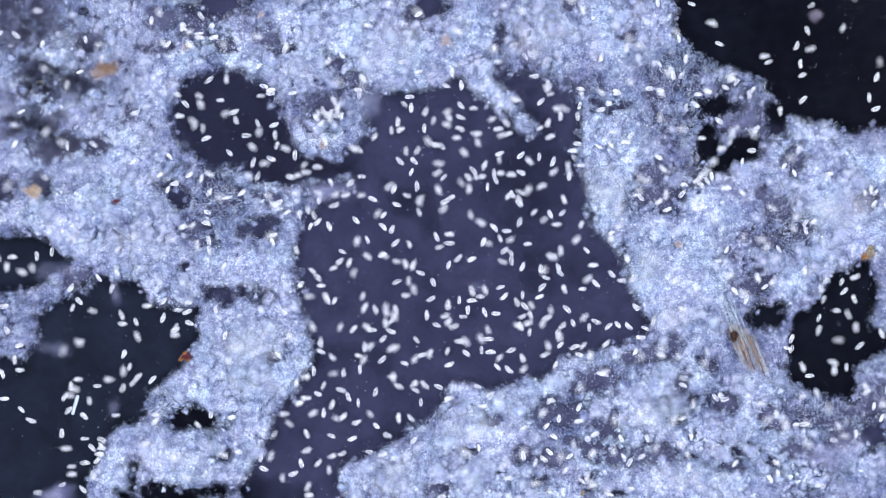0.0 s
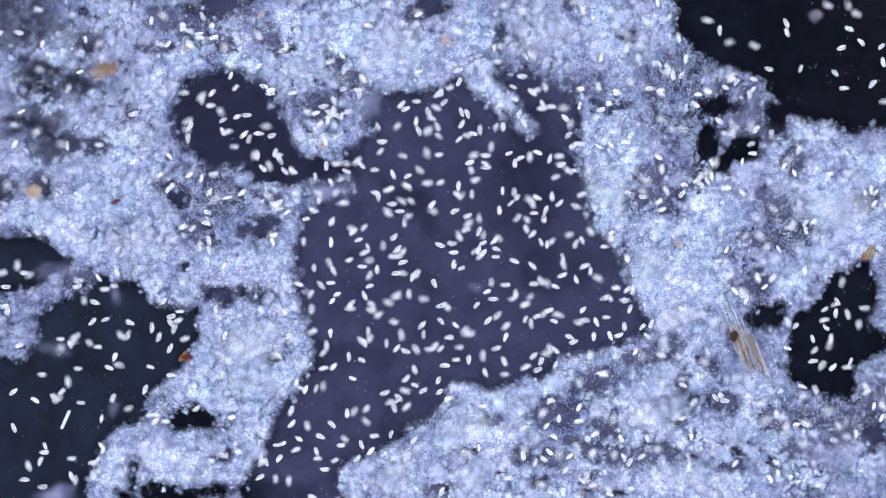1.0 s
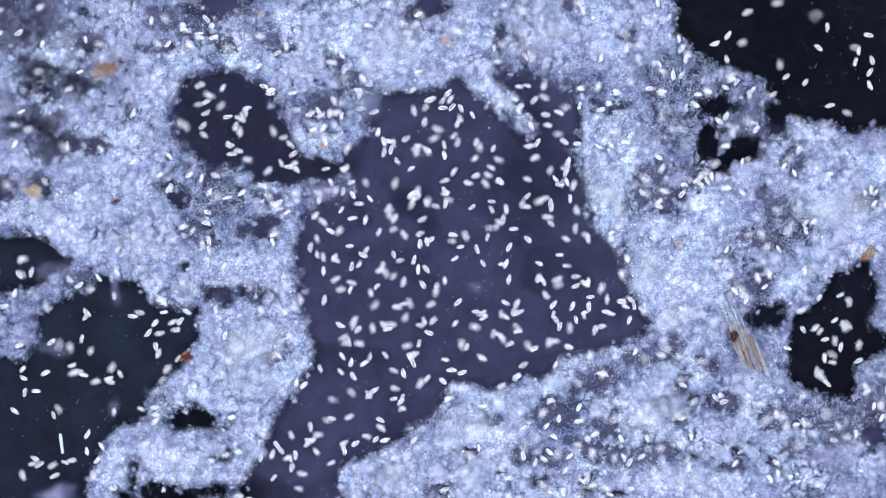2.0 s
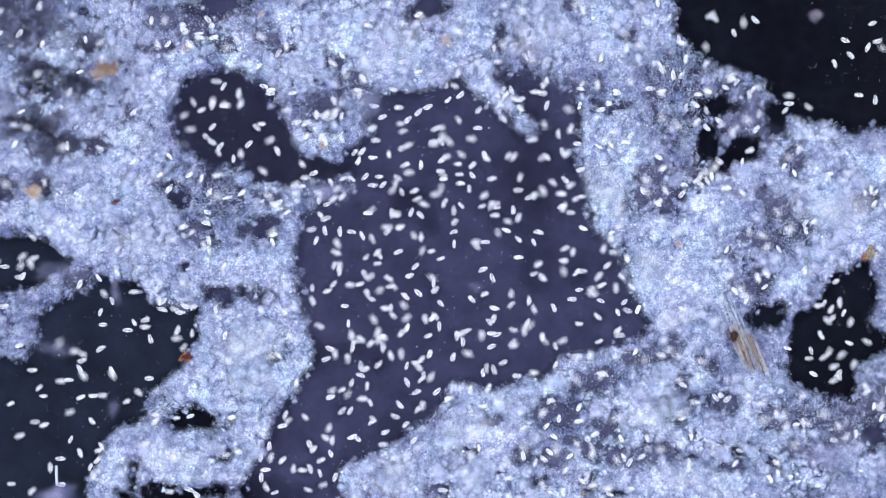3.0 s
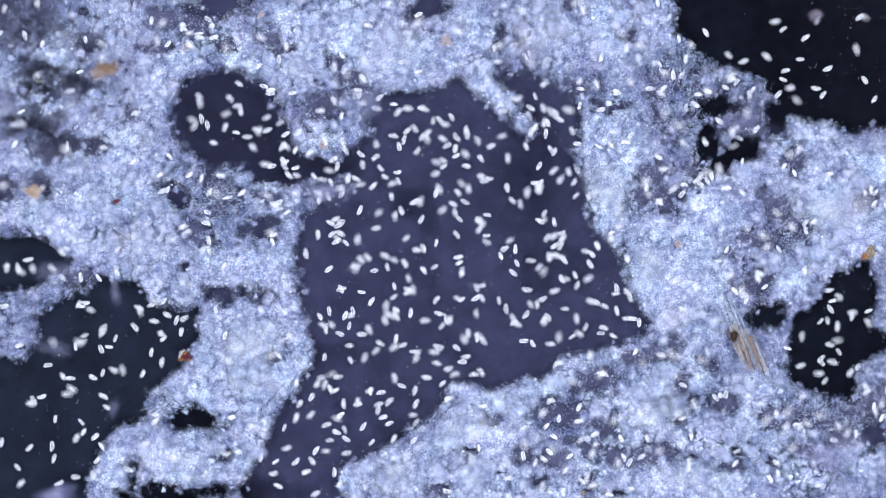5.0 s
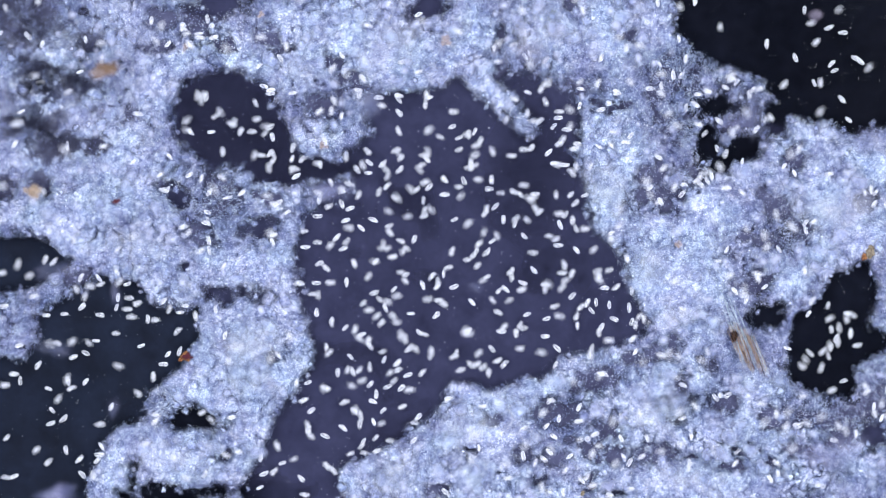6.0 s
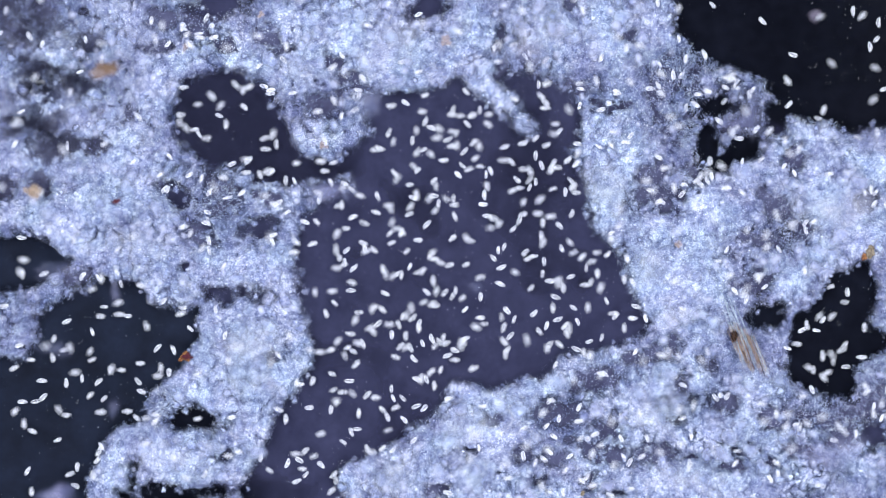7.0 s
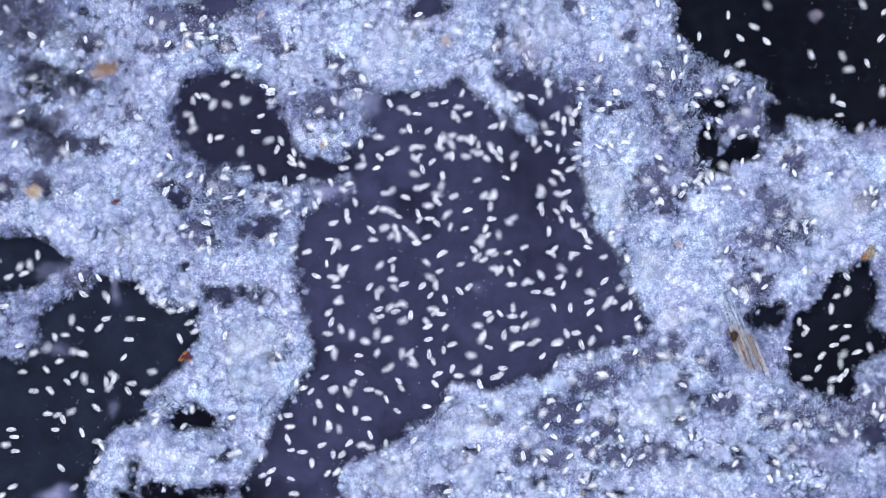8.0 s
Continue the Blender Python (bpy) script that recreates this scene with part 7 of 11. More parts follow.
    walk(CILIATES[156],swim(156,(580,532,40,292), (602,575,40,292), (617,632,40,270), (637,672,12,292), (653,699,12,303), (670,724,12,321), (700,737,12,338), (630,750,12,360), (600,712,40,315), (600,712,40,270), (633,716,40,192), (660,702,40,210), (686,685,40,202), (744,673,40,124), (727,616,40,112), (738,560,12,90), (700,552,12,12)))
    walk(CILIATES[157],swim(157,(592,532,41,68), (631,520,41,0), (597,521,41,22), (577,565,41,45), (601,575,41,-33), (614,595,41,-63), (623,618,41,-112), (612,672,41,-68), (600,632,41,-90), (613,590,101,-90), (587,575,101,-43), (571,551,101,-65), (563,523,101,-90), (566,520,101,-158), (558,518,101,-90), (598,482,101,-135), (595,495,101,-135)))
    walk(CILIATES[158],swim(158,(548,525,100,0), (582,511,41,45), (551,547,100,90), (527,500,100,135), (531,530,100,106), (543,556,100,125), (565,578,100,158), (590,595,41,180), (647,595,100,180), (692,607,100,180), (665,621,100,223), (650,645,100,245), (640,673,100,202), (570,668,100,180), (618,674,41,180), (655,675,100,225), (690,650,100,225)))
    walk(CILIATES[159],swim(159,(553,579,102,292), (595,600,47,338), (645,608,47,292), (651,559,47,270), (633,584,47,226), (610,602,47,214), (583,617,47,158), (580,617,47,180), (590,620,47,135), (630,594,47,202), (601,591,47,160), (578,575,47,137), (560,553,47,90), (567,600,102,90), (577,555,47,112), (594,500,47,68), (587,570,47,68)))
    walk(CILIATES[160],swim(160,(642,525,94,248), (620,565,94,225), (657,538,94,147), (649,490,94,90), (656,518,94,110), (668,543,94,134), (695,558,94,135), (735,600,94,90), (753,553,94,68), (785,510,94,45), (811,529,94,-25), (840,536,94,-2), (872,532,94,-45), (837,497,94,-123), (818,528,94,-135), (835,488,94,-112), (865,447,94,-135)))
    walk(CILIATES[161],swim(161,(646,545,90,68), (672,490,44,45), (713,465,44,22), (713,470,90,45), (714,499,90,77), (701,523,90,56), (683,545,90,0), (730,562,90,-22), (785,557,90,45), (814,512,90,45), (817,482,90,77), (827,455,90,58), (848,432,90,45), (868,398,90,68), (858,345,44,90), (845,300,44,112), (835,248,44,90)))
    walk(CILIATES[162],swim(162,(664,548,77,112), (640,486,38,135), (585,501,38,180), (566,508,38,202), (572,480,38,268), (567,453,38,284), (559,426,38,248), (548,472,38,180), (569,439,38,255), (567,400,77,315), (594,388,77,388), (619,372,77,407), (634,345,77,428), (621,393,38,428), (613,443,38,405), (640,422,77,450), (615,388,77,472)))
    walk(CILIATES[163],swim(163,(718,523,88,180), (700,508,88,158), (654,507,35,202), (687,481,35,202), (667,508,35,227), (642,530,35,211), (610,542,35,180), (657,540,88,202), (698,511,35,202), (675,535,35,225), (701,548,35,147), (723,566,35,136), (742,588,35,135), (712,540,35,135), (748,608,35,112), (750,567,35,90), (762,523,35,45)))
    walk(CILIATES[164],swim(164,(762,529,40,202), (735,556,40,202), (780,540,40,202), (833,520,40,225), (810,535,40,220), (791,554,40,233), (777,578,40,270), (792,637,40,292), (775,592,10,270), (750,553,10,315), (773,532,10,237), (790,507,10,251), (793,475,10,202), (828,448,10,225), (795,470,10,202), (748,455,40,180), (693,460,40,202)))
    walk(CILIATES[165],swim(165,(793,540,87,90), (778,508,48,112), (803,468,48,90), (835,425,48,68), (802,416,48,-10), (771,402,48,-31), (744,381,48,-45), (773,407,48,-45), (812,434,48,-22), (767,447,87,22), (738,443,87,-11), (710,436,87,-32), (690,412,87,-45), (742,441,48,-45), (780,465,87,-22), (740,443,87,0), (700,405,87,-68)))
    walk(CILIATES[166],swim(166,(813,531,40,90), (830,488,12,90), (840,445,12,45), (879,398,12,45), (870,371,12,120), (852,351,12,137), (830,334,12,90), (816,400,12,90), (842,470,12,90), (845,460,12,45), (813,465,12,27), (793,486,12,47), (773,508,12,45), (743,517,12,22), (713,560,12,68), (695,595,12,90), (730,635,12,135)))
    walk(CILIATES[167],swim(167,(755,558,33,90), (767,527,33,68), (747,576,33,45), (708,633,33,45), (715,661,33,104), (722,688,33,83), (708,716,33,135), (710,725,33,202), (672,740,7,202), (697,700,7,225), (670,716,7,200), (641,720,7,177), (610,713,7,202), (580,750,7,248), (540,800,7,225), (533,832,7,270), (510,778,33,292)))
    walk(CILIATES[168],swim(168,(788,559,76,22), (840,545,76,22), (873,529,45,0), (950,547,45,22), (920,552,45,25), (899,571,45,45), (880,592,45,22), (920,577,76,22), (975,577,76,0), (1040,570,76,22), (1068,581,76,-17), (1096,587,76,6), (1125,575,76,84), (1090,525,76,90), (1105,580,76,90), (1105,575,76,45), (1115,540,76,90)))
    walk(CILIATES[169],swim(169,(773,576,44,338), (810,605,44,338), (780,569,44,315), (742,527,44,315), (714,539,44,370), (686,537,44,351), (658,530,44,338), (583,542,44,405), (567,557,44,428), (575,604,44,495), (574,632,44,437), (563,656,44,417), (545,677,44,382), (613,663,9,382), (588,662,9,338), (622,637,9,405), (575,668,44,382)))
    walk(CILIATES[170],swim(170,(803,577,84,22), (841,568,84,45), (880,558,84,45), (927,527,84,22), (910,551,84,67), (906,578,84,88), (908,607,84,45), (935,580,42,68), (940,520,84,68), (970,485,84,22), (1000,495,84,-4), (1029,489,84,15), (1058,480,84,22), (1007,488,84,0), (1047,463,84,22), (1078,443,42,45), (1017,448,42,0)))
    walk(CILIATES[171],swim(171,(700,548,4,292), (727,605,40,270), (734,655,4,292), (729,688,40,270), (709,712,40,226), (686,732,40,215), (658,747,40,225), (630,790,40,248), (622,805,40,270), (650,755,40,248), (678,739,40,197), (709,737,40,181), (740,738,40,225), (755,727,40,147), (750,723,40,225), (778,685,4,270), (800,653,40,248)))
    walk(CILIATES[172],swim(172,(693,568,5,225), (678,599,5,248), (684,608,5,270), (697,656,5,292), (682,629,5,311), (659,613,5,335), (630,605,5,360), (668,608,44,360), (679,580,5,282), (685,537,5,270), (702,562,5,315), (726,578,5,329), (752,592,5,338), (800,620,5,315), (780,655,5,248), (768,690,5,270), (767,640,5,292)))
    walk(CILIATES[173],swim(173,(658,584,34,0), (663,602,34,-22), (718,621,34,-22), (720,618,34,-45), (732,642,34,-70), (738,668,34,-85), (737,695,34,-158), (765,682,34,-158), (768,633,34,-112), (800,595,34,-158), (789,565,34,-83), (793,536,34,-103), (803,507,34,-158), (765,518,9,-158), (730,563,9,-135), (782,540,34,-158), (813,515,34,-225)))
    walk(CILIATES[174],swim(174,(626,583,13,45), (651,531,47,68), (668,477,13,90), (669,420,13,90), (648,444,13,59), (638,472,13,79), (637,503,13,22), (610,532,13,45), (580,557,47,45), (613,540,47,45), (603,512,47,117), (586,488,47,130), (565,467,47,202), (603,417,13,248), (610,465,47,270), (605,425,13,270), (613,378,13,270)))
    walk(CILIATES[175],swim(175,(602,580,92,248), (562,625,92,202), (572,625,92,225), (583,617,92,180), (611,608,92,194), (639,603,92,183), (668,605,92,180), (712,645,92,135), (720,640,92,202), (750,595,92,248), (739,625,92,236), (716,644,92,216), (690,660,92,225), (727,630,49,225), (742,572,49,248), (713,615,49,225), (683,655,92,202)))
    walk(CILIATES[176],swim(176,(692,586,32,158), (668,557,32,112), (645,523,32,112), (622,484,89,112), (594,494,89,34), (569,507,89,42), (552,533,89,112), (556,528,32,135), (545,502,32,158), (564,490,32,214), (582,477,32,219), (598,462,32,236), (607,440,32,202), (555,450,89,180), (524,427,89,135), (540,457,32,158), (560,488,32,158)))
    walk(CILIATES[177],swim(177,(678,600,45,45), (704,552,45,68), (724,520,86,90), (730,577,45,90), (759,589,45,155), (786,603,45,135), (802,632,45,68), (820,590,45,45), (828,590,45,22), (843,578,86,22), (856,604,86,-56), (869,630,86,-81), (865,660,86,-90), (848,635,86,-90), (820,605,86,-45), (795,573,86,-45), (788,530,45,-68)))
    walk(CILIATES[178],swim(178,(737,602,37,315), (768,643,12,292), (750,592,12,270), (755,580,12,248), (742,608,12,259), (744,636,12,278), (750,665,12,270), (760,626,37,270), (758,625,37,270), (760,627,37,292), (732,623,37,358), (706,625,37,375), (680,637,37,428), (678,673,37,472), (713,705,37,495), (748,730,12,472), (710,687,12,495)))
    walk(CILIATES[179],swim(179,(568,607,80,90), (573,549,80,45), (620,547,80,0), (660,555,80,22), (679,577,80,-56), (687,603,80,-76), (692,630,80,-68), (690,683,80,-90), (680,648,80,-45), (708,690,80,-90), (689,712,80,-137), (667,729,80,-155), (638,735,80,-77), (620,693,80,-112), (630,645,80,-135), (677,625,80,-135), (725,625,80,-135)))
    walk(CILIATES[180],swim(180,(568,622,45,338), (598,648,45,270), (585,590,45,270), (595,611,45,297), (606,631,45,302), (619,650,45,313), (638,665,45,338), (588,650,45,360), (563,665,45,405), (562,707,92,450), (575,681,92,426), (585,655,92,443), (582,625,92,405), (555,667,92,405), (530,680,58,360), (585,660,45,360), (636,660,45,338)))
    walk(CILIATES[181],swim(181,(588,632,88,135), (565,579,45,90), (588,533,45,45), (573,577,45,45), (604,577,45,-10), (632,587,88,-31), (655,608,88,45), (627,635,88,45), (658,598,88,36), (703,580,88,22), (699,551,88,88), (705,523,88,71), (717,497,88,135), (682,477,45,135), (662,442,88,135), (609,395,45,158), (558,363,88,112)))
    walk(CILIATES[182],swim(182,(645,614,76,90), (636,577,49,112), (622,538,76,45), (613,577,76,112), (618,605,76,99), (622,633,76,119), (645,653,76,197), (617,660,76,225), (660,656,76,201), (695,630,49,180), (701,600,49,258), (696,572,49,289), (683,545,49,292), (712,583,49,292), (733,635,49,315), (773,660,76,315), (812,665,76,360)))
    walk(CILIATES[183],swim(183,(655,613,103,45), (680,563,103,68), (703,522,103,45), (728,480,35,68), (748,504,35,127), (765,530,35,106), (765,563,35,45), (712,570,35,0), (743,565,103,0), (780,562,103,22), (752,568,103,8), (723,570,103,-8), (695,560,103,-45), (678,552,35,-68), (693,593,35,-90), (689,543,103,-68), (690,545,103,-135)))
    walk(CILIATES[184],swim(184,(635,630,5,158), (583,617,5,180), (640,637,5,158), (588,635,5,158), (603,658,5,136), (626,671,5,152), (650,683,5,90), (672,645,47,45), (673,640,47,90), (668,667,47,45), (656,693,47,79), (658,720,47,95), (661,747,47,112), (672,793,70,112), (677,793,70,34), (630,805,5,22), (580,838,5,45)))
    walk(CILIATES[185],swim(185,(676,636,36,45), (724,627,36,0), (760,618,75,0), (762,623,75,22), (733,626,75,6), (704,629,75,-11), (677,615,75,-89), (682,680,75,-112), (712,645,75,-135), (748,605,75,-135), (775,615,75,-207), (798,631,75,-225), (815,655,75,-158), (855,630,75,-135), (892,580,75,-112), (880,645,75,-90), (885,665,75,-135)))
    walk(CILIATES[186],swim(186,(691,617,97,225), (665,640,33,248), (702,617,33,228), (720,578,33,270), (686,583,33,192), (652,586,33,204), (625,610,33,248), (643,565,33,270), (658,510,97,292), (656,465,97,270), (630,472,97,192), (603,476,97,212), (585,500,97,180), (532,498,97,180), (588,515,97,180), (640,510,97,225), (672,470,97,225)))
    walk(CILIATES[187],swim(187,(716,643,43,338), (760,628,43,382), (813,615,88,360), (872,622,88,405), (874,591,88,439), (883,563,88,419), (905,540,88,405), (938,510,88,405), (985,460,88,405), (1008,442,88,360), (1036,445,88,344), (1060,457,88,322), (1078,478,88,382), (1040,500,88,405), (1045,500,88,428), (1060,460,88,450), (1042,427,88,495)))
    walk(CILIATES[188],swim(188,(748,628,39,22), (799,643,39,0), (860,660,7,-68), (849,661,39,0), (818,659,39,17), (796,677,39,37), (773,693,39,45), (795,663,7,45), (763,695,7,22), (810,665,7,68), (839,664,7,3), (868,662,7,19), (893,645,7,45), (875,670,7,45), (898,620,39,45), (878,655,7,45), (908,615,7,45)))
    walk(CILIATES[189],swim(189,(761,626,97,68), (774,582,97,68), (770,613,97,45), (743,653,37,68), (726,632,37,117), (719,607,37,96), (720,580,37,68), (745,612,37,135), (797,627,97,180), (848,637,37,158), (818,641,37,180), (790,637,97,161), (763,622,97,90), (774,570,37,90), (755,517,37,135), (705,477,97,135), (705,420,97,90)))
    walk(CILIATES[190],swim(190,(792,622,4,248), (780,640,4,180), (807,637,4,180), (814,645,4,225), (788,637,4,168), (762,634,4,186), (735,642,4,180), (700,655,4,225), (645,690,4,202), (602,735,4,225), (610,761,4,294), (624,784,4,311), (645,802,4,360), (680,803,70,382), (695,797,70,405), (688,760,4,450), (670,695,4,518)))
    walk(CILIATES[191],swim(191,(795,645,42,202), (757,675,92,202), (720,720,92,225), (700,775,92,225), (674,758,92,147), (656,734,92,122), (642,707,92,180), (601,715,92,158), (567,700,92,180), (530,710,92,202), (524,740,92,249), (508,766,92,236), (490,790,92,292), (493,855,92,270), (508,820,42,248), (498,845,42,292), (480,833,42,214)))
    walk(CILIATES[192],swim(192,(637,654,36,270), (640,690,36,292), (648,747,102,315), (695,762,36,338), (673,744,36,328), (648,733,36,343), (620,727,36,421), (586,760,36,428), (633,740,36,382), (590,758,36,382), (613,777,36,326), (638,791,36,339), (667,798,58,382), (603,795,102,360), (657,800,102,360), (695,785,102,382), (655,792,102,360)))
    walk(CILIATES[193],swim(193,(608,660,10,90), (617,610,10,22), (651,586,10,90), (657,603,10,45), (654,632,10,73), (641,656,10,55), (622,678,10,68), (616,738,10,45), (581,753,45,45), (556,788,10,22), (584,780,10,4), (612,784,10,-10), (640,790,10,45), (683,752,45,45), (632,760,45,0), (573,762,45,-78), (590,805,10,-90)))
    walk(CILIATES[194],swim(194,(554,657,44,270), (558,709,44,289), (587,752,44,315), (550,725,13,338), (549,756,13,275), (555,786,13,288), (568,815,13,210), (505,850,13,202), (545,868,13,166), (588,870,44,90), (591,836,44,89), (590,803,44,104), (575,772,44,158), (541,735,44,135), (493,725,70,158), (497,727,70,135), (495,735,13,112)))
    walk(CILIATES[195],swim(195,(540,668,93,180), (533,625,93,258), (553,587,93,202), (615,547,93,202), (624,576,93,278), (623,606,93,261), (615,635,93,270), (620,670,93,248), (590,715,38,225), (538,733,38,202), (551,703,38,239), (571,679,38,222), (598,660,38,270), (618,708,38,270), (622,765,38,292), (640,803,93,270), (640,788,93,192)))
    walk(CILIATES[196],swim(196,(572,683,4,248), (557,745,4,248), (559,688,4,248), (562,625,4,315), (567,653,4,289), (580,676,4,316), (605,690,4,382), (545,725,44,360), (513,725,44,405), (515,727,44,405), (503,757,44,429), (492,787,44,447), (500,820,44,382), (463,830,70,405), (477,833,4,327), (475,843,4,338), (515,848,44,338)))
    walk(CILIATES[197],swim(197,(604,691,11,338), (665,710,11,315), (697,722,11,292), (672,678,11,292), (653,699,11,228), (634,720,11,210), (605,727,11,225), (555,755,11,248), (510,780,11,202), (553,773,11,202), (578,753,11,201), (608,752,11,183), (638,750,11,261), (642,753,11,225), (650,700,11,225), (695,702,11,180), (653,690,11,180)))
    walk(CILIATES[198],swim(198,(617,703,46,292), (637,740,85,292), (640,787,46,292), (678,788,85,214), (649,773,85,163), (619,770,85,187), (588,780,85,265), (582,820,85,225), (637,780,85,248), (617,738,85,292), (632,712,85,251), (635,684,85,267), (635,655,85,225), (657,635,85,225), (700,632,85,158), (653,610,46,135), (603,582,85,112)))
    walk(CILIATES[199],swim(199,(563,697,38,158), (539,746,38,234), (500,785,38,202), (523,782,38,187), (546,779,38,166), (565,793,38,149), (585,803,38,112), (560,768,38,112), (550,720,105,90), (541,670,105,90), (569,669,105,12), (598,665,105,-15), (623,683,105,-22), (590,643,38,-45), (548,620,105,-22), (583,617,38,0), (635,630,38,0)))
    walk(CILIATES[200],swim(200,(542,704,78,0), (547,700,78,22), (515,727,78,68), (498,778,78,22), (482,804,78,67), (475,832,78,80), (472,862,78,112), (460,830,58,135), (513,865,78,135), (530,880,78,202), (558,874,78,210), (575,854,78,232), (590,833,78,310), (595,865,78,270), (587,870,78,225), (515,873,78,180), (520,875,78,180)))
    walk(CILIATES[201],swim(201,(530,714,84,22), (560,682,41,68), (590,649,41,45), (620,605,41,45), (621,642,41,77), (604,673,41,60), (585,703,41,22), (534,706,41,-45), (552,740,41,-68), (580,757,41,-45), (603,735,41,33), (630,720,41,23), (660,711,41,-22), (605,710,41,0), (665,704,84,0), (710,719,41,0), (755,720,41,0)))
    walk(CILIATES[202],swim(202,(634,713,46,90), (635,658,46,112), (624,670,46,158), (667,710,13,158), (697,706,13,198), (722,692,13,215), (745,672,13,225), (690,710,13,202), (655,705,13,180), (692,695,13,202), (671,718,13,238), (661,744,13,264), (665,775,13,225), (710,743,13,270), (696,705,46,292), (704,757,46,292), (684,707,46,292)))
    walk(CILIATES[203],swim(203,(587,716,8,68), (590,665,8,90), (577,612,8,90), (570,560,8,112), (573,531,8,76), (583,504,8,62), (600,480,8,90), (612,540,8,135), (655,553,8,135), (668,592,8,135), (640,591,8,178), (611,590,8,158), (588,570,8,90), (602,525,8,90), (626,475,47,45), (649,440,47,45), (610,475,47,45)))
    walk(CILIATES[204],swim(204,(664,694,48,248), (672,733,48,248), (703,708,48,230), (722,673,77,202), (697,656,77,157), (668,650,77,171), (638,647,77,93), (622,595,77,135), (628,567,77,90), (628,518,48,90), (624,551,48,99), (637,578,48,118), (653,605,48,90), (650,553,77,112), (635,553,48,180), (637,552,48,202), (670,547,48,202)))
    walk(CILIATES[205],swim(205,(694,667,11,0), (745,645,11,45), (780,617,11,45), (775,573,11,90), (743,576,11,168), (717,562,11,149), (692,545,11,90), (702,585,11,112), (710,556,11,68), (747,495,11,45), (769,473,11,30), (798,466,11,13), (827,460,11,0), (870,448,38,22), (825,468,11,22), (858,457,11,22), (900,447,11,22)))
    walk(CILIATES[206],swim(206,(706,685,5,338), (728,733,5,315), (706,704,31,315), (640,694,31,360), (626,666,31,307), (605,647,31,328), (577,635,31,382), (625,640,31,405), (564,652,31,360), (568,665,5,405), (598,667,5,364), (627,661,5,377), (655,650,5,450), (645,683,31,405), (607,695,5,360), (555,687,5,360), (590,688,5,382)))
    walk(CILIATES[207],swim(207,(733,680,85,225), (677,687,85,202), (648,724,85,225), (670,685,85,270), (699,688,85,344), (725,701,85,329), (748,718,85,270), (745,672,41,315), (732,632,41,315), (765,667,85,360), (794,653,85,376), (824,650,85,363), (855,650,85,405), (863,650,85,360), (805,620,41,338), (845,632,41,360), (890,652,41,360)))
    walk(CILIATES[208],swim(208,(735,691,40,158), (680,656,40,158), (734,682,40,158), (737,740,13,90), (712,723,13,154), (685,715,13,170), (655,713,13,112), (698,752,40,135), (735,731,40,213), (757,695,13,225), (783,679,13,226), (798,654,13,246), (807,625,13,248), (810,583,13,270), (806,515,13,270), (820,465,13,315), (778,480,13,382)))
    walk(CILIATES[209],swim(209,(752,681,84,135), (710,670,84,202), (681,695,46,202), (637,708,46,202), (662,691,46,212), (688,676,46,194), (720,677,46,116), (710,630,46,112), (708,575,84,90), (702,537,84,45), (722,516,84,36), (747,505,84,17), (775,500,84,90), (759,447,84,112), (767,497,84,90), (770,502,84,90), (772,505,84,90)))
    walk(CILIATES[210],swim(210,(776,685,39,158), (735,665,87,202), (690,712,87,202), (645,730,87,180), (618,738,87,205), (595,753,87,222), (577,775,87,144), (604,795,87,112), (655,800,87,158), (634,802,87,182), (613,802,87,193), (595,811,87,214), (578,825,87,136), (570,773,87,90), (585,725,39,90), (608,695,39,45), (625,677,87,45)))
    walk(CILIATES[211],swim(211,(745,712,34,90), (748,712,6,68), (776,673,34,68), (821,644,34,22), (826,614,34,66), (844,591,34,48), (865,570,34,126), (893,605,34,135), (923,652,6,135), (888,595,34,135), (909,572,34,208), (938,569,34,188), (967,564,34,202), (915,570,6,180), (857,573,6,180), (890,594,34,135), (950,602,6,180)))
    walk(CILIATES[212],swim(212,(573,731,49,90), (597,683,49,90), (573,653,13,12), (622,660,49,-45), (645,644,49,33), (662,622,49,58), (675,597,49,22), (652,605,49,-22), (636,648,49,-96), (643,694,49,-90), (674,696,49,-168), (700,686,49,-147), (722,665,49,-158), (768,655,49,-158), (792,630,49,-158), (847,597,49,-180), (800,610,13,-158)))
    walk(CILIATES[213],swim(213,(608,737,4,45), (613,686,4,90), (614,732,45,90), (632,768,4,112), (609,785,4,34), (583,792,4,10), (555,795,4,45), (555,800,4,45), (512,803,4,-33), (518,742,4,-111), (530,715,4,-127), (551,699,4,-149), (577,687,4,-202), (535,712,4,-157), (553,675,4,-112), (547,712,4,-67), (583,752,45,-67)))
    walk(CILIATES[214],swim(214,(655,733,100,135), (624,746,100,213), (610,777,100,135), (610,762,100,180), (579,744,100,162), (545,741,100,181), (510,745,100,225), (530,760,100,225), (485,778,100,202), (513,757,100,225), (467,746,100,166), (421,735,100,178), (373,743,100,135), (335,745,100,180), (259,740,100,180), (262,740,100,135), (243,752,100,112)))
    walk(CILIATES[215],swim(215,(706,740,9,270), (700,780,70,225), (656,799,58,225), (710,770,32,202), (681,779,32,193), (652,783,32,174), (623,773,32,202), (658,747,32,180), (623,708,32,135), (616,677,9,68), (592,692,9,29), (566,704,9,16), (537,708,9,22), (488,753,9,68), (505,742,9,90), (478,795,9,45), (513,755,9,0)))
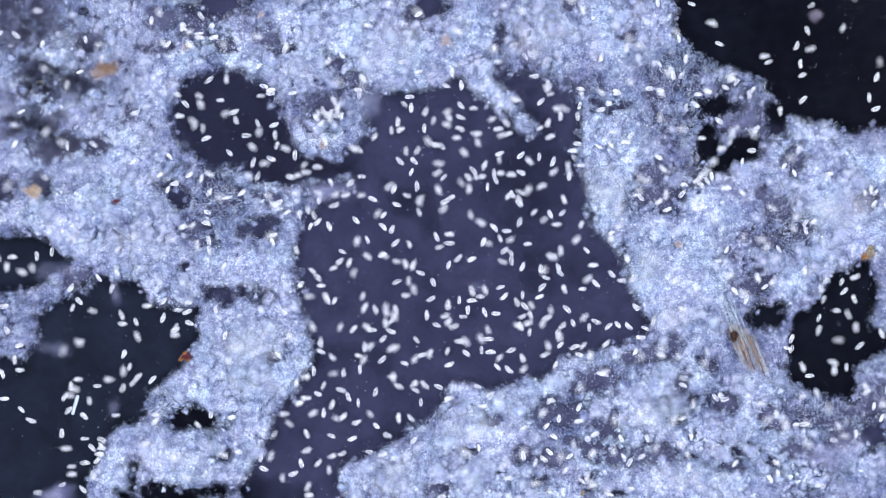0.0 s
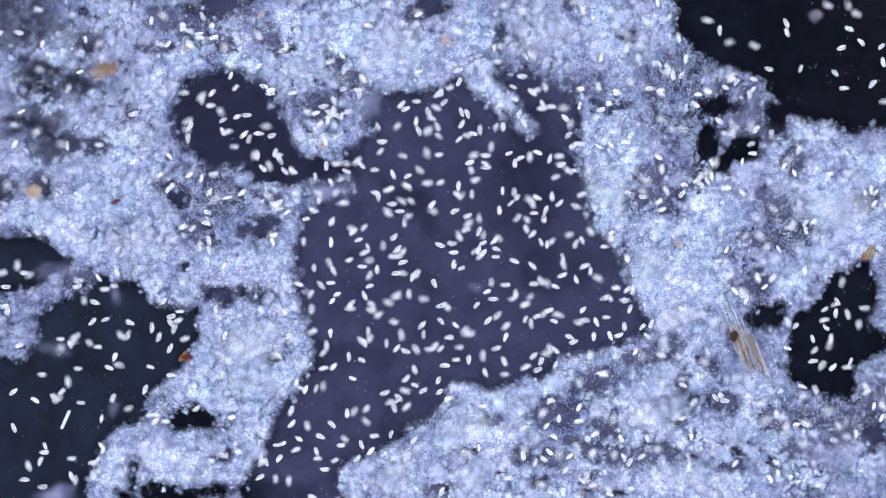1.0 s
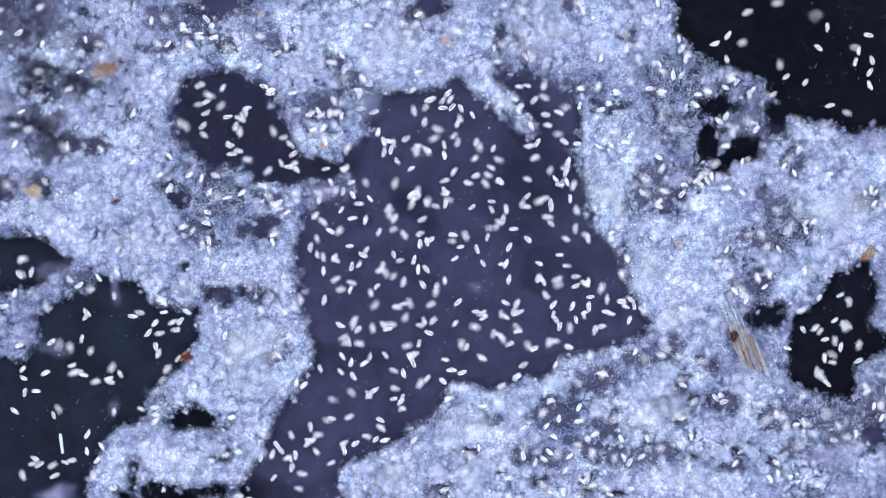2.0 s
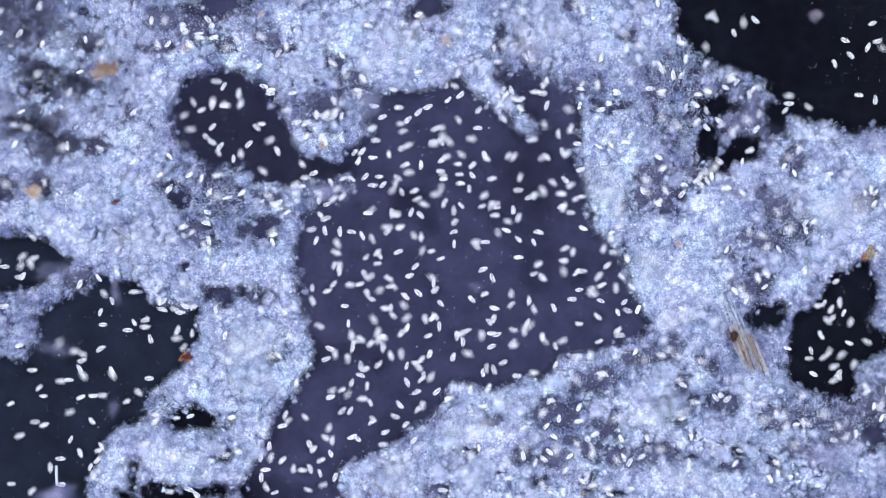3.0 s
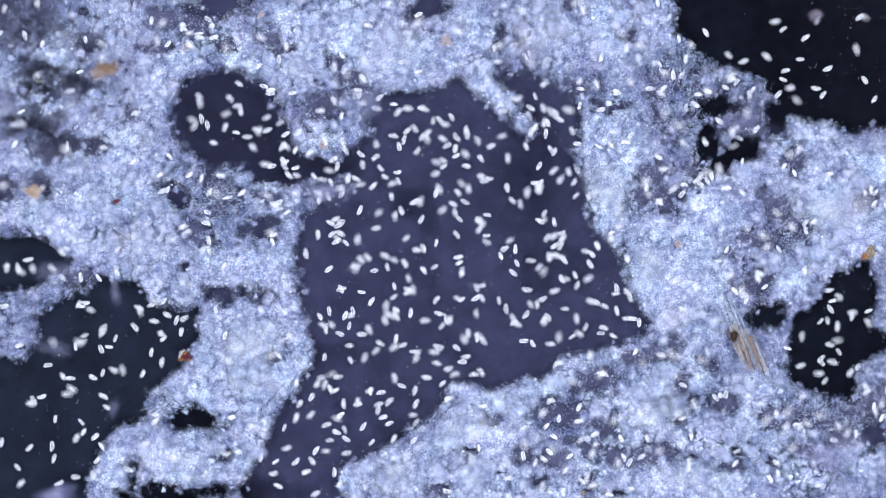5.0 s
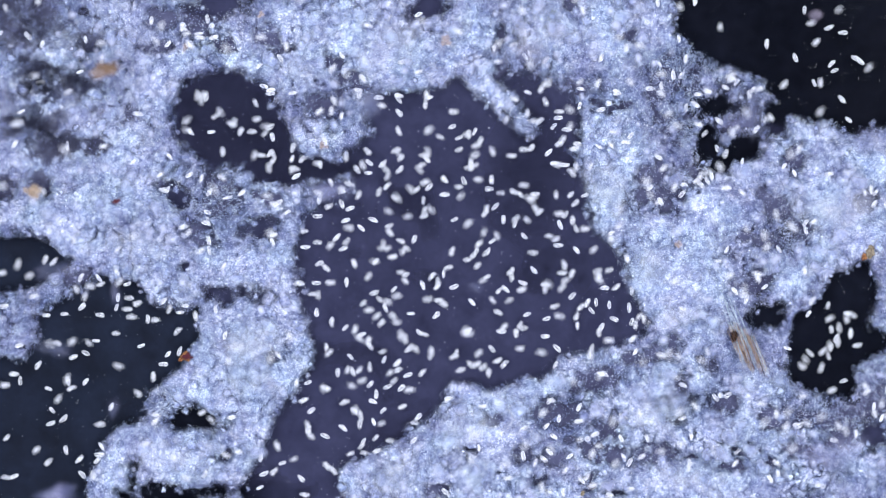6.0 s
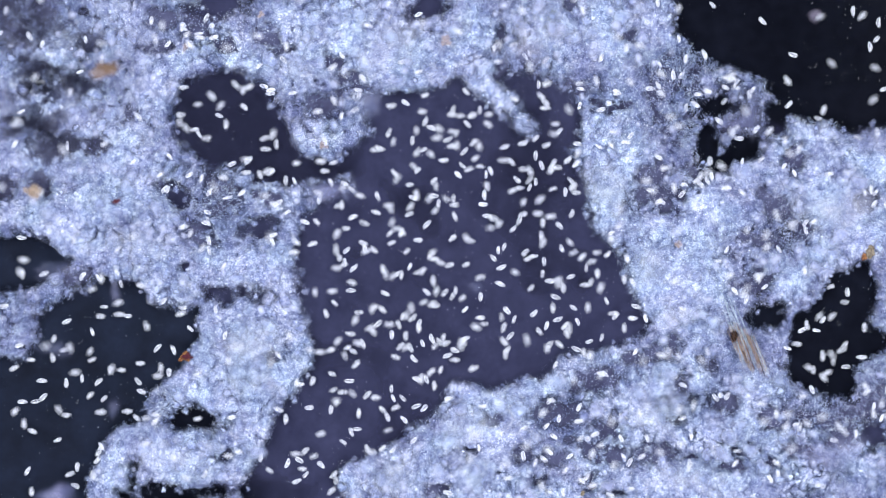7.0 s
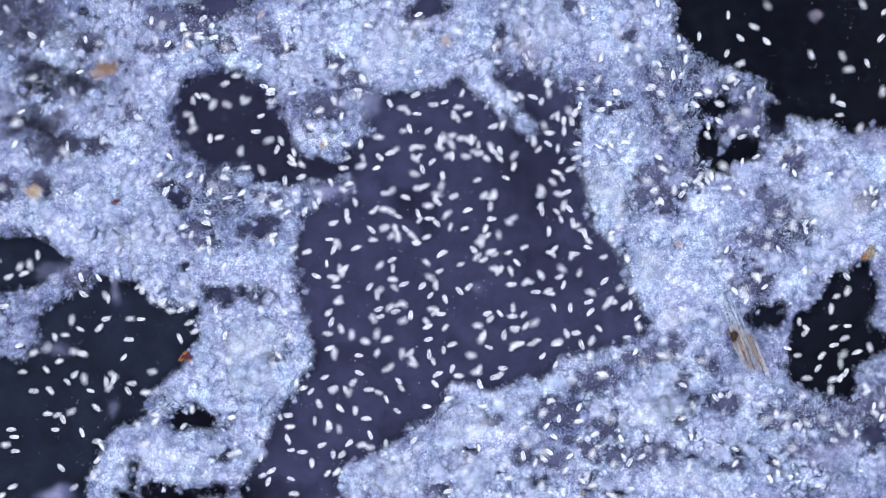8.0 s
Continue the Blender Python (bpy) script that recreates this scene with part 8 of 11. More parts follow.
    walk(CILIATES[216],swim(216,(727,740,12,135), (704,713,31,135), (749,692,31,213), (773,648,12,248), (756,671,12,235), (741,695,12,254), (740,725,12,225), (705,762,31,225), (732,737,31,244), (735,700,31,202), (711,683,31,154), (685,675,31,177), (655,680,31,225), (690,635,12,248), (705,575,12,292), (698,520,12,270), (695,475,12,270)))
    walk(CILIATES[217],swim(217,(666,754,46,135), (640,760,46,202), (603,788,46,180), (583,823,86,202), (560,799,86,129), (542,772,86,108), (540,738,86,135), (547,797,86,90), (540,755,86,135), (493,755,86,57), (447,754,86,-4), (401,748,86,-15), (358,730,86,22), (350,730,86,90), (350,741,86,12), (340,728,86,-45), (340,725,86,-90)))
    walk(CILIATES[218],swim(218,(631,747,11,22), (678,712,11,68), (718,670,11,45), (758,637,11,45), (728,630,11,-5), (698,631,11,15), (670,645,11,45), (673,708,11,68), (678,755,11,112), (723,740,11,34), (737,715,11,61), (751,690,11,79), (748,660,11,45), (777,628,46,68), (823,600,46,22), (870,577,46,22), (912,580,11,0)))
    walk(CILIATES[219],swim(219,(503,733,95,0), (518,742,95,-45), (567,773,40,-22), (608,805,40,-45), (629,785,40,33), (654,773,40,21), (682,765,40,22), (636,785,40,45), (590,803,40,22), (627,767,40,22), (596,765,40,-19), (572,748,40,-41), (551,727,40,37), (522,766,40,45), (530,815,40,-33), (530,815,95,45), (570,788,40,22)))
    walk(CILIATES[220],swim(220,(512,750,96,315), (545,790,48,360), (490,788,48,360), (492,790,48,382), (512,813,48,319), (537,829,48,335), (566,838,48,292), (587,865,48,315), (621,842,58,237), (633,802,48,202), (658,783,48,231), (670,756,48,251), (678,727,48,225), (642,770,48,225), (607,783,48,147), (620,803,96,135), (600,760,96,90)))
    walk(CILIATES[221],swim(221,(484,770,5,225), (480,835,5,248), (463,820,70,225), (465,870,5,270), (422,880,70,192), (378,877,58,172), (335,868,38,158), (306,865,38,167), (279,855,58,158), (252,844,58,155), (227,831,58,155), (201,819,58,152), (176,804,58,180), (170,803,38,180), (174,800,58,248), (160,843,5,292), (130,863,5,214)))
    walk(CILIATES[222],swim(222,(543,768,9,112), (531,727,40,112), (541,690,40,68), (566,667,9,22), (538,682,70,40), (519,706,70,58), (505,735,9,68), (508,738,9,22), (560,705,40,45), (575,660,9,90), (584,689,9,117), (601,712,9,138), (627,728,9,135), (677,742,40,135), (715,743,40,135), (668,728,40,112), (655,770,40,112)))
    walk(CILIATES[223],swim(223,(586,772,32,158), (540,745,32,135), (533,688,58,158), (557,735,32,135), (587,741,32,163), (614,752,32,142), (633,777,32,135), (598,737,32,158), (613,695,32,236), (642,660,9,225), (620,638,9,299), (614,609,32,279), (611,580,32,225), (583,617,32,180), (625,622,9,158), (660,644,32,158), (705,675,32,135)))
    walk(CILIATES[224],swim(224,(623,776,31,202), (580,789,31,180), (523,796,12,202), (480,770,12,158), (497,797,12,128), (518,819,12,147), (548,830,12,112), (558,862,12,90), (515,847,12,168), (470,848,12,202), (492,861,12,156), (515,869,12,162), (539,876,12,173), (565,875,12,202), (590,840,12,225), (560,867,31,202), (595,835,70,225)))
    walk(CILIATES[225],swim(225,(686,771,7,338), (716,760,7,382), (663,772,46,360), (607,773,46,360), (609,798,46,282), (611,824,58,251), (593,845,46,248), (595,810,46,292), (626,775,46,215), (670,758,7,225), (669,727,7,260), (681,700,7,242), (697,675,7,225), (722,632,7,225), (718,595,7,270), (720,550,7,225), (747,507,46,225)))
    walk(CILIATES[226],swim(226,(653,800,36,0), (677,808,58,-45), (692,769,36,-103), (695,728,36,-180), (712,704,36,-117), (721,677,36,-98), (720,648,36,-112), (725,655,36,-68), (755,690,36,-45), (760,735,93,-45), (731,735,93,-2), (701,733,93,16), (675,750,93,22), (730,737,93,22), (687,762,93,22), (738,737,93,45), (703,728,36,-33)))
    walk(CILIATES[227],swim(227,(543,797,90,202), (525,816,32,180), (575,830,32,180), (567,837,90,135), (535,838,90,172), (506,828,90,153), (480,810,90,75), (520,772,32,45), (495,793,32,0), (540,790,32,22), (523,817,32,43), (497,830,32,21), (467,838,32,22), (478,846,32,22), (525,852,32,22), (485,873,32,45), (475,853,32,68)))
    walk(CILIATES[228],swim(228,(588,807,73,22), (635,801,34,0), (632,812,58,45), (600,835,73,45), (630,826,73,22), (657,811,73,39), (678,787,73,0), (635,757,73,0), (685,770,73,0), (717,745,34,45), (689,750,34,22), (665,766,34,36), (643,783,34,68), (662,755,34,68), (650,795,73,112), (650,758,73,90), (628,727,73,90)))
    walk(CILIATES[229],swim(229,(605,803,6,202), (558,815,6,158), (593,815,6,202), (650,806,58,202), (665,778,32,228), (689,762,32,206), (718,752,32,225), (755,738,32,202), (713,740,6,202), (752,725,6,225), (736,749,6,233), (718,770,70,214), (690,780,6,180), (712,755,6,112), (677,725,6,135), (653,706,32,158), (612,690,6,112)))
    walk(CILIATES[230],swim(230,(480,808,99,248), (468,848,47,292), (460,845,47,214), (523,835,47,202), (522,806,47,272), (521,778,47,293), (500,755,47,371), (538,750,47,315), (578,780,99,315), (623,779,47,360), (643,755,47,415), (658,729,47,429), (665,698,47,450), (665,663,47,472), (641,609,47,472), (623,528,99,450), (605,482,99,450)))
    walk(CILIATES[231],swim(231,(467,830,46,338), (506,852,46,338), (471,818,46,292), (485,872,46,270), (439,884,46,192), (393,881,58,175), (347,876,46,135), (403,851,58,195), (465,845,46,117), (460,850,5,180), (484,838,5,189), (508,842,46,169), (533,847,46,135), (573,873,5,180), (595,850,5,102), (590,818,5,180), (605,805,5,225)))
    walk(CILIATES[232],swim(232,(500,846,99,90), (498,800,99,68), (488,848,99,90), (508,860,99,157), (529,865,99,171), (550,867,99,189), (572,858,99,202), (532,868,99,225), (570,830,34,225), (605,803,99,225), (576,799,99,179), (547,802,99,194), (520,813,99,202), (577,778,99,225), (555,808,99,202), (515,800,99,135), (515,797,34,180)))
    walk(CILIATES[233],swim(233,(519,838,46,22), (511,794,46,92), (516,750,46,45), (553,757,14,0), (544,784,14,57), (524,801,14,35), (500,815,14,45), (530,800,14,45), (553,783,14,0), (620,745,14,45), (609,715,14,98), (612,686,14,74), (625,658,14,112), (655,690,14,135), (685,738,14,112), (687,740,14,135), (648,742,46,180)))
    walk(CILIATES[234],swim(234,(563,820,5,225), (547,852,44,270), (560,800,44,292), (573,757,5,248), (554,779,5,235), (540,804,5,251), (535,833,5,180), (592,833,5,202), (635,812,70,180), (677,800,70,248), (697,777,5,236), (710,751,5,255), (712,720,5,202), (738,708,5,225), (768,683,5,270), (765,632,5,292), (770,680,44,315)))
    walk(CILIATES[235],swim(235,(582,832,92,90), (570,790,37,112), (529,777,37,145), (502,743,92,112), (516,770,92,111), (523,799,92,94), (520,830,92,90), (520,797,92,68), (513,745,92,90), (545,707,92,45), (561,680,92,49), (584,662,92,25), (615,655,92,68), (620,660,92,68), (595,712,92,68), (630,665,92,45), (667,625,92,68)))
    walk(CILIATES[236],swim(236,(545,862,91,248), (551,870,91,292), (512,852,91,270), (538,805,91,248), (510,812,91,195), (482,820,35,215), (463,845,35,270), (477,813,35,270), (515,760,91,225), (483,798,91,270), (507,793,91,192), (532,789,91,209), (550,770,91,135), (575,803,35,158), (523,803,91,180), (478,821,35,180), (535,800,35,180)))
    walk(CILIATES[237],swim(237,(547,877,12,0), (590,875,12,22), (553,880,47,-22), (512,855,12,-90), (516,828,12,-103), (524,803,12,-128), (548,787,12,-68), (538,838,47,-112), (530,875,12,-135), (573,838,12,-158), (552,816,12,-236), (545,789,12,-263), (545,760,12,-270), (523,720,47,-225), (547,722,47,-180), (505,740,12,-180), (510,735,12,-180)))
    walk(CILIATES[238],swim(238,(675,806,78,180), (617,811,78,158), (562,812,78,180), (618,812,78,180), (586,820,78,205), (562,839,78,228), (545,867,78,158), (500,855,78,180), (533,880,78,165), (575,875,78,225), (600,857,78,229), (612,832,78,250), (620,803,78,202), (583,808,78,180), (535,830,78,180), (482,842,78,180), (465,842,78,202)))
    walk(CILIATES[239],swim(239,(836,515,94,112), (818,475,94,112), (813,418,94,112), (807,363,47,112), (787,339,47,117), (781,312,47,95), (782,282,47,45), (785,326,94,68), (765,368,94,22), (714,380,47,22), (733,357,47,34), (759,349,47,13), (787,345,47,0), (787,340,47,45), (756,398,47,45), (735,435,94,45), (792,380,94,45)))
    walk(CILIATES[240],swim(240,(858,513,102,112), (838,474,102,130), (803,447,49,180), (755,459,49,180), (756,428,49,102), (746,401,49,118), (728,376,49,68), (741,328,102,68), (753,260,102,90), (760,225,102,45), (784,246,102,-30), (812,255,102,-11), (843,257,102,22), (880,240,102,45), (864,220,102,-33), (885,250,102,0), (817,245,102,0)))
    walk(CILIATES[241],swim(241,(850,525,12,180), (818,531,43,180), (862,517,43,202), (820,548,12,180), (806,573,12,226), (783,585,12,204), (758,595,12,202), (755,598,12,202), (715,615,12,225), (740,600,12,225), (713,611,12,200), (685,620,12,182), (655,613,12,135), (693,643,43,112), (693,688,43,90), (677,753,43,90), (683,785,12,90)))
    walk(CILIATES[242],swim(242,(835,533,43,0), (897,543,43,-22), (930,540,97,22), (968,530,43,0), (961,499,43,-65), (943,475,43,-45), (918,456,43,0), (875,457,97,45), (855,510,97,90), (832,563,97,45), (827,591,97,87), (829,619,97,106), (843,645,97,28), (880,652,97,0), (838,652,97,22), (870,618,43,68), (848,655,97,68)))
    walk(CILIATES[243],swim(243,(828,549,41,270), (825,596,41,248), (830,637,41,270), (812,685,58,270), (784,675,41,319), (773,650,41,297), (760,627,41,248), (715,675,41,202), (680,705,5,225), (630,708,5,180), (654,691,5,208), (680,681,41,184), (710,687,41,225), (717,687,5,270), (700,722,5,202), (653,753,5,225), (618,785,41,225)))
    walk(CILIATES[244],swim(244,(820,561,33,0), (824,518,33,-78), (816,475,33,-156), (850,447,9,-135), (863,420,9,-103), (863,393,9,-80), (853,366,9,-158), (858,385,9,-112), (837,440,33,-112), (890,392,33,-135), (862,381,33,-190), (833,382,33,-172), (804,389,33,-157), (838,375,33,-225), (803,352,9,-270), (828,315,9,-270), (847,257,9,-270)))
    walk(CILIATES[245],swim(245,(858,553,40,292), (862,591,40,292), (892,640,76,292), (935,648,76,360), (915,668,76,404), (895,686,76,382), (865,688,76,428), (870,680,40,405), (826,688,58,352), (785,668,76,382), (755,668,76,354), (727,662,76,333), (703,642,76,405), (730,622,76,405), (740,580,76,450), (790,565,76,382), (757,578,40,382)))
    walk(CILIATES[246],swim(246,(878,555,31,0), (935,559,31,0), (972,549,31,22), (920,557,31,22), (895,536,31,-29), (867,528,31,-6), (835,530,31,-45), (795,518,8,-45), (743,497,31,0), (703,490,8,-22), (722,514,8,-36), (749,523,8,-18), (777,532,8,0), (728,530,31,-22), (710,487,8,-90), (730,453,8,-135), (755,420,8,-158)))
    walk(CILIATES[247],swim(247,(886,509,37,22), (952,512,37,0), (983,508,37,-22), (1015,535,37,-22), (1045,526,37,5), (1075,529,37,-9), (1105,535,37,45), (1075,553,37,0), (1025,560,6,22), (1025,607,6,90), (1036,579,6,64), (1050,554,37,43), (1078,540,37,90), (1050,570,6,45), (1015,545,37,-33), (993,503,6,-68), (978,450,6,-45)))
    walk(CILIATES[248],swim(248,(892,524,32,45), (952,499,32,22), (995,487,32,22), (1045,468,11,45), (1041,500,11,86), (1041,531,11,106), (1058,560,11,135), (1092,582,32,135), (1060,558,32,90), (1090,520,11,45), (1092,550,11,105), (1105,575,11,119), (1120,600,70,45), (1077,587,11,0), (1120,563,11,0), (1130,560,11,-78), (1120,515,70,-135)))
    walk(CILIATES[249],swim(249,(915,535,6,112), (878,483,6,112), (855,448,37,45), (894,418,6,22), (890,388,6,80), (903,362,6,62), (917,337,6,0), (881,360,37,45), (846,384,6,22), (812,405,6,22), (805,376,6,96), (805,347,37,74), (821,320,37,112), (801,273,37,90), (802,195,6,68), (840,170,70,45), (803,203,6,90)))
    walk(CILIATES[250],swim(250,(925,523,49,270), (913,568,105,248), (938,526,105,225), (900,552,105,225), (914,579,105,303), (937,595,105,333), (965,605,105,315), (955,640,105,237), (990,608,49,180), (1033,585,49,202), (1063,590,49,182), (1091,583,49,200), (1118,570,49,248), (1115,570,49,170), (1073,533,49,112), (1065,485,105,135), (1097,510,105,202)))
    walk(CILIATES[251],swim(251,(929,542,34,315), (975,570,34,360), (1025,570,98,360), (1010,605,98,282), (981,603,98,353), (954,598,98,341), (928,585,98,270), (930,630,98,292), (925,563,98,270), (945,535,34,225), (930,557,34,235), (914,578,34,213), (887,586,34,180), (938,587,98,202), (987,565,34,202), (1025,530,34,202), (1070,498,34,225)))
    walk(CILIATES[252],swim(252,(939,557,35,112), (945,486,6,68), (945,503,6,0), (990,490,6,0), (1020,490,6,0), (1050,490,6,20), (1075,470,6,45), (1030,485,6,45), (1070,455,6,45), (1035,480,6,68), (1021,505,6,66), (1012,531,6,89), (1020,560,6,68), (985,590,6,22), (955,587,6,-56), (955,540,35,-90), (930,577,6,-135)))
    walk(CILIATES[253],swim(253,(925,560,6,22), (982,542,6,22), (950,560,6,22), (921,570,6,0), (895,561,6,-30), (875,543,6,-47), (858,521,6,22), (905,503,36,22), (957,478,36,22), (1005,460,6,45), (1018,487,6,115), (1031,514,6,99), (1027,545,6,45), (1060,497,6,45), (1075,450,6,45), (1040,470,6,45), (990,490,6,22)))
    walk(CILIATES[254],swim(254,(922,577,12,112), (925,575,12,135), (983,620,12,135), (1000,590,12,90), (983,566,12,129), (963,545,12,145), (935,532,12,90), (942,495,40,68), (950,440,12,45), (1007,420,12,0), (982,435,12,35), (960,453,40,49), (945,478,40,127), (923,443,12,202), (957,418,12,270), (983,365,12,248), (971,410,12,270)))
    walk(CILIATES[255],swim(255,(935,572,92,22), (972,545,92,68), (957,497,92,112), (982,545,92,90), (966,522,92,122), (953,497,92,103), (953,468,92,25), (1018,430,92,45), (1035,390,92,68), (1025,425,47,68), (1047,450,47,129), (1066,476,47,111), (1070,510,47,180), (1005,504,47,180), (972,498,47,180), (930,495,92,180), (930,500,92,225)))
    walk(CILIATES[256],swim(256,(937,588,31,270), (914,627,31,248), (930,565,13,248), (903,613,13,248), (882,592,13,326), (855,587,13,353), (827,585,13,382), (895,548,13,382), (930,535,13,382), (972,545,13,304), (1000,547,13,360), (1028,545,31,373), (1055,535,31,450), (1053,480,31,472), (1038,475,31,450), (1025,435,31,428), (973,447,13,360)))
    walk(CILIATES[257],swim(257,(960,509,47,45), (985,465,47,45), (1020,432,7,68), (1028,395,7,90), (1041,423,7,104), (1042,451,7,79), (1030,480,7,1), (975,490,7,22), (910,508,7,0), (902,515,7,0), (933,512,7,-6), (959,521,7,-31), (982,542,7,22), (937,553,7,45), (903,595,47,45), (937,563,47,45), (893,593,47,90)))
    walk(CILIATES[258],swim(258,(955,526,39,202), (917,558,74,225), (895,597,39,248), (943,550,39,225), (914,555,39,200), (890,569,39,219), (870,590,39,180), (908,575,74,180), (860,600,74,202), (840,630,39,225), (844,598,39,268), (843,566,39,278), (835,535,39,315), (793,502,39,292), (768,458,74,360), (815,447,39,360), (870,445,74,382)))
    walk(CILIATES[259],swim(259,(975,550,104,90), (975,487,104,90), (968,433,47,90), (985,472,47,90), (954,467,47,155), (934,448,47,131), (917,424,47,135), (873,395,47,180), (822,374,47,135), (870,425,47,90), (886,453,47,110), (891,483,47,87), (883,515,47,45), (915,483,47,22), (912,483,104,-22), (950,502,47,-45), (980,545,47,-68)))
    walk(CILIATES[260],swim(260,(968,563,8,202), (935,538,8,158), (894,504,8,180), (880,543,8,225), (852,554,8,210), (828,573,8,223), (808,595,8,270), (825,555,8,248), (836,510,8,292), (842,455,8,270), (811,456,8,192), (785,467,8,217), (765,490,8,225), (768,498,8,270), (763,453,8,225), (815,412,38,225), (780,450,38,225)))
    walk(CILIATES[261],swim(261,(999,512,71,292), (1020,560,48,292), (1051,596,48,270), (1033,613,71,270), (1007,614,71,348), (983,609,71,341), (960,597,71,270), (960,630,71,270), (952,583,71,292), (978,543,71,248), (962,566,71,228), (941,584,71,207), (913,590,71,270), (903,620,71,292), (897,550,48,315), (897,537,48,315), (880,480,71,270)))
    walk(CILIATES[262],swim(262,(1031,512,39,0), (1060,465,7,68), (1070,437,7,0), (1032,485,7,45), (1003,471,7,-7), (974,478,7,13), (945,485,7,22), (980,460,39,22), (925,490,7,22), (880,502,7,22), (883,532,7,100), (896,557,7,131), (920,575,7,53), (890,613,7,68), (910,565,39,68), (935,515,7,68), (927,557,7,45)))
    walk(CILIATES[263],swim(263,(1003,548,32,135), (988,505,32,112), (942,471,32,135), (915,410,32,112), (901,438,32,60), (884,464,32,41), (855,478,32,22), (898,478,32,0), (895,487,5,45), (908,460,5,68), (939,462,5,-3), (969,463,5,-21), (995,483,5,0), (946,488,32,-22), (983,525,32,-22), (1030,557,32,-68), (1030,610,32,-68)))
    walk(CILIATES[264],swim(264,(1034,562,106,45), (1083,535,44,22), (1110,513,44,45), (1105,515,106,45), (1100,486,106,110), (1086,462,106,124), (1068,440,106,68), (1055,483,106,68), (1027,530,106,90), (1003,575,106,68), (1025,591,106,146), (1050,598,106,168), (1077,602,106,180), (1140,597,106,180), (1143,563,44,102), (1140,565,106,180), (1130,577,106,112)))
    walk(CILIATES[265],swim(265,(1014,572,36,112), (1018,547,36,90), (1020,495,36,112), (1017,447,36,135), (990,451,36,180), (966,447,36,154), (945,429,36,112), (943,383,76,90), (945,328,76,90), (948,285,76,90), (931,259,76,111), (927,230,76,88), (933,200,76,90), (943,152,76,45), (953,150,36,90), (965,185,76,112), (958,180,76,68)))
    walk(CILIATES[266],swim(266,(995,578,8,225), (990,580,41,180), (1035,568,8,180), (1036,580,8,202), (1064,579,8,195), (1088,566,8,213), (1110,550,8,158), (1148,560,70,225), (1118,560,8,147), (1115,495,70,90), (1116,526,8,106), (1131,550,8,126), (1150,573,8,90), (1125,540,8,158), (1125,542,41,158), (1070,520,8,180), (1042,535,41,202)))
    walk(CILIATES[267],swim(267,(987,592,48,270), (955,655,48,270), (957,640,48,248), (988,605,48,270), (990,578,48,260), (997,553,48,245), (1012,530,48,180), (1050,520,10,202), (1083,530,48,135), (1077,485,48,90), (1091,510,48,105), (1091,537,48,85), (1087,565,48,158), (1028,555,10,180), (1085,555,10,180), (1118,533,10,202), (1085,535,10,180)))
    walk(CILIATES[268],swim(268,(1043,580,40,270), (1090,595,40,192), (1137,579,40,225), (1123,560,40,303), (1108,543,40,329), (1086,538,40,348), (1063,533,40,338), (1023,520,40,315), (973,480,40,315), (930,492,91,382), (954,473,91,409), (968,448,91,432), (972,418,91,360), (1020,410,91,360), (1057,447,91,360), (1050,442,91,405), (1025,483,91,428)))
    walk(CILIATES[269],swim(269,(1055,569,34,158), (1011,558,34,202), (1070,528,7,202), (1095,508,7,202), (1105,537,7,280), (1107,566,7,262), (1097,595,7,184), (1033,580,34,180), (1040,563,7,225), (1005,605,7,180), (974,609,7,175), (948,600,7,149), (925,580,7,180), (970,592,7,180), (1020,617,34,158), (980,604,34,180), (942,608,7,202)))
    walk(CILIATES[270],swim(270,(1077,578,38,225), (1043,603,7,248), (1015,605,38,202), (975,620,38,225), (944,617,38,182), (915,622,7,205), (890,642,7,202), (925,625,7,225), (922,613,7,202), (957,605,38,180), (927,604,38,182), (898,607,38,194), (870,618,38,135), (828,617,38,158), (778,605,7,135), (735,597,7,180), (682,603,7,202)))
    walk(CILIATES[271],swim(271,(1093,575,41,135), (1043,572,41,180), (980,569,41,158), (1031,591,41,135), (1019,566,41,104), (1018,540,41,83), (1025,513,41,5), (975,535,6,45), (942,575,41,68), (960,628,41,90), (943,608,41,122), (933,584,41,101), (933,557,41,23), (931,547,41,68), (940,510,6,45), (960,472,41,68), (982,440,6,45)))
    walk(CILIATES[272],swim(272,(1113,577,32,135), (1110,548,32,90), (1120,513,58,90), (1078,500,4,12), (1075,530,4,89), (1077,559,4,108), (1093,585,4,45), (1047,613,32,45), (1083,575,32,45), (1140,565,4,45), (1110,563,4,4), (1083,569,4,27), (1060,588,4,90), (1010,607,4,22), (990,610,4,-45), (940,608,4,22), (985,610,4,0)))
    walk(CILIATES[273],swim(273,(1125,544,46,135), (1120,535,46,90), (1105,578,46,90), (1130,530,58,68), (1100,534,46,-5), (1073,525,96,-23), (1047,512,96,22), (1093,530,96,0), (1120,525,96,22), (1075,540,96,0), (1045,534,96,-24), (1022,517,96,-39), (1000,497,96,39), (975,525,96,45), (945,555,46,45), (912,565,46,-22), (863,555,46,22)))
    walk(CILIATES[274],swim(274,(1142,581,44,158), (1103,562,44,180), (1145,595,58,135), (1115,572,44,135), (1122,542,44,94), (1111,516,81,113), (1100,490,81,135), (1120,525,81,57), (1077,535,81,22), (1043,524,81,0), (1070,542,81,-30), (1099,556,81,-17), (1132,560,81,45), (1087,587,81,22), (1043,605,44,22), (1090,585,44,68), (1128,563,44,45)))
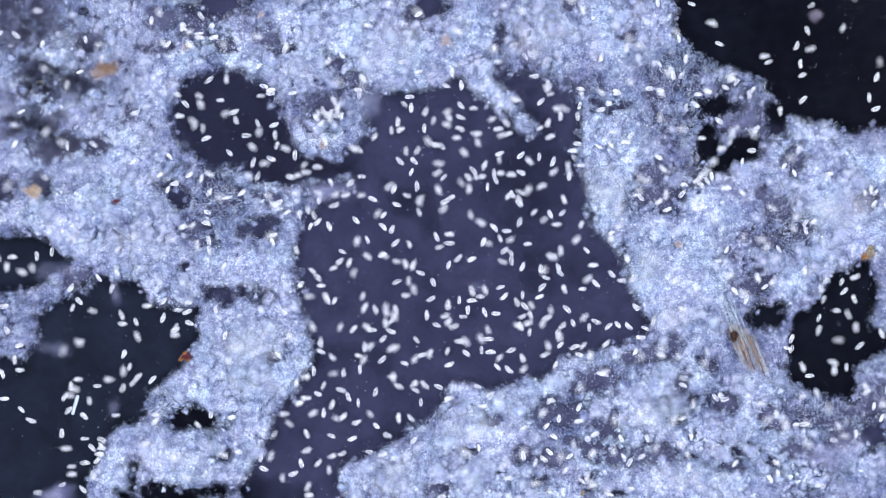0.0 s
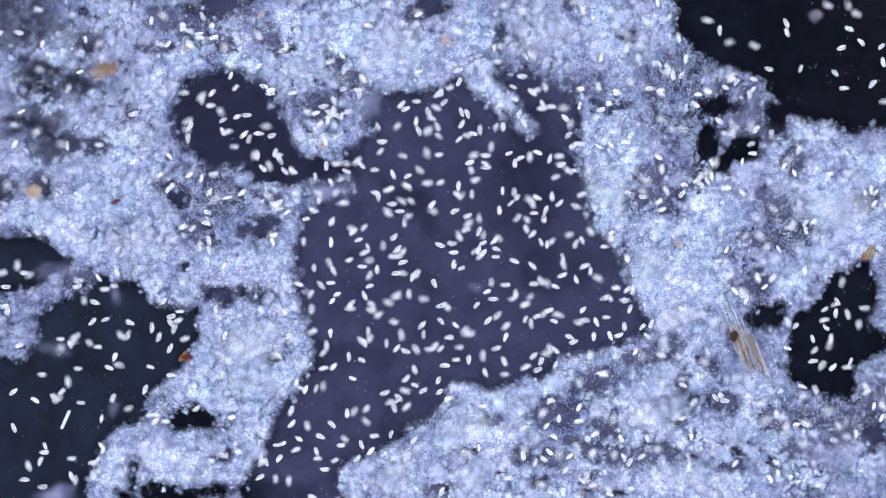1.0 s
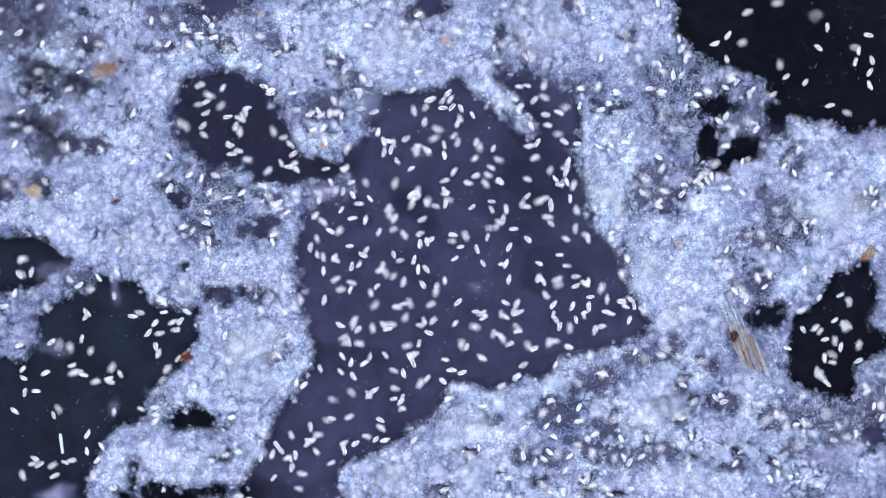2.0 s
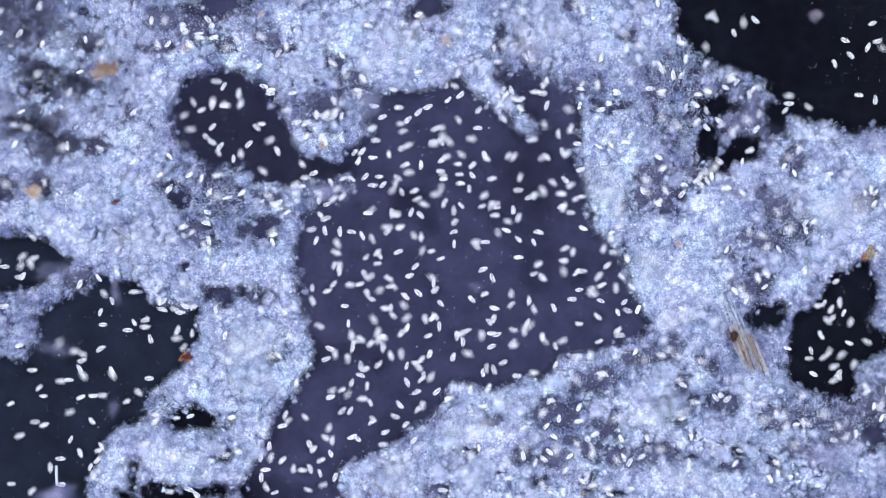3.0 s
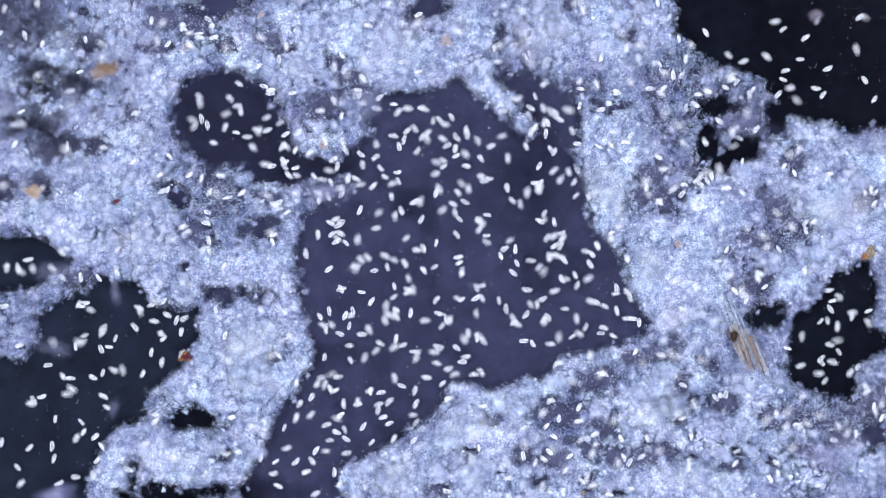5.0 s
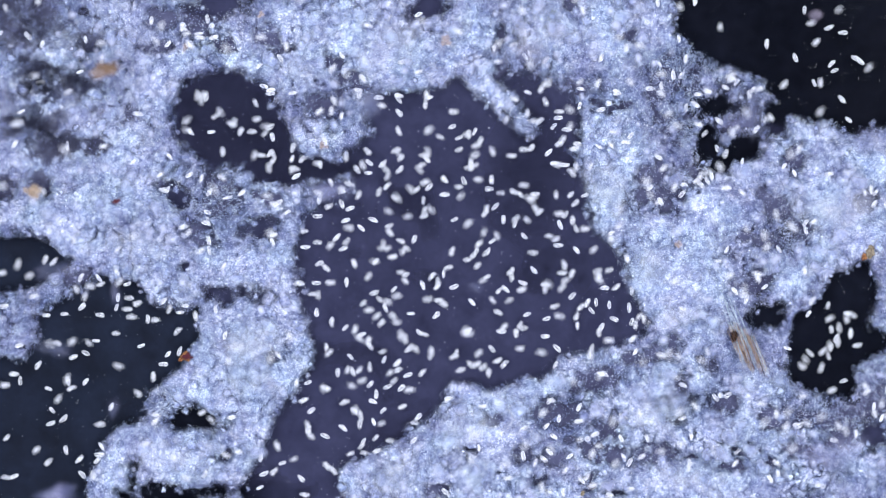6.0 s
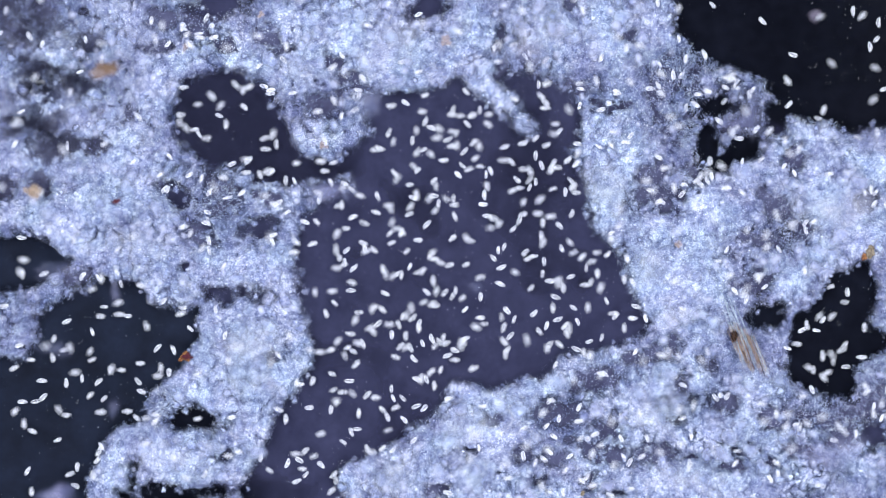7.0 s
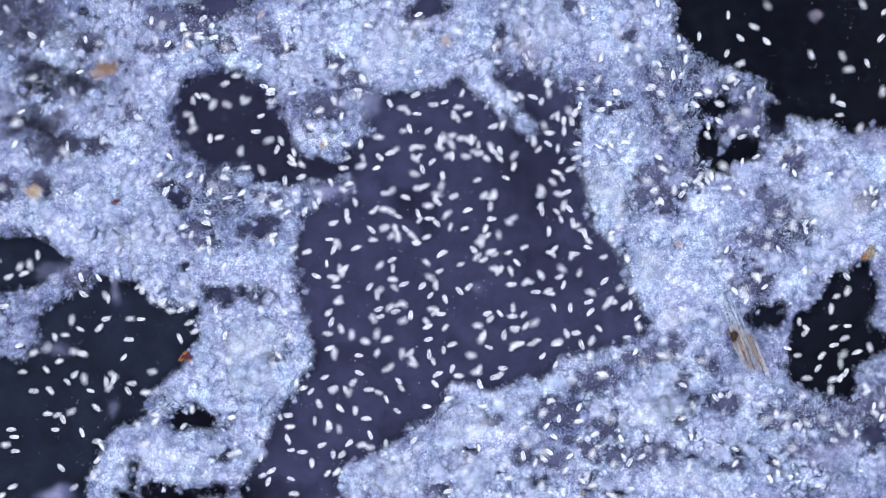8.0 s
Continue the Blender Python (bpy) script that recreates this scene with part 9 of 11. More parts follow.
    walk(CILIATES[275],swim(275,(1157,568,58,68), (1133,538,58,135), (1105,531,77,180), (1052,555,77,202), (1052,585,77,258), (1040,609,77,235), (1020,630,77,180), (983,615,42,135), (1000,575,42,90), (950,540,42,135), (969,562,42,126), (984,586,42,107), (985,617,42,135), (983,572,77,90), (978,545,77,90), (965,557,77,22), (907,560,77,0)))
    walk(CILIATES[276],swim(276,(1134,597,58,0), (1160,590,58,0), (1152,573,48,68), (1155,575,98,90), (1137,549,98,126), (1118,525,98,140), (1090,510,98,90), (1095,515,98,45), (1058,550,48,45), (1020,595,98,45), (1021,564,98,96), (1013,535,98,116), (995,510,98,45), (980,535,98,90), (1003,590,98,112), (1040,625,98,90), (1047,603,98,68)))
    walk(CILIATES[277],swim(277,(864,584,95,112), (855,528,95,68), (870,500,95,90), (875,550,34,68), (842,552,34,-3), (811,547,34,-14), (780,537,34,-45), (808,550,34,-45), (838,555,95,0), (858,583,95,-45), (843,555,95,-79), (847,526,95,-101), (855,497,95,-158), (808,528,34,-135), (750,535,95,-158), (717,558,34,-158), (673,560,34,-158)))
    walk(CILIATES[278],swim(278,(864,601,48,180), (828,613,48,225), (864,568,48,225), (882,548,48,202), (856,562,48,213), (834,580,48,228), (818,605,48,270), (823,565,48,270), (833,525,6,248), (837,480,6,248), (843,510,6,293), (860,533,6,313), (882,553,6,338), (828,538,6,360), (770,540,6,360), (820,553,6,360), (780,555,48,360)))
    walk(CILIATES[279],swim(279,(813,604,9,180), (745,600,9,158), (795,598,9,180), (756,600,9,180), (750,569,9,102), (755,540,9,71), (770,513,9,45), (732,534,9,0), (690,567,9,45), (648,592,9,45), (673,608,9,-33), (694,627,9,-56), (705,655,9,22), (752,637,42,45), (790,608,9,22), (825,593,9,22), (868,565,9,45)))
    walk(CILIATES[280],swim(280,(852,620,36,90), (840,590,36,90), (844,540,36,45), (869,495,36,45), (855,466,36,123), (831,448,36,147), (804,432,36,90), (804,396,36,112), (782,330,36,90), (758,309,36,112), (785,295,36,37), (805,274,36,62), (812,244,36,22), (775,250,36,22), (749,265,36,22), (798,257,105,0), (840,268,105,0)))
    walk(CILIATES[281],swim(281,(868,624,31,180), (830,640,31,180), (787,648,31,180), (828,657,31,180), (799,656,31,179), (770,656,6,161), (745,637,6,225), (790,622,6,202), (765,645,6,202), (797,643,6,180), (824,631,6,189), (852,634,6,173), (880,638,6,202), (850,675,6,202), (805,637,6,180), (867,625,6,102), (855,593,6,68)))
    walk(CILIATES[282],swim(282,(825,626,45,315), (890,643,45,360), (945,630,73,405), (970,600,45,405), (946,617,45,397), (923,635,73,418), (915,665,73,360), (868,670,73,360), (917,672,73,376), (958,645,73,450), (990,642,73,372), (1020,635,73,383), (1047,617,73,428), (1065,590,73,405), (1090,560,45,405), (1055,585,73,405), (1020,590,73,360)))
    walk(CILIATES[283],swim(283,(884,634,90,225), (845,665,90,202), (893,663,90,180), (945,660,39,180), (915,666,39,186), (885,666,39,174), (855,660,39,96), (870,625,90,68), (865,615,90,90), (875,550,90,90), (853,528,90,118), (848,499,90,98), (845,470,90,45), (880,447,90,45), (908,405,39,45), (958,380,90,22), (908,385,90,22)))
    walk(CILIATES[284],swim(284,(904,620,35,202), (848,640,35,225), (878,617,12,202), (930,600,12,180), (902,610,12,204), (877,624,12,226), (862,652,12,270), (840,672,12,202), (783,660,12,180), (745,665,12,180), (734,692,12,254), (729,721,12,271), (735,750,12,349), (700,735,35,360), (737,720,35,382), (755,685,12,428), (760,627,35,450)))
    walk(CILIATES[285],swim(285,(925,634,74,112), (913,590,74,90), (913,520,74,90), (922,510,74,90), (915,537,74,57), (895,552,74,34), (873,565,74,68), (905,530,37,45), (945,487,37,45), (960,450,74,45), (968,421,74,62), (986,402,74,35), (1013,390,74,90), (995,438,74,68), (997,510,74,90), (983,543,74,68), (1003,590,74,112)))
    walk(CILIATES[286],swim(286,(880,650,47,135), (845,611,47,158), (806,576,47,135), (780,527,75,90), (787,497,75,93), (778,471,75,115), (763,445,75,193), (715,475,47,202), (651,495,47,202), (695,478,47,180), (698,507,47,106), (710,532,47,121), (727,555,47,180), (783,557,47,202), (823,548,47,225), (858,510,75,225), (887,477,75,248)))
    walk(CILIATES[287],swim(287,(901,654,46,135), (852,632,46,57), (855,630,102,90), (855,683,102,45), (822,688,102,0), (791,683,102,-19), (762,667,102,59), (755,690,102,0), (767,649,102,58), (798,620,102,45), (769,623,102,-5), (742,615,102,-24), (717,600,102,-90), (708,652,46,-90), (738,672,46,-22), (787,660,102,22), (843,660,102,0)))
    walk(CILIATES[288],swim(288,(927,653,100,45), (957,605,42,68), (963,555,100,45), (945,588,42,90), (917,587,42,12), (893,598,42,30), (870,614,42,22), (833,647,42,45), (770,660,100,22), (775,665,100,45), (805,663,100,22), (826,644,100,42), (847,625,100,45), (842,580,100,90), (850,525,42,90), (855,480,100,45), (852,430,100,90)))
    walk(CILIATES[289],swim(289,(845,684,45,158), (812,660,45,135), (778,694,45,211), (733,707,6,180), (711,724,6,220), (690,743,6,199), (660,742,6,135), (632,705,45,135), (605,652,45,112), (588,617,6,158), (618,612,6,185), (648,612,6,170), (677,622,6,202), (630,655,6,225), (590,690,6,202), (520,717,6,180), (550,693,45,225)))
    walk(CILIATES[290],swim(290,(965,628,9,22), (1018,595,9,45), (1008,598,32,-33), (1000,570,32,-90), (1012,542,32,-115), (1026,514,32,-97), (1020,482,32,-135), (1062,460,32,-135), (1020,454,32,-175), (979,467,32,-135), (995,494,32,-60), (1011,522,32,-44), (1040,537,32,-112), (1077,495,9,-158), (1035,505,9,-180), (1003,520,9,-180), (948,517,32,-180)))
    walk(CILIATES[291],swim(291,(970,612,101,112), (958,570,101,90), (973,617,101,112), (965,575,101,68), (971,606,101,85), (960,634,101,64), (945,660,101,0), (912,655,101,0), (885,640,49,0), (835,637,49,0), (808,616,49,-41), (784,592,49,-58), (772,558,49,-135), (790,547,49,-180), (850,563,49,-180), (890,563,49,-180), (845,577,101,-180)))
    walk(CILIATES[292],swim(292,(992,611,40,45), (1030,580,8,45), (1073,562,8,0), (1112,567,8,22), (1082,556,8,-7), (1053,560,8,16), (1025,573,8,0), (1075,600,8,-22), (1150,595,70,45), (1115,613,70,22), (1086,595,8,-31), (1057,579,8,-15), (1022,577,8,-90), (1025,605,8,-90), (1022,570,40,-68), (1012,567,8,0), (1060,582,8,-45)))
    walk(CILIATES[293],swim(293,(1017,615,49,202), (962,632,49,225), (930,650,88,202), (880,645,88,180), (853,633,88,147), (832,614,88,132), (815,590,88,202), (850,595,49,135), (787,565,49,135), (745,557,49,180), (777,555,49,168), (803,569,49,148), (828,587,49,225), (790,615,88,225), (763,660,88,225), (738,703,88,248), (775,663,49,202)))
    walk(CILIATES[294],swim(294,(1032,612,5,45), (1060,590,5,68), (1078,528,5,135), (1047,500,36,90), (1019,506,36,25), (998,523,36,45), (980,545,36,112), (967,520,36,135), (988,550,5,135), (953,510,5,135), (951,539,5,90), (953,568,36,105), (965,595,36,180), (968,620,36,248), (967,577,36,248), (975,540,5,270), (997,505,36,248)))
    walk(CILIATES[295],swim(295,(1025,628,58,158), (1019,588,40,85), (1032,549,40,45), (1010,573,40,45), (1035,554,40,20), (1064,553,40,1), (1093,553,40,-68), (1130,580,83,-45), (1095,540,40,-68), (1085,500,83,-68), (1110,516,83,-43), (1126,539,83,-59), (1140,565,83,-90), (1110,540,83,-45), (1105,495,83,-90), (1090,495,83,-90), (1080,530,83,-158)))
    walk(CILIATES[296],swim(296,(1072,608,10,45), (1123,560,10,45), (1095,593,32,22), (1133,555,10,45), (1116,530,10,-33), (1092,516,10,-26), (1065,505,10,22), (1095,480,10,22), (1080,500,10,0), (1028,520,10,22), (1054,536,10,-24), (1082,544,32,-9), (1113,545,32,-87), (1115,507,10,-158), (1120,500,58,-236), (1115,505,32,-292), (1105,543,10,-315)))
    walk(CILIATES[297],swim(297,(868,700,58,45), (905,665,33,0), (952,655,33,22), (910,662,71,0), (888,683,71,30), (861,690,33,7), (832,690,58,85), (858,635,33,45), (885,585,33,68), (937,543,33,0), (961,529,33,29), (984,517,33,6), (1013,524,33,45), (1000,563,33,68), (973,610,71,45), (930,645,33,45), (875,668,33,22)))
    walk(CILIATES[298],swim(298,(390,178,43,180), (363,145,73,158), (417,156,73,225), (404,197,73,270), (422,210,73,325), (441,223,73,346), (463,220,73,363), (485,220,73,441), (507,258,73,492), (543,285,73,428), (556,312,73,492), (580,326,73,511), (605,340,73,562), (580,350,73,562), (560,393,73,495), (590,435,43,495), (583,424,43,540)))
    walk(CILIATES[299],swim(299,(370,142,38,225), (318,172,58,225), (325,165,88,180), (339,156,88,204), (354,152,88,200), (368,145,88,194), (383,145,88,171), (400,150,88,225), (392,195,88,247), (365,232,38,202), (356,211,38,280), (348,190,38,281), (348,169,88,261), (355,146,88,202), (418,150,88,135), (452,159,88,154), (480,180,88,180)))
    walk(CILIATES[300],swim(300,(401,140,85,90), (402,137,47,45), (376,165,47,45), (345,190,47,68), (365,181,47,24), (385,172,47,41), (396,153,47,58), (408,135,47,22), (393,170,47,90), (408,205,85,45), (398,225,85,70), (393,246,85,84), (394,268,85,92), (395,290,85,90), (400,220,85,90), (411,262,85,114), (435,297,85,180)))
    walk(CILIATES[301],swim(301,(314,167,79,315), (350,150,35,382), (408,134,35,428), (408,132,79,360), (394,156,79,419), (380,180,79,407), (357,195,79,387), (330,205,79,338), (358,160,79,403), (405,135,79,405), (423,149,79,327), (440,164,79,311), (452,183,79,296), (460,205,79,374), (388,205,35,338), (425,196,35,360), (462,205,35,382)))
    walk(CILIATES[302],swim(302,(328,185,39,315), (322,193,11,248), (332,245,70,270), (341,236,11,192), (359,223,11,225), (371,206,11,244), (377,186,11,258), (380,165,11,270), (388,207,11,295), (415,240,11,360), (438,242,11,360), (460,240,11,383), (478,225,11,394), (497,215,70,450), (490,255,11,450), (503,312,11,428), (505,320,11,450)))
    walk(CILIATES[303],swim(303,(318,205,70,0), (328,205,6,0), (373,187,6,3), (420,200,6,0), (417,224,6,71), (406,242,6,52), (390,259,36,47), (375,275,36,125), (420,278,36,164), (460,300,36,90), (481,294,36,12), (503,293,36,-7), (523,299,6,-16), (544,305,6,22), (575,303,6,0), (620,302,6,45), (638,255,58,90)))
    walk(CILIATES[304],swim(304,(462,170,7,0), (464,223,7,-76), (487,270,7,-112), (490,262,7,-67), (498,289,7,-70), (509,314,7,-49), (534,330,70,0), (500,295,48,-67), (477,260,48,-43), (440,240,48,23), (418,235,48,-13), (396,230,48,-1), (374,234,48,10), (352,238,48,22), (352,238,48,-56), (361,204,48,-88), (350,170,48,-45)))
    walk(CILIATES[305],swim(305,(414,198,38,202), (375,204,38,225), (336,222,38,248), (350,211,38,218), (364,200,38,210), (380,193,38,201), (397,187,38,193), (415,185,38,202), (403,223,38,234), (370,247,38,180), (366,222,38,102), (360,197,38,92), (364,172,38,77), (372,147,38,45), (325,155,58,0), (369,133,58,12), (418,135,8,0)))
    walk(CILIATES[306],swim(306,(418,213,34,292), (470,215,80,360), (437,204,34,360), (420,205,34,365), (403,207,34,371), (388,212,34,393), (376,225,34,402), (362,235,34,360), (408,221,34,391), (443,187,80,382), (420,188,80,372), (401,196,80,385), (382,206,80,393), (365,220,80,360), (320,203,80,360), (367,187,80,395), (398,148,80,382)))
    walk(CILIATES[307],swim(307,(456,218,42,112), (436,178,42,90), (395,213,42,28), (343,228,81,0), (361,239,81,-37), (376,253,81,-51), (387,270,81,-63), (395,290,81,0), (436,285,81,-5), (475,297,42,68), (505,286,42,13), (536,283,42,-6), (567,292,58,-84), (537,305,42,-158), (590,288,58,-158), (640,280,81,-135), (642,280,81,-68)))
    walk(CILIATES[308],swim(308,(485,221,47,22), (485,215,103,22), (432,238,47,45), (390,270,47,0), (410,274,47,-3), (428,272,47,31), (441,256,47,45), (455,245,47,0), (510,270,103,0), (553,290,103,-78), (583,302,103,-10), (613,300,103,9), (643,293,103,-68), (655,328,103,-68), (688,363,103,0), (638,355,103,0), (680,370,103,0)))
    walk(CILIATES[309],swim(309,(436,240,35,0), (478,237,90,0), (481,240,35,22), (430,255,35,0), (407,257,35,-4), (386,252,35,-19), (366,243,35,-37), (350,225,35,22), (363,184,35,57), (395,155,90,22), (407,175,90,-56), (414,196,90,-80), (415,217,90,-98), (408,240,90,-176), (365,245,90,-180), (387,201,90,-134), (430,178,90,-90)))
    walk(CILIATES[310],swim(310,(359,227,93,270), (372,275,93,338), (415,260,93,360), (465,250,93,360), (502,244,93,379), (533,226,93,394), (561,203,93,360), (544,203,93,362), (527,204,93,371), (511,209,93,382), (496,217,93,386), (482,224,93,395), (469,236,93,399), (455,245,93,360), (480,240,93,428), (471,201,93,484), (438,178,93,406)))
    walk(CILIATES[311],swim(311,(365,246,44,202), (341,237,92,180), (402,235,92,202), (437,228,92,180), (429,208,92,106), (426,187,92,98), (423,166,92,84), (430,145,92,135), (464,179,92,122), (480,225,92,180), (456,229,92,176), (433,222,92,169), (410,220,92,159), (390,205,92,225), (440,155,92,202), (404,174,92,192), (363,172,92,158)))
    walk(CILIATES[312],swim(312,(487,239,9,90), (466,197,9,90), (441,246,9,68), (430,180,9,90), (434,198,9,111), (443,213,9,126), (454,226,9,141), (470,235,9,202), (490,276,9,124), (520,310,9,180), (503,295,9,136), (486,277,9,155), (462,275,9,171), (440,270,9,202), (410,290,38,202), (452,284,38,197), (490,265,9,248)))
    walk(CILIATES[313],swim(313,(406,271,44,135), (387,243,44,68), (420,207,44,22), (460,185,44,68), (438,192,44,14), (417,196,44,-6), (396,188,44,-21), (375,180,44,22), (401,216,44,100), (400,260,84,22), (378,253,84,-10), (354,252,84,-25), (338,234,44,-46), (322,218,58,-90), (345,230,44,-168), (382,257,44,-232), (400,300,58,-158)))
    walk(CILIATES[314],swim(314,(448,288,45,68), (455,216,45,68), (455,275,45,90), (438,315,58,90), (464,330,58,163), (493,332,104,182), (522,328,104,225), (565,306,104,180), (596,290,58,248), (610,263,58,225), (596,295,58,256), (594,328,58,277), (604,362,45,292), (590,410,45,248), (594,442,104,270), (562,478,104,225), (590,443,45,248)))
    walk(CILIATES[315],swim(315,(480,281,36,158), (434,257,36,135), (465,298,36,135), (488,294,36,184), (511,295,36,180), (534,294,36,164), (555,307,36,202), (510,315,6,225), (533,292,6,196), (564,300,6,225), (590,283,70,211), (617,268,70,195), (650,268,6,135), (700,300,6,112), (731,350,36,158), (692,308,36,135), (672,278,6,135)))
    walk(CILIATES[316],swim(316,(490,258,14,248), (518,292,14,321), (558,313,14,270), (546,297,14,292), (577,299,14,369), (604,288,70,390), (628,270,14,405), (664,282,14,358), (700,272,14,292), (690,297,14,248), (705,321,14,304), (722,343,14,322), (749,355,14,270), (770,400,14,292), (776,360,14,270), (776,357,14,202), (743,390,14,225)))
    walk(CILIATES[317],swim(317,(505,264,104,338), (505,264,104,360), (458,237,38,360), (425,258,104,405), (424,233,104,451), (424,208,104,449), (425,183,104,431), (440,160,104,360), (472,196,104,296), (480,243,104,270), (506,259,104,315), (519,283,38,289), (524,312,38,211), (553,293,104,225), (568,285,104,180), (616,285,104,202), (639,293,104,202)))
    walk(CILIATES[318],swim(318,(456,312,58,68), (483,259,39,68), (504,303,39,132), (546,328,58,202), (581,337,58,178), (614,330,58,200), (646,313,39,225), (668,290,39,225), (629,328,14,248), (632,390,14,270), (603,393,14,197), (579,406,14,222), (562,430,14,180), (632,432,14,202), (608,470,14,202), (665,462,39,180), (667,523,14,102)))
    walk(CILIATES[319],swim(319,(440,312,104,135), (409,262,42,135), (393,232,42,112), (402,243,42,118), (405,256,42,112), (411,268,42,108), (413,281,42,87), (410,295,42,158), (459,292,42,173), (505,306,42,202), (523,297,42,200), (543,292,42,191), (562,289,104,180), (583,292,104,158), (622,335,58,135), (672,373,42,135), (717,405,42,135)))
    walk(CILIATES[320],swim(320,(64,454,46,270), (42,483,46,202), (10,507,46,180), (42,500,46,202), (34,486,46,126), (24,476,46,152), (8,472,46,180), (37,481,46,135), (60,487,46,135), (25,445,14,90), (31,474,14,101), (36,504,14,119), (60,525,70,197), (61,470,14,275), (38,421,46,353), (42,432,14,315), (66,452,14,270)))
    walk(CILIATES[321],swim(321,(140,533,36,315), (184,556,36,338), (230,571,36,338), (260,602,36,292), (274,572,36,229), (300,556,36,209), (328,542,58,158), (340,578,36,89), (327,614,79,11), (316,610,79,0), (286,592,79,-35), (259,570,79,-52), (243,537,79,22), (204,525,79,22), (250,505,79,-22), (254,547,79,-100), (252,513,79,-90)))
    walk(CILIATES[322],swim(322,(128,545,8,248), (130,578,38,248), (107,600,8,180), (65,632,70,180), (40,654,8,233), (26,683,8,251), (19,715,8,202), (75,688,38,202), (106,655,38,225), (135,645,38,202), (134,614,38,276), (129,584,38,289), (114,556,38,360), (148,535,38,282), (163,588,38,292), (182,632,38,315), (142,583,38,338)))
    walk(CILIATES[323],swim(323,(215,558,9,112), (210,560,48,135), (168,535,48,158), (125,531,58,158), (154,553,48,131), (170,583,48,111), (179,618,48,33), (201,637,48,-22), (240,674,9,0), (290,675,70,-22), (287,642,9,-99), (299,614,9,-117), (315,587,9,-135), (315,587,9,-135), (279,617,48,-135), (325,587,9,-158), (335,572,9,-158)))
    walk(CILIATES[324],swim(324,(217,573,74,0), (264,574,74,0), (315,567,74,22), (352,569,74,0), (331,552,74,-34), (308,540,58,-21), (282,533,58,-90), (230,497,58,-22), (247,495,74,-45), (276,540,74,0), (296,558,74,-31), (319,566,74,-2), (346,560,74,-80), (335,612,74,-88), (350,662,58,-158), (307,620,74,-180), (345,587,74,-158)))
    walk(CILIATES[325],swim(325,(241,570,43,112), (236,520,43,45), (202,507,10,0), (197,495,10,-78), (202,524,10,-86), (201,551,43,-111), (182,575,43,-180), (143,569,43,-135), (172,557,43,-180), (237,551,43,-180), (267,541,43,-165), (297,535,58,-181), (328,542,58,-180), (328,542,58,-180), (324,545,58,-180), (320,548,58,-112), (320,548,70,-135)))
    walk(CILIATES[326],swim(326,(244,596,99,292), (276,648,99,292), (215,594,99,315), (208,554,44,292), (235,560,44,351), (262,562,44,371), (288,549,44,338), (331,542,58,360), (330,542,58,360), (330,542,58,360), (313,567,44,428), (309,593,44,455), (318,622,44,428), (291,668,99,450), (280,665,99,372), (239,646,44,360), (200,672,44,428)))
    walk(CILIATES[327],swim(327,(219,627,44,248), (218,628,44,180), (203,632,44,248), (198,664,97,270), (169,676,97,198), (139,683,97,179), (107,675,97,180), (60,660,97,180), (92,690,97,102), (84,720,97,68), (55,715,97,-10), (31,701,97,-36), (9,682,97,0), (69,700,97,22), (27,728,97,45), (37,673,97,45), (60,625,97,22)))
    walk(CILIATES[328],swim(328,(229,649,8,68), (233,648,34,0), (266,650,34,-22), (297,653,8,0), (316,635,8,49), (330,614,8,62), (340,590,8,90), (340,605,8,45), (302,618,34,22), (265,616,34,-22), (289,600,34,42), (306,579,34,58), (319,553,34,0), (319,553,34,0), (337,582,34,-45), (280,582,34,0), (250,565,34,0)))
    walk(CILIATES[329],swim(329,(288,563,43,68), (268,533,85,90), (268,580,43,90), (243,618,43,68), (262,589,43,48), (288,568,43,32), (319,553,43,0), (272,563,85,0), (218,582,85,0), (168,617,85,68), (182,589,85,49), (206,573,85,28), (233,562,85,0), (273,566,85,0), (320,556,85,22), (346,547,85,-56), (303,550,85,0)))
    walk(CILIATES[330],swim(330,(260,541,81,180), (214,537,42,158), (185,512,81,180), (148,522,81,180), (123,495,81,133), (97,468,81,149), (60,457,81,202), (17,490,81,180), (90,465,81,180), (137,449,81,180), (116,441,81,177), (97,447,81,208), (80,460,81,248), (60,443,81,225), (40,485,81,270), (53,455,81,202), (15,490,81,202)))
    walk(CILIATES[331],swim(331,(315,549,58,180), (243,558,38,180), (187,566,38,202), (133,583,38,202), (151,562,38,228), (170,542,38,211), (198,533,38,289), (211,574,4,270), (171,595,4,192), (127,615,4,180), (149,594,4,204), (177,593,4,184), (205,590,4,180), (153,595,4,180), (113,620,4,202), (80,635,4,202), (40,659,4,180)))
    walk(CILIATES[332],swim(332,(331,552,42,202), (299,568,9,225), (281,597,9,248), (305,560,9,202), (289,536,70,140), (264,526,9,161), (237,518,9,180), (247,517,9,225), (250,508,9,180), (220,533,9,225), (245,545,9,156), (270,555,9,177), (299,547,9,248), (287,585,9,275), (306,620,42,292), (346,663,58,270), (318,600,42,292)))
    walk(CILIATES[333],swim(333,(335,572,48,338), (342,559,48,270), (303,560,48,192), (340,575,8,158), (311,584,8,186), (283,581,8,162), (257,566,8,202), (319,553,8,180), (320,553,48,180), (319,553,48,180), (321,588,48,258), (306,617,48,241), (289,645,48,180), (337,620,8,202), (299,660,48,270), (283,662,48,225), (233,679,8,180)))
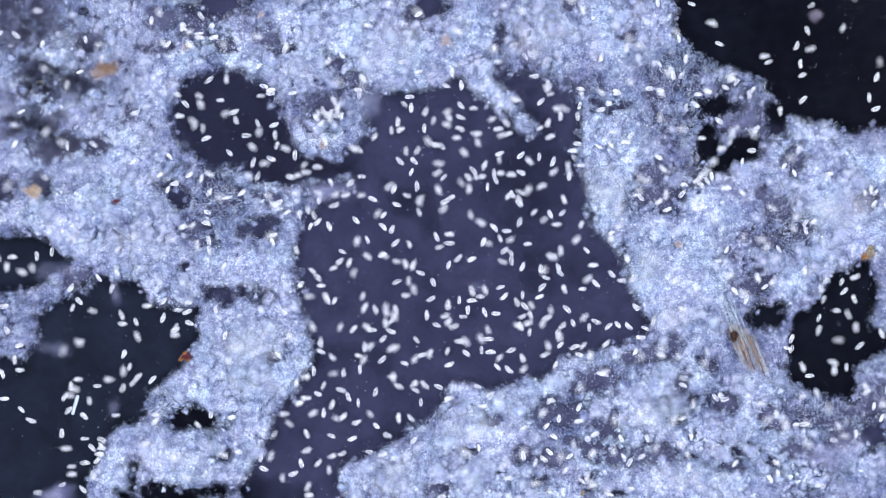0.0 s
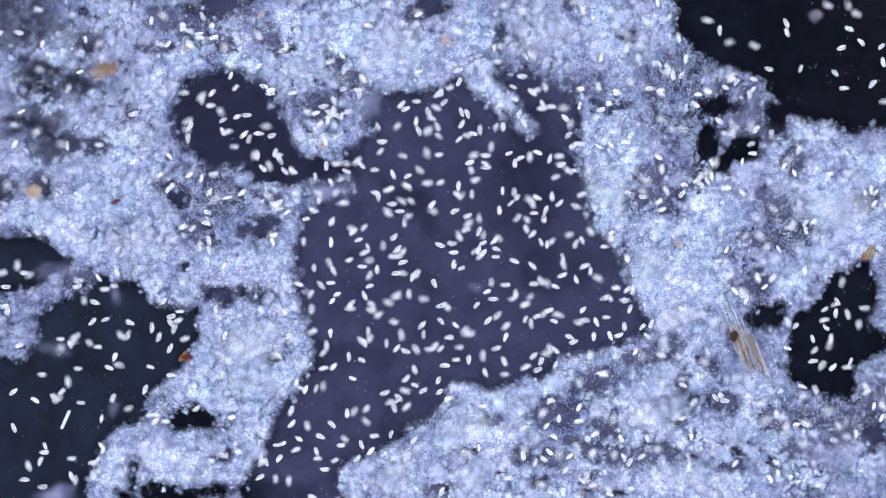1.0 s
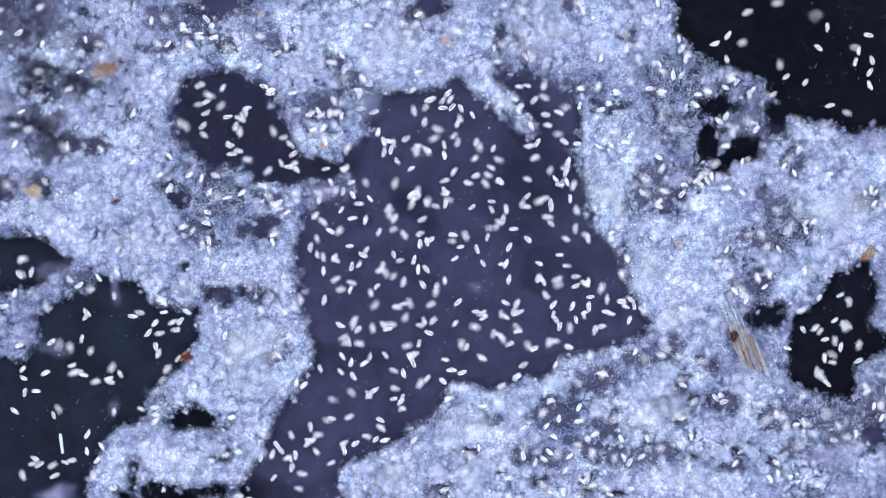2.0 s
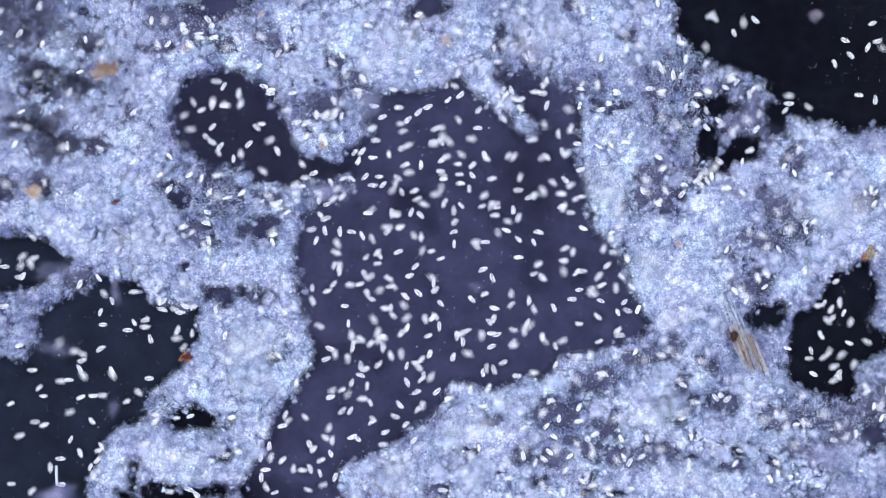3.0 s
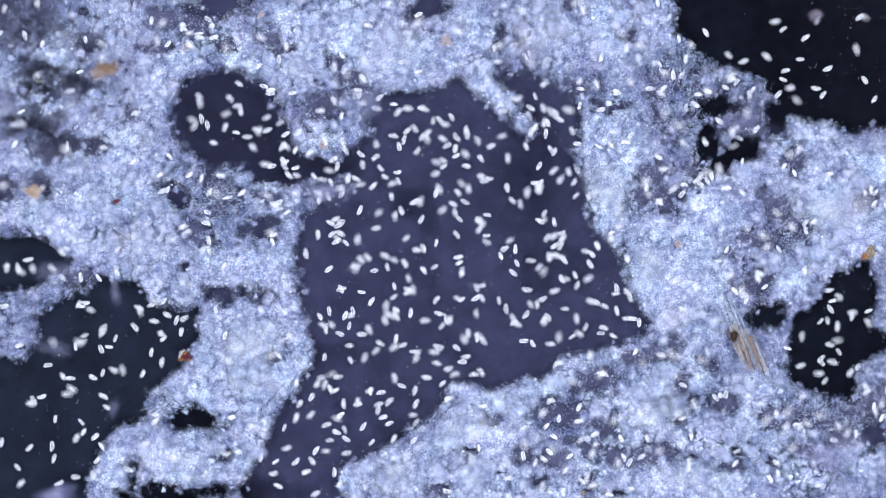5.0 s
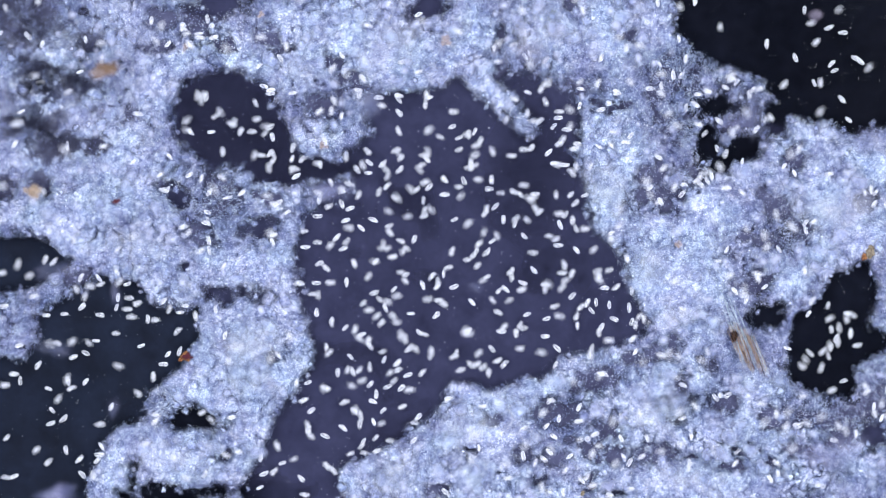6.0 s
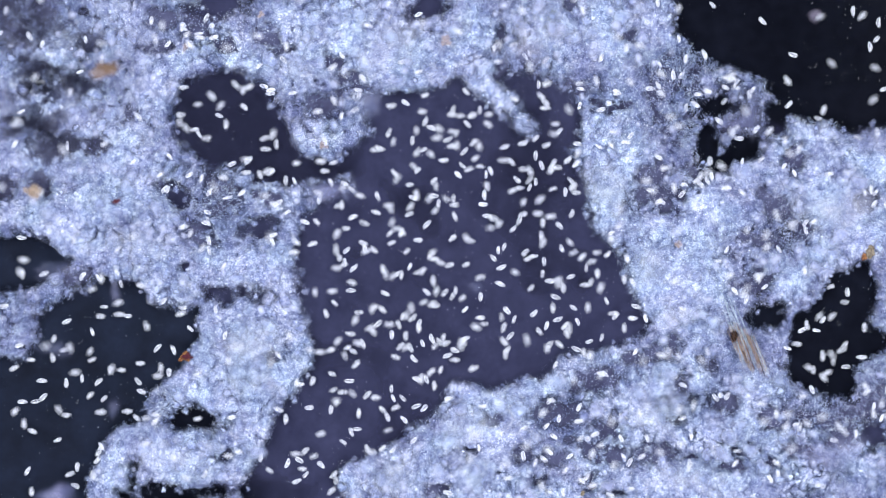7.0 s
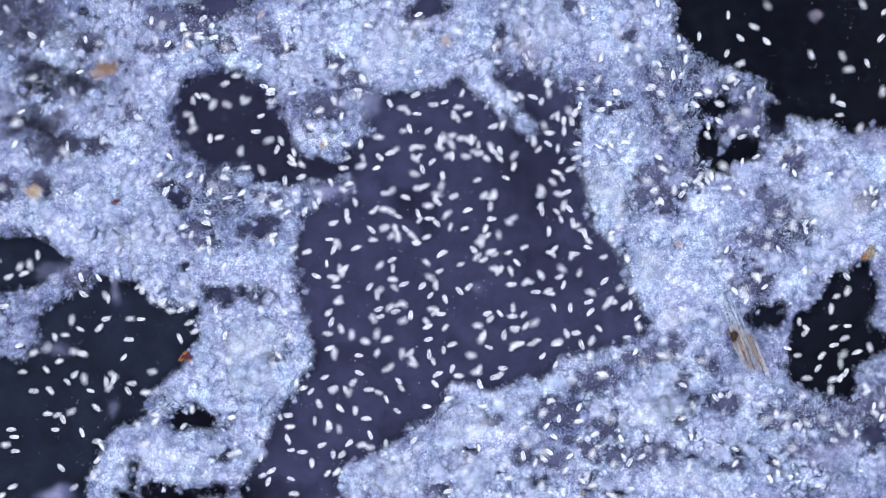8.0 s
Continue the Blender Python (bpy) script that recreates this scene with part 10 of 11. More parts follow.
    walk(CILIATES[334],swim(334,(333,536,58,180), (314,551,43,225), (318,552,43,180), (318,552,43,180), (290,553,43,186), (262,558,43,199), (237,571,43,121), (211,529,43,112), (217,535,43,180), (176,550,43,180), (144,542,43,177), (113,546,43,195), (82,558,58,180), (131,543,7,180), (184,543,43,180), (224,532,43,202), (245,508,7,202)))
    walk(CILIATES[335],swim(335,(310,581,9,248), (314,583,9,248), (300,617,36,248), (309,582,9,270), (282,590,9,192), (254,594,36,175), (226,585,36,180), (271,593,36,180), (312,590,9,180), (258,600,9,202), (238,580,9,127), (226,557,9,100), (228,528,9,178), (172,532,9,180), (118,569,36,202), (160,510,58,225), (148,520,36,147)))
    walk(CILIATES[336],swim(336,(138,672,7,180), (102,700,7,225), (109,694,7,225), (126,648,37,202), (148,664,37,167), (173,659,37,189), (198,656,37,112), (170,618,37,112), (150,572,37,112), (122,532,58,180), (151,536,37,177), (180,535,37,189), (209,527,37,267), (221,587,7,292), (248,643,7,360), (199,625,7,360), (145,625,7,360)))
    walk(CILIATES[337],swim(337,(172,683,44,180), (127,664,44,158), (124,610,44,112), (145,631,44,180), (145,600,44,258), (156,574,44,235), (178,553,44,248), (164,509,70,270), (168,535,5,270), (125,563,5,192), (139,539,5,240), (152,516,5,223), (178,503,70,202), (233,512,5,180), (268,535,5,180), (315,567,5,180), (270,530,70,135)))
    walk(CILIATES[338],swim(338,(193,672,104,0), (241,667,104,-22), (303,665,58,0), (273,672,104,0), (297,654,104,50), (309,629,104,74), (313,600,104,0), (293,602,104,-22), (248,580,104,-45), (250,585,104,-123), (249,551,104,-75), (234,524,104,-54), (212,500,104,-132), (222,480,104,-112), (209,537,104,-158), (253,533,104,-158), (285,537,104,-225)))
    walk(CILIATES[339],swim(339,(217,687,73,68), (215,655,73,22), (226,593,73,71), (255,537,73,22), (285,530,73,8), (314,528,73,-13), (342,543,73,22), (335,583,73,68), (327,575,40,112), (347,547,73,90), (326,564,73,29), (302,572,73,3), (275,567,73,0), (213,572,73,0), (178,560,73,0), (138,555,40,0), (188,564,40,22)))
    walk(CILIATES[340],swim(340,(235,678,74,225), (192,700,74,180), (143,713,42,180), (90,709,42,180), (95,735,42,110), (107,758,42,125), (125,778,42,68), (142,729,42,68), (163,672,42,68), (189,624,42,45), (204,599,42,68), (210,573,42,88), (206,544,42,68), (175,597,42,22), (194,655,74,90), (155,702,74,45), (102,735,74,22)))
    walk(CILIATES[341],swim(341,(270,673,38,225), (256,692,38,270), (257,690,38,248), (275,653,6,180), (280,626,6,247), (296,605,6,231), (313,585,6,248), (318,610,6,292), (302,560,38,292), (300,567,6,315), (273,569,6,352), (248,560,6,335), (225,547,6,360), (265,538,6,382), (211,556,6,360), (140,594,6,382), (175,580,6,405)))
    walk(CILIATES[342],swim(342,(115,703,49,45), (148,641,7,0), (193,651,49,-22), (223,665,49,45), (192,670,49,18), (166,683,49,34), (143,703,49,22), (134,726,49,68), (110,765,49,22), (80,780,7,22), (52,793,7,42), (38,818,49,62), (25,844,49,22), (12,872,49,45), (49,834,49,58), (67,785,49,45), (27,799,49,0)))
    walk(CILIATES[343],swim(343,(158,710,80,90), (125,681,80,158), (74,663,80,180), (20,660,33,180), (42,669,33,155), (63,680,33,137), (77,701,33,180), (30,688,33,202), (88,702,33,202), (135,687,80,180), (111,666,80,126), (101,639,80,100), (101,608,80,158), (97,600,33,135), (95,600,80,68), (92,602,80,0), (97,597,80,-78)))
    walk(CILIATES[344],swim(344,(122,727,12,225), (90,754,43,225), (72,817,12,248), (65,848,12,180), (97,843,12,204), (120,823,12,222), (142,802,12,292), (155,850,12,225), (78,862,12,202), (75,860,12,180), (104,855,12,208), (123,835,12,229), (140,813,12,225), (98,795,12,180), (57,763,12,158), (25,780,12,225), (25,774,43,180)))
    walk(CILIATES[345],swim(345,(149,737,48,315), (169,721,48,382), (200,705,11,428), (227,682,11,405), (195,676,11,342), (167,662,11,323), (145,638,11,382), (120,665,11,382), (192,672,11,405), (190,677,48,382), (165,668,48,334), (144,655,48,315), (130,632,48,382), (121,671,48,428), (77,703,48,405), (32,727,48,382), (85,733,48,360)))
    walk(CILIATES[346],swim(346,(38,725,40,315), (40,749,40,338), (80,790,40,292), (98,804,40,321), (115,819,40,331), (136,825,40,349), (160,827,40,427), (175,802,87,428), (175,777,40,450), (163,770,40,495), (144,747,40,495), (123,730,40,518), (92,726,40,495), (136,766,40,518), (184,706,40,585), (172,695,40,507), (160,692,40,518)))
    walk(CILIATES[347],swim(347,(55,744,48,158), (3,722,48,180), (24,694,48,220), (55,678,48,225), (81,661,48,205), (109,653,48,187), (140,654,48,112), (118,679,48,45), (145,620,48,90), (155,669,48,68), (124,670,48,-3), (94,666,48,-22), (68,647,48,56), (22,670,48,0), (74,675,48,0), (126,697,48,-45), (170,722,12,-45)))
    walk(CILIATES[348],swim(348,(8,706,48,0), (46,713,48,45), (62,709,48,-33), (32,690,48,-22), (64,693,48,-2), (94,692,48,19), (122,673,48,0), (77,675,48,0), (38,688,48,0), (48,708,48,-22), (74,702,48,18), (98,691,48,31), (120,675,48,109), (91,643,48,112), (117,678,48,90), (134,722,48,112), (145,766,48,112)))
    walk(CILIATES[349],swim(349,(35,655,8,0), (87,651,8,0), (138,652,8,0), (195,642,8,0), (213,662,8,-60), (220,686,8,-77), (224,711,8,-155), (200,747,8,-113), (230,712,8,-158), (245,692,8,-135), (252,662,8,-115), (269,640,47,-142), (297,627,47,-135), (264,674,47,-180), (215,655,8,-180), (155,642,8,-180), (105,640,8,-158)))
    walk(CILIATES[350],swim(350,(3,662,32,292), (15,710,32,270), (24,758,32,292), (6,706,32,270), (26,728,32,321), (50,742,71,335), (78,752,71,382), (92,704,32,450), (75,732,32,428), (68,738,71,382), (60,709,71,304), (45,684,71,307), (25,662,71,360), (14,705,71,428), (25,652,71,382), (73,650,71,360), (88,692,71,315)))
    walk(CILIATES[351],swim(351,(109,767,45,90), (112,757,81,90), (96,705,81,92), (109,652,81,170), (140,658,81,158), (164,674,81,134), (181,700,81,180), (228,724,81,180), (228,730,81,225), (187,750,45,202), (168,773,45,223), (145,789,45,206), (117,797,45,284), (154,828,45,292), (137,827,45,270), (120,785,81,315), (112,743,45,292)))
    walk(CILIATES[352],swim(352,(150,777,38,0), (183,744,38,22), (228,723,102,22), (257,692,102,45), (287,673,102,40), (310,647,102,57), (325,615,102,45), (347,570,102,68), (347,562,102,0), (285,563,102,45), (274,534,102,123), (251,517,38,147), (225,503,38,202), (221,540,38,248), (214,503,38,292), (197,490,58,292), (192,530,38,270)))
    walk(CILIATES[353],swim(353,(117,794,91,180), (28,783,91,180), (51,825,91,110), (60,872,91,180), (41,841,91,109), (37,807,91,95), (35,772,91,22), (75,805,91,-22), (127,812,91,0), (122,797,91,-45), (136,776,91,-123), (152,759,91,-150), (177,752,91,-180), (133,738,39,-180), (178,730,91,-180), (225,703,91,-158), (258,695,91,-180)))
    walk(CILIATES[354],swim(354,(180,779,58,158), (152,731,45,158), (95,704,45,135), (48,667,45,180), (44,695,45,258), (46,722,8,289), (62,747,8,360), (62,732,8,382), (83,680,8,428), (114,652,45,405), (85,647,45,368), (60,659,45,389), (36,674,45,450), (29,710,45,450), (63,711,45,372), (100,686,45,294), (60,692,8,360)))
    walk(CILIATES[355],swim(355,(180,794,58,0), (182,795,58,68), (180,741,44,80), (201,692,9,135), (202,729,9,85), (195,765,70,68), (175,797,70,22), (157,787,9,0), (103,807,9,45), (55,844,9,0), (31,827,9,-50), (20,802,9,-70), (12,775,9,-135), (73,770,9,-180), (102,779,44,-158), (140,750,44,-180), (98,760,44,-180)))
    walk(CILIATES[356],swim(356,(164,793,43,315), (160,823,74,248), (165,820,74,180), (145,811,74,173), (126,815,74,190), (106,818,74,199), (88,828,74,270), (137,863,74,315), (143,857,43,382), (82,841,43,315), (95,812,43,255), (98,781,43,274), (90,750,43,202), (135,710,43,202), (175,677,43,225), (205,643,74,225), (228,602,43,180)))
    walk(CILIATES[357],swim(357,(176,804,58,180), (127,795,35,158), (78,801,35,180), (30,801,35,135), (62,812,35,152), (87,832,35,135), (108,858,35,180), (158,838,5,202), (172,800,70,270), (163,842,70,292), (134,845,5,356), (108,838,5,331), (86,818,5,405), (30,829,5,382), (56,870,5,450), (55,872,5,405), (3,878,5,405)))
    walk(CILIATES[358],swim(358,(127,826,78,0), (173,806,58,22), (127,812,78,0), (85,814,78,0), (58,821,78,23), (36,835,78,44), (20,857,78,0), (36,808,78,78), (40,756,36,135), (85,769,36,180), (98,742,36,258), (93,715,36,282), (86,688,36,338), (113,694,36,405), (145,670,36,450), (160,617,78,472), (115,593,78,540)))
    walk(CILIATES[359],swim(359,(150,820,48,180), (98,828,48,180), (43,850,48,180), (56,835,48,224), (70,823,48,213), (87,815,48,197), (107,812,48,180), (162,808,48,225), (152,811,48,180), (92,817,48,202), (91,790,48,268), (94,763,48,246), (112,741,48,225), (70,757,10,225), (117,735,10,180), (163,768,10,135), (172,782,10,180)))
    walk(CILIATES[360],swim(360,(127,840,94,0), (145,868,94,-45), (133,850,94,-90), (122,813,94,-112), (93,824,94,-150), (71,842,94,-128), (57,870,94,-135), (90,860,45,-112), (55,872,94,-158), (10,875,94,-202), (37,856,94,-132), (53,828,94,-114), (64,797,94,-135), (30,815,94,-90), (42,750,94,-90), (43,749,45,-135), (10,787,94,-180)))
    walk(CILIATES[361],swim(361,(110,858,48,22), (159,838,13,45), (182,797,58,68), (162,826,48,68), (154,799,48,101), (152,772,13,81), (163,745,13,135), (135,788,13,57), (163,740,48,45), (130,793,13,45), (148,765,13,58), (166,736,13,42), (197,720,13,68), (219,704,13,90), (241,740,13,135), (290,768,70,180), (325,755,13,225)))
    walk(CILIATES[362],swim(362,(147,866,35,135), (117,849,35,112), (126,843,35,112), (133,797,35,34), (154,768,35,62), (166,736,35,81), (165,700,35,3), (117,692,71,0), (164,717,71,0), (208,718,71,0), (183,702,71,-31), (158,688,71,-14), (127,688,71,22), (82,692,35,0), (40,712,35,0), (18,738,71,22), (20,761,35,0)))
    walk(CILIATES[363],swim(363,(67,872,8,180), (62,868,8,180), (75,862,8,180), (150,873,47,180), (200,864,58,188), (250,858,70,177), (300,870,8,180), (274,872,8,176), (252,867,70,149), (233,848,8,202), (202,859,70,181), (174,849,58,162), (145,840,47,135), (147,874,8,202), (133,860,47,158), (127,857,47,202), (108,828,47,135)))
    walk(CILIATES[364],swim(364,(205,735,11,0), (238,716,42,0), (265,735,70,0), (223,705,11,0), (250,724,11,-27), (280,735,70,-14), (312,740,11,0), (273,698,70,-37), (222,672,11,41), (176,689,42,0), (182,660,42,78), (179,631,42,102), (170,603,42,180), (125,612,11,180), (55,637,70,180), (87,653,11,135), (119,676,11,135)))
    walk(CILIATES[365],swim(365,(245,668,6,45), (268,636,6,68), (309,582,6,68), (328,557,6,22), (306,570,6,27), (283,580,6,9), (257,578,6,0), (317,585,6,0), (333,597,6,-68), (335,595,6,-135), (322,627,6,-122), (301,650,6,-142), (271,667,6,-90), (230,723,6,-158), (225,728,6,-180), (183,742,6,-135), (187,677,6,-90)))
    walk(CILIATES[366],swim(366,(373,733,44,90), (360,727,44,90), (348,723,58,35), (347,736,44,-43), (317,712,58,-30), (283,699,97,-13), (245,695,97,-45), (240,694,97,22), (278,678,97,45), (259,653,44,112), (268,624,44,82), (267,594,44,97), (261,565,44,90), (281,597,97,135), (284,652,97,90), (250,697,97,45), (270,658,97,0)))
    walk(CILIATES[367],swim(367,(350,752,4,135), (349,745,4,135), (293,746,70,172), (240,730,4,158), (273,722,70,181), (305,729,58,167), (337,737,32,202), (301,751,58,184), (263,742,58,180), (217,733,4,180), (189,721,4,150), (166,704,32,130), (152,676,32,52), (120,710,4,45), (160,700,4,45), (187,663,32,45), (219,633,32,45)))
    walk(CILIATES[368],swim(368,(25,637,58,270), (55,653,103,192), (133,595,103,202), (95,591,103,180), (83,543,103,104), (71,495,103,116), (40,455,103,45), (80,422,58,22), (30,421,34,-22), (73,443,103,0), (94,475,103,-42), (127,491,103,-25), (160,506,103,0), (213,518,103,-45), (180,493,103,-90), (178,503,103,-135), (127,567,103,-90)))
    walk(CILIATES[369],swim(369,(12,585,58,112), (13,568,58,88), (13,550,58,83), (17,534,58,67), (26,519,58,69), (29,502,41,65), (40,489,41,54), (49,474,41,58), (58,460,41,22), (85,476,41,-31), (110,492,58,-44), (128,518,58,-56), (145,543,41,-134), (118,582,6,-180), (93,633,6,-258), (122,675,6,-270), (132,663,6,-315)))
    walk(CILIATES[370],swim(370,(1224,7,34,158), (1217,12,71,80), (1200,65,71,90), (1207,82,71,120), (1218,96,71,135), (1232,107,58,153), (1250,113,58,225), (1281,110,34,292), (1325,124,34,338), (1362,125,34,382), (1386,141,34,333), (1412,151,34,354), (1441,147,34,292), (1448,201,34,292), (1518,244,58,338), (1496,217,71,315), (1474,175,71,270)))
    walk(CILIATES[371],swim(371,(1260,42,89,158), (1207,33,89,180), (1252,36,89,163), (1291,59,35,135), (1265,77,35,201), (1236,80,35,178), (1206,75,58,158), (1250,88,35,180), (1294,97,35,158), (1271,78,35,139), (1249,58,35,126), (1237,31,35,109), (1229,2,35,90), (1240,48,35,90), (1246,97,35,112), (1258,140,89,135), (1207,85,58,180)))
    walk(CILIATES[372],swim(372,(1273,78,34,338), (1305,80,97,360), (1336,81,97,338), (1382,86,97,382), (1380,115,97,449), (1381,144,97,467), (1396,170,97,540), (1389,169,34,462), (1382,141,97,495), (1396,159,97,488), (1410,177,97,495), (1428,191,97,513), (1451,198,97,585), (1496,120,97,608), (1472,113,97,675), (1466,63,97,652), (1491,100,97,652)))
    walk(CILIATES[373],swim(373,(1360,110,40,202), (1310,125,40,180), (1361,122,40,158), (1412,118,40,202), (1391,136,40,221), (1370,154,79,200), (1340,155,79,158), (1329,115,40,90), (1342,70,40,45), (1312,115,79,22), (1290,98,79,-47), (1276,77,79,-73), (1275,48,79,-90), (1281,108,79,-90), (1303,155,58,-22), (1292,112,40,-68), (1286,95,40,-112)))
    walk(CILIATES[374],swim(374,(1409,81,36,68), (1456,57,36,45), (1516,24,94,-22), (1558,66,36,-45), (1537,62,36,-12), (1515,57,36,13), (1496,72,36,-22), (1517,32,94,-100), (1516,51,94,-87), (1519,69,94,-92), (1515,88,94,-78), (1526,104,94,-55), (1537,120,94,-133), (1532,80,94,-68), (1549,120,94,-22), (1563,120,94,45), (1561,162,94,88)))
    walk(CILIATES[375],swim(375,(1429,55,34,292), (1449,99,34,225), (1489,85,34,202), (1530,73,34,158), (1543,107,34,104), (1547,142,34,94), (1549,177,34,90), (1547,213,34,45), (1557,175,8,112), (1540,161,8,130), (1530,142,8,124), (1516,126,8,112), (1514,103,8,158), (1458,100,8,202), (1403,97,34,158), (1361,92,8,158), (1310,67,8,135)))
    walk(CILIATES[376],swim(376,(1436,10,49,202), (1422,77,49,248), (1417,122,49,248), (1391,162,49,225), (1368,167,49,212), (1355,184,58,234), (1343,202,58,270), (1330,258,49,202), (1294,252,49,187), (1261,267,94,202), (1298,259,94,203), (1328,238,94,220), (1355,212,94,225), (1402,224,94,181), (1448,210,49,158), (1452,203,49,202), (1486,204,49,180)))
    walk(CILIATES[377],swim(377,(1434,87,79,202), (1381,88,34,158), (1391,42,34,112), (1348,4,79,135), (1323,23,79,203), (1293,28,79,189), (1263,32,79,135), (1327,18,79,202), (1271,57,79,202), (1342,50,79,180), (1372,38,79,191), (1404,38,79,179), (1436,40,79,202), (1475,45,79,180), (1525,28,79,225), (1539,20,79,202), (1527,8,79,124)))
    walk(CILIATES[378],swim(378,(1417,113,4,90), (1437,77,44,45), (1503,52,4,-22), (1469,16,4,-45), (1464,49,4,-91), (1468,81,4,-78), (1477,113,4,-68), (1461,70,4,-135), (1434,91,4,-128), (1420,123,4,-180), (1390,126,4,-162), (1366,141,4,-146), (1343,158,70,-158), (1315,147,70,-180), (1286,139,58,-202), (1259,176,58,-280), (1254,222,4,-270)))
    walk(CILIATES[379],swim(379,(1420,134,45,202), (1374,141,45,158), (1334,141,45,158), (1288,130,45,180), (1286,105,45,102), (1285,80,45,74), (1299,58,45,112), (1308,98,45,135), (1347,98,45,167), (1383,115,13,135), (1416,105,13,182), (1447,112,13,162), (1477,125,13,202), (1509,107,13,202), (1551,70,13,225), (1556,18,13,248), (1565,22,13,225)))
    walk(CILIATES[380],swim(380,(1422,177,10,45), (1452,155,44,45), (1494,157,10,0), (1524,153,10,45), (1539,128,10,58), (1555,103,44,76), (1553,72,44,22), (1570,45,44,84), (1559,15,44,158), (1538,20,44,204), (1522,31,44,217), (1506,44,10,222), (1492,58,10,180), (1550,22,10,135), (1556,40,10,90), (1546,109,10,90), (1560,68,10,45)))
    walk(CILIATES[381],swim(381,(1381,197,10,270), (1379,215,10,292), (1365,238,10,270), (1340,266,70,202), (1321,283,10,211), (1299,290,70,182), (1273,285,70,135), (1259,244,47,112), (1258,215,10,112), (1268,227,10,138), (1283,238,10,127), (1288,253,10,91), (1284,272,70,68), (1278,290,70,45), (1256,285,70,90), (1262,263,10,22), (1252,240,10,-56)))
    walk(CILIATES[382],swim(382,(1557,110,103,90), (1530,66,103,112), (1501,10,103,112), (1494,68,103,68), (1514,84,103,-10), (1538,85,103,-1), (1562,85,103,-45), (1552,35,103,-68), (1562,66,103,-112), (1548,46,103,-47), (1530,31,103,-28), (1508,24,103,-16), (1485,18,103,45), (1515,5,103,0), (1451,31,103,27), (1392,68,38,105), (1358,10,103,135)))
    walk(CILIATES[383],swim(383,(1551,137,11,248), (1519,131,11,180), (1564,110,11,102), (1556,181,11,90), (1540,151,11,113), (1530,119,11,94), (1536,84,11,68), (1538,78,11,112), (1493,115,11,34), (1440,138,11,22), (1465,121,11,27), (1493,111,11,13), (1523,108,11,-45), (1515,60,11,-68), (1510,20,11,-90), (1436,55,11,-161), (1357,73,11,-225)))
    walk(CILIATES[384],swim(384,(1538,173,10,90), (1524,105,10,112), (1524,75,10,135), (1528,82,10,202), (1514,110,10,256), (1514,139,10,276), (1520,169,10,354), (1494,183,10,360), (1455,180,10,360), (1432,187,10,405), (1457,168,10,410), (1469,143,39,434), (1472,113,39,405), (1437,150,39,405), (1396,185,39,405), (1358,212,39,382), (1313,242,10,382)))
    walk(CILIATES[385],swim(385,(1197,58,101,292), (1234,78,101,338), (1291,75,101,382), (1342,58,101,382), (1314,75,101,388), (1284,89,101,368), (1250,84,101,292), (1219,90,101,225), (1221,63,101,292), (1252,105,101,270), (1224,80,101,306), (1211,48,101,286), (1204,12,101,292), (1209,60,32,270), (1200,15,101,248), (1231,10,101,270), (1237,65,32,270)))
    walk(CILIATES[386],swim(386,(1291,248,58,90), (1262,212,40,12), (1285,237,58,-27), (1318,240,40,-45), (1292,224,58,-22), (1264,218,40,-7), (1234,217,58,45), (1261,187,40,53), (1281,154,70,68), (1290,115,70,146), (1316,109,70,200), (1339,97,40,217), (1358,78,40,270), (1363,30,40,292), (1350,37,40,315), (1294,20,70,360), (1335,47,70,338)))
    walk(CILIATES[387],swim(387,(1330,267,45,180), (1324,240,45,102), (1332,272,45,180), (1262,263,78,180), (1284,259,78,187), (1306,257,78,169), (1327,267,78,202), (1279,290,78,225), (1264,280,78,147), (1254,267,78,118), (1248,251,78,114), (1240,237,78,111), (1236,220,78,158), (1270,243,78,180), (1308,245,45,180), (1314,240,45,112), (1273,184,78,158)))
    walk(CILIATES[388],swim(388,(1242,245,70,0), (1285,253,9,-78), (1329,255,9,-156), (1363,227,43,-225), (1335,218,58,-190), (1307,217,70,-176), (1278,222,70,-158), (1243,255,9,-135), (1289,265,70,-184), (1335,262,9,-158), (1308,245,9,-205), (1279,236,9,-187), (1247,237,9,-135), (1249,190,70,-135), (1282,180,9,-135), (1293,202,9,-213), (1337,237,70,-225)))
    walk(CILIATES[389],swim(389,(1550,192,11,22), (1549,181,43,-56), (1545,149,43,-134), (1506,181,11,-158), (1469,187,11,-169), (1433,196,11,-183), (1396,183,11,-180), (1495,203,43,-225), (1461,185,43,-203), (1418,157,43,-203), (1444,156,43,-186), (1468,163,43,-203), (1490,176,43,-225), (1537,179,43,-202), (1552,235,58,-270), (1515,216,43,-218), (1488,185,43,-202)))
    walk(CILIATES[390],swim(390,(1463,497,58,45), (1463,497,58,45), (1482,534,42,123), (1515,560,105,45), (1498,580,105,47), (1478,599,105,54), (1467,623,105,72), (1462,650,105,22), (1447,609,105,-56), (1420,575,105,-68), (1419,596,105,-94), (1417,618,105,-81), (1426,637,105,-58), (1440,655,105,0), (1497,650,42,0), (1478,613,42,2), (1448,652,42,53)))
    walk(CILIATES[391],swim(391,(1490,499,46,248), (1450,540,5,225), (1408,577,46,225), (1403,572,58,225), (1421,584,46,303), (1428,602,46,291), (1435,621,46,287), (1440,640,46,209), (1484,629,46,183), (1528,635,46,225), (1518,650,58,243), (1511,669,46,225), (1493,675,46,197), (1475,680,46,270), (1475,640,5,270), (1444,624,5,348), (1412,629,5,369)))
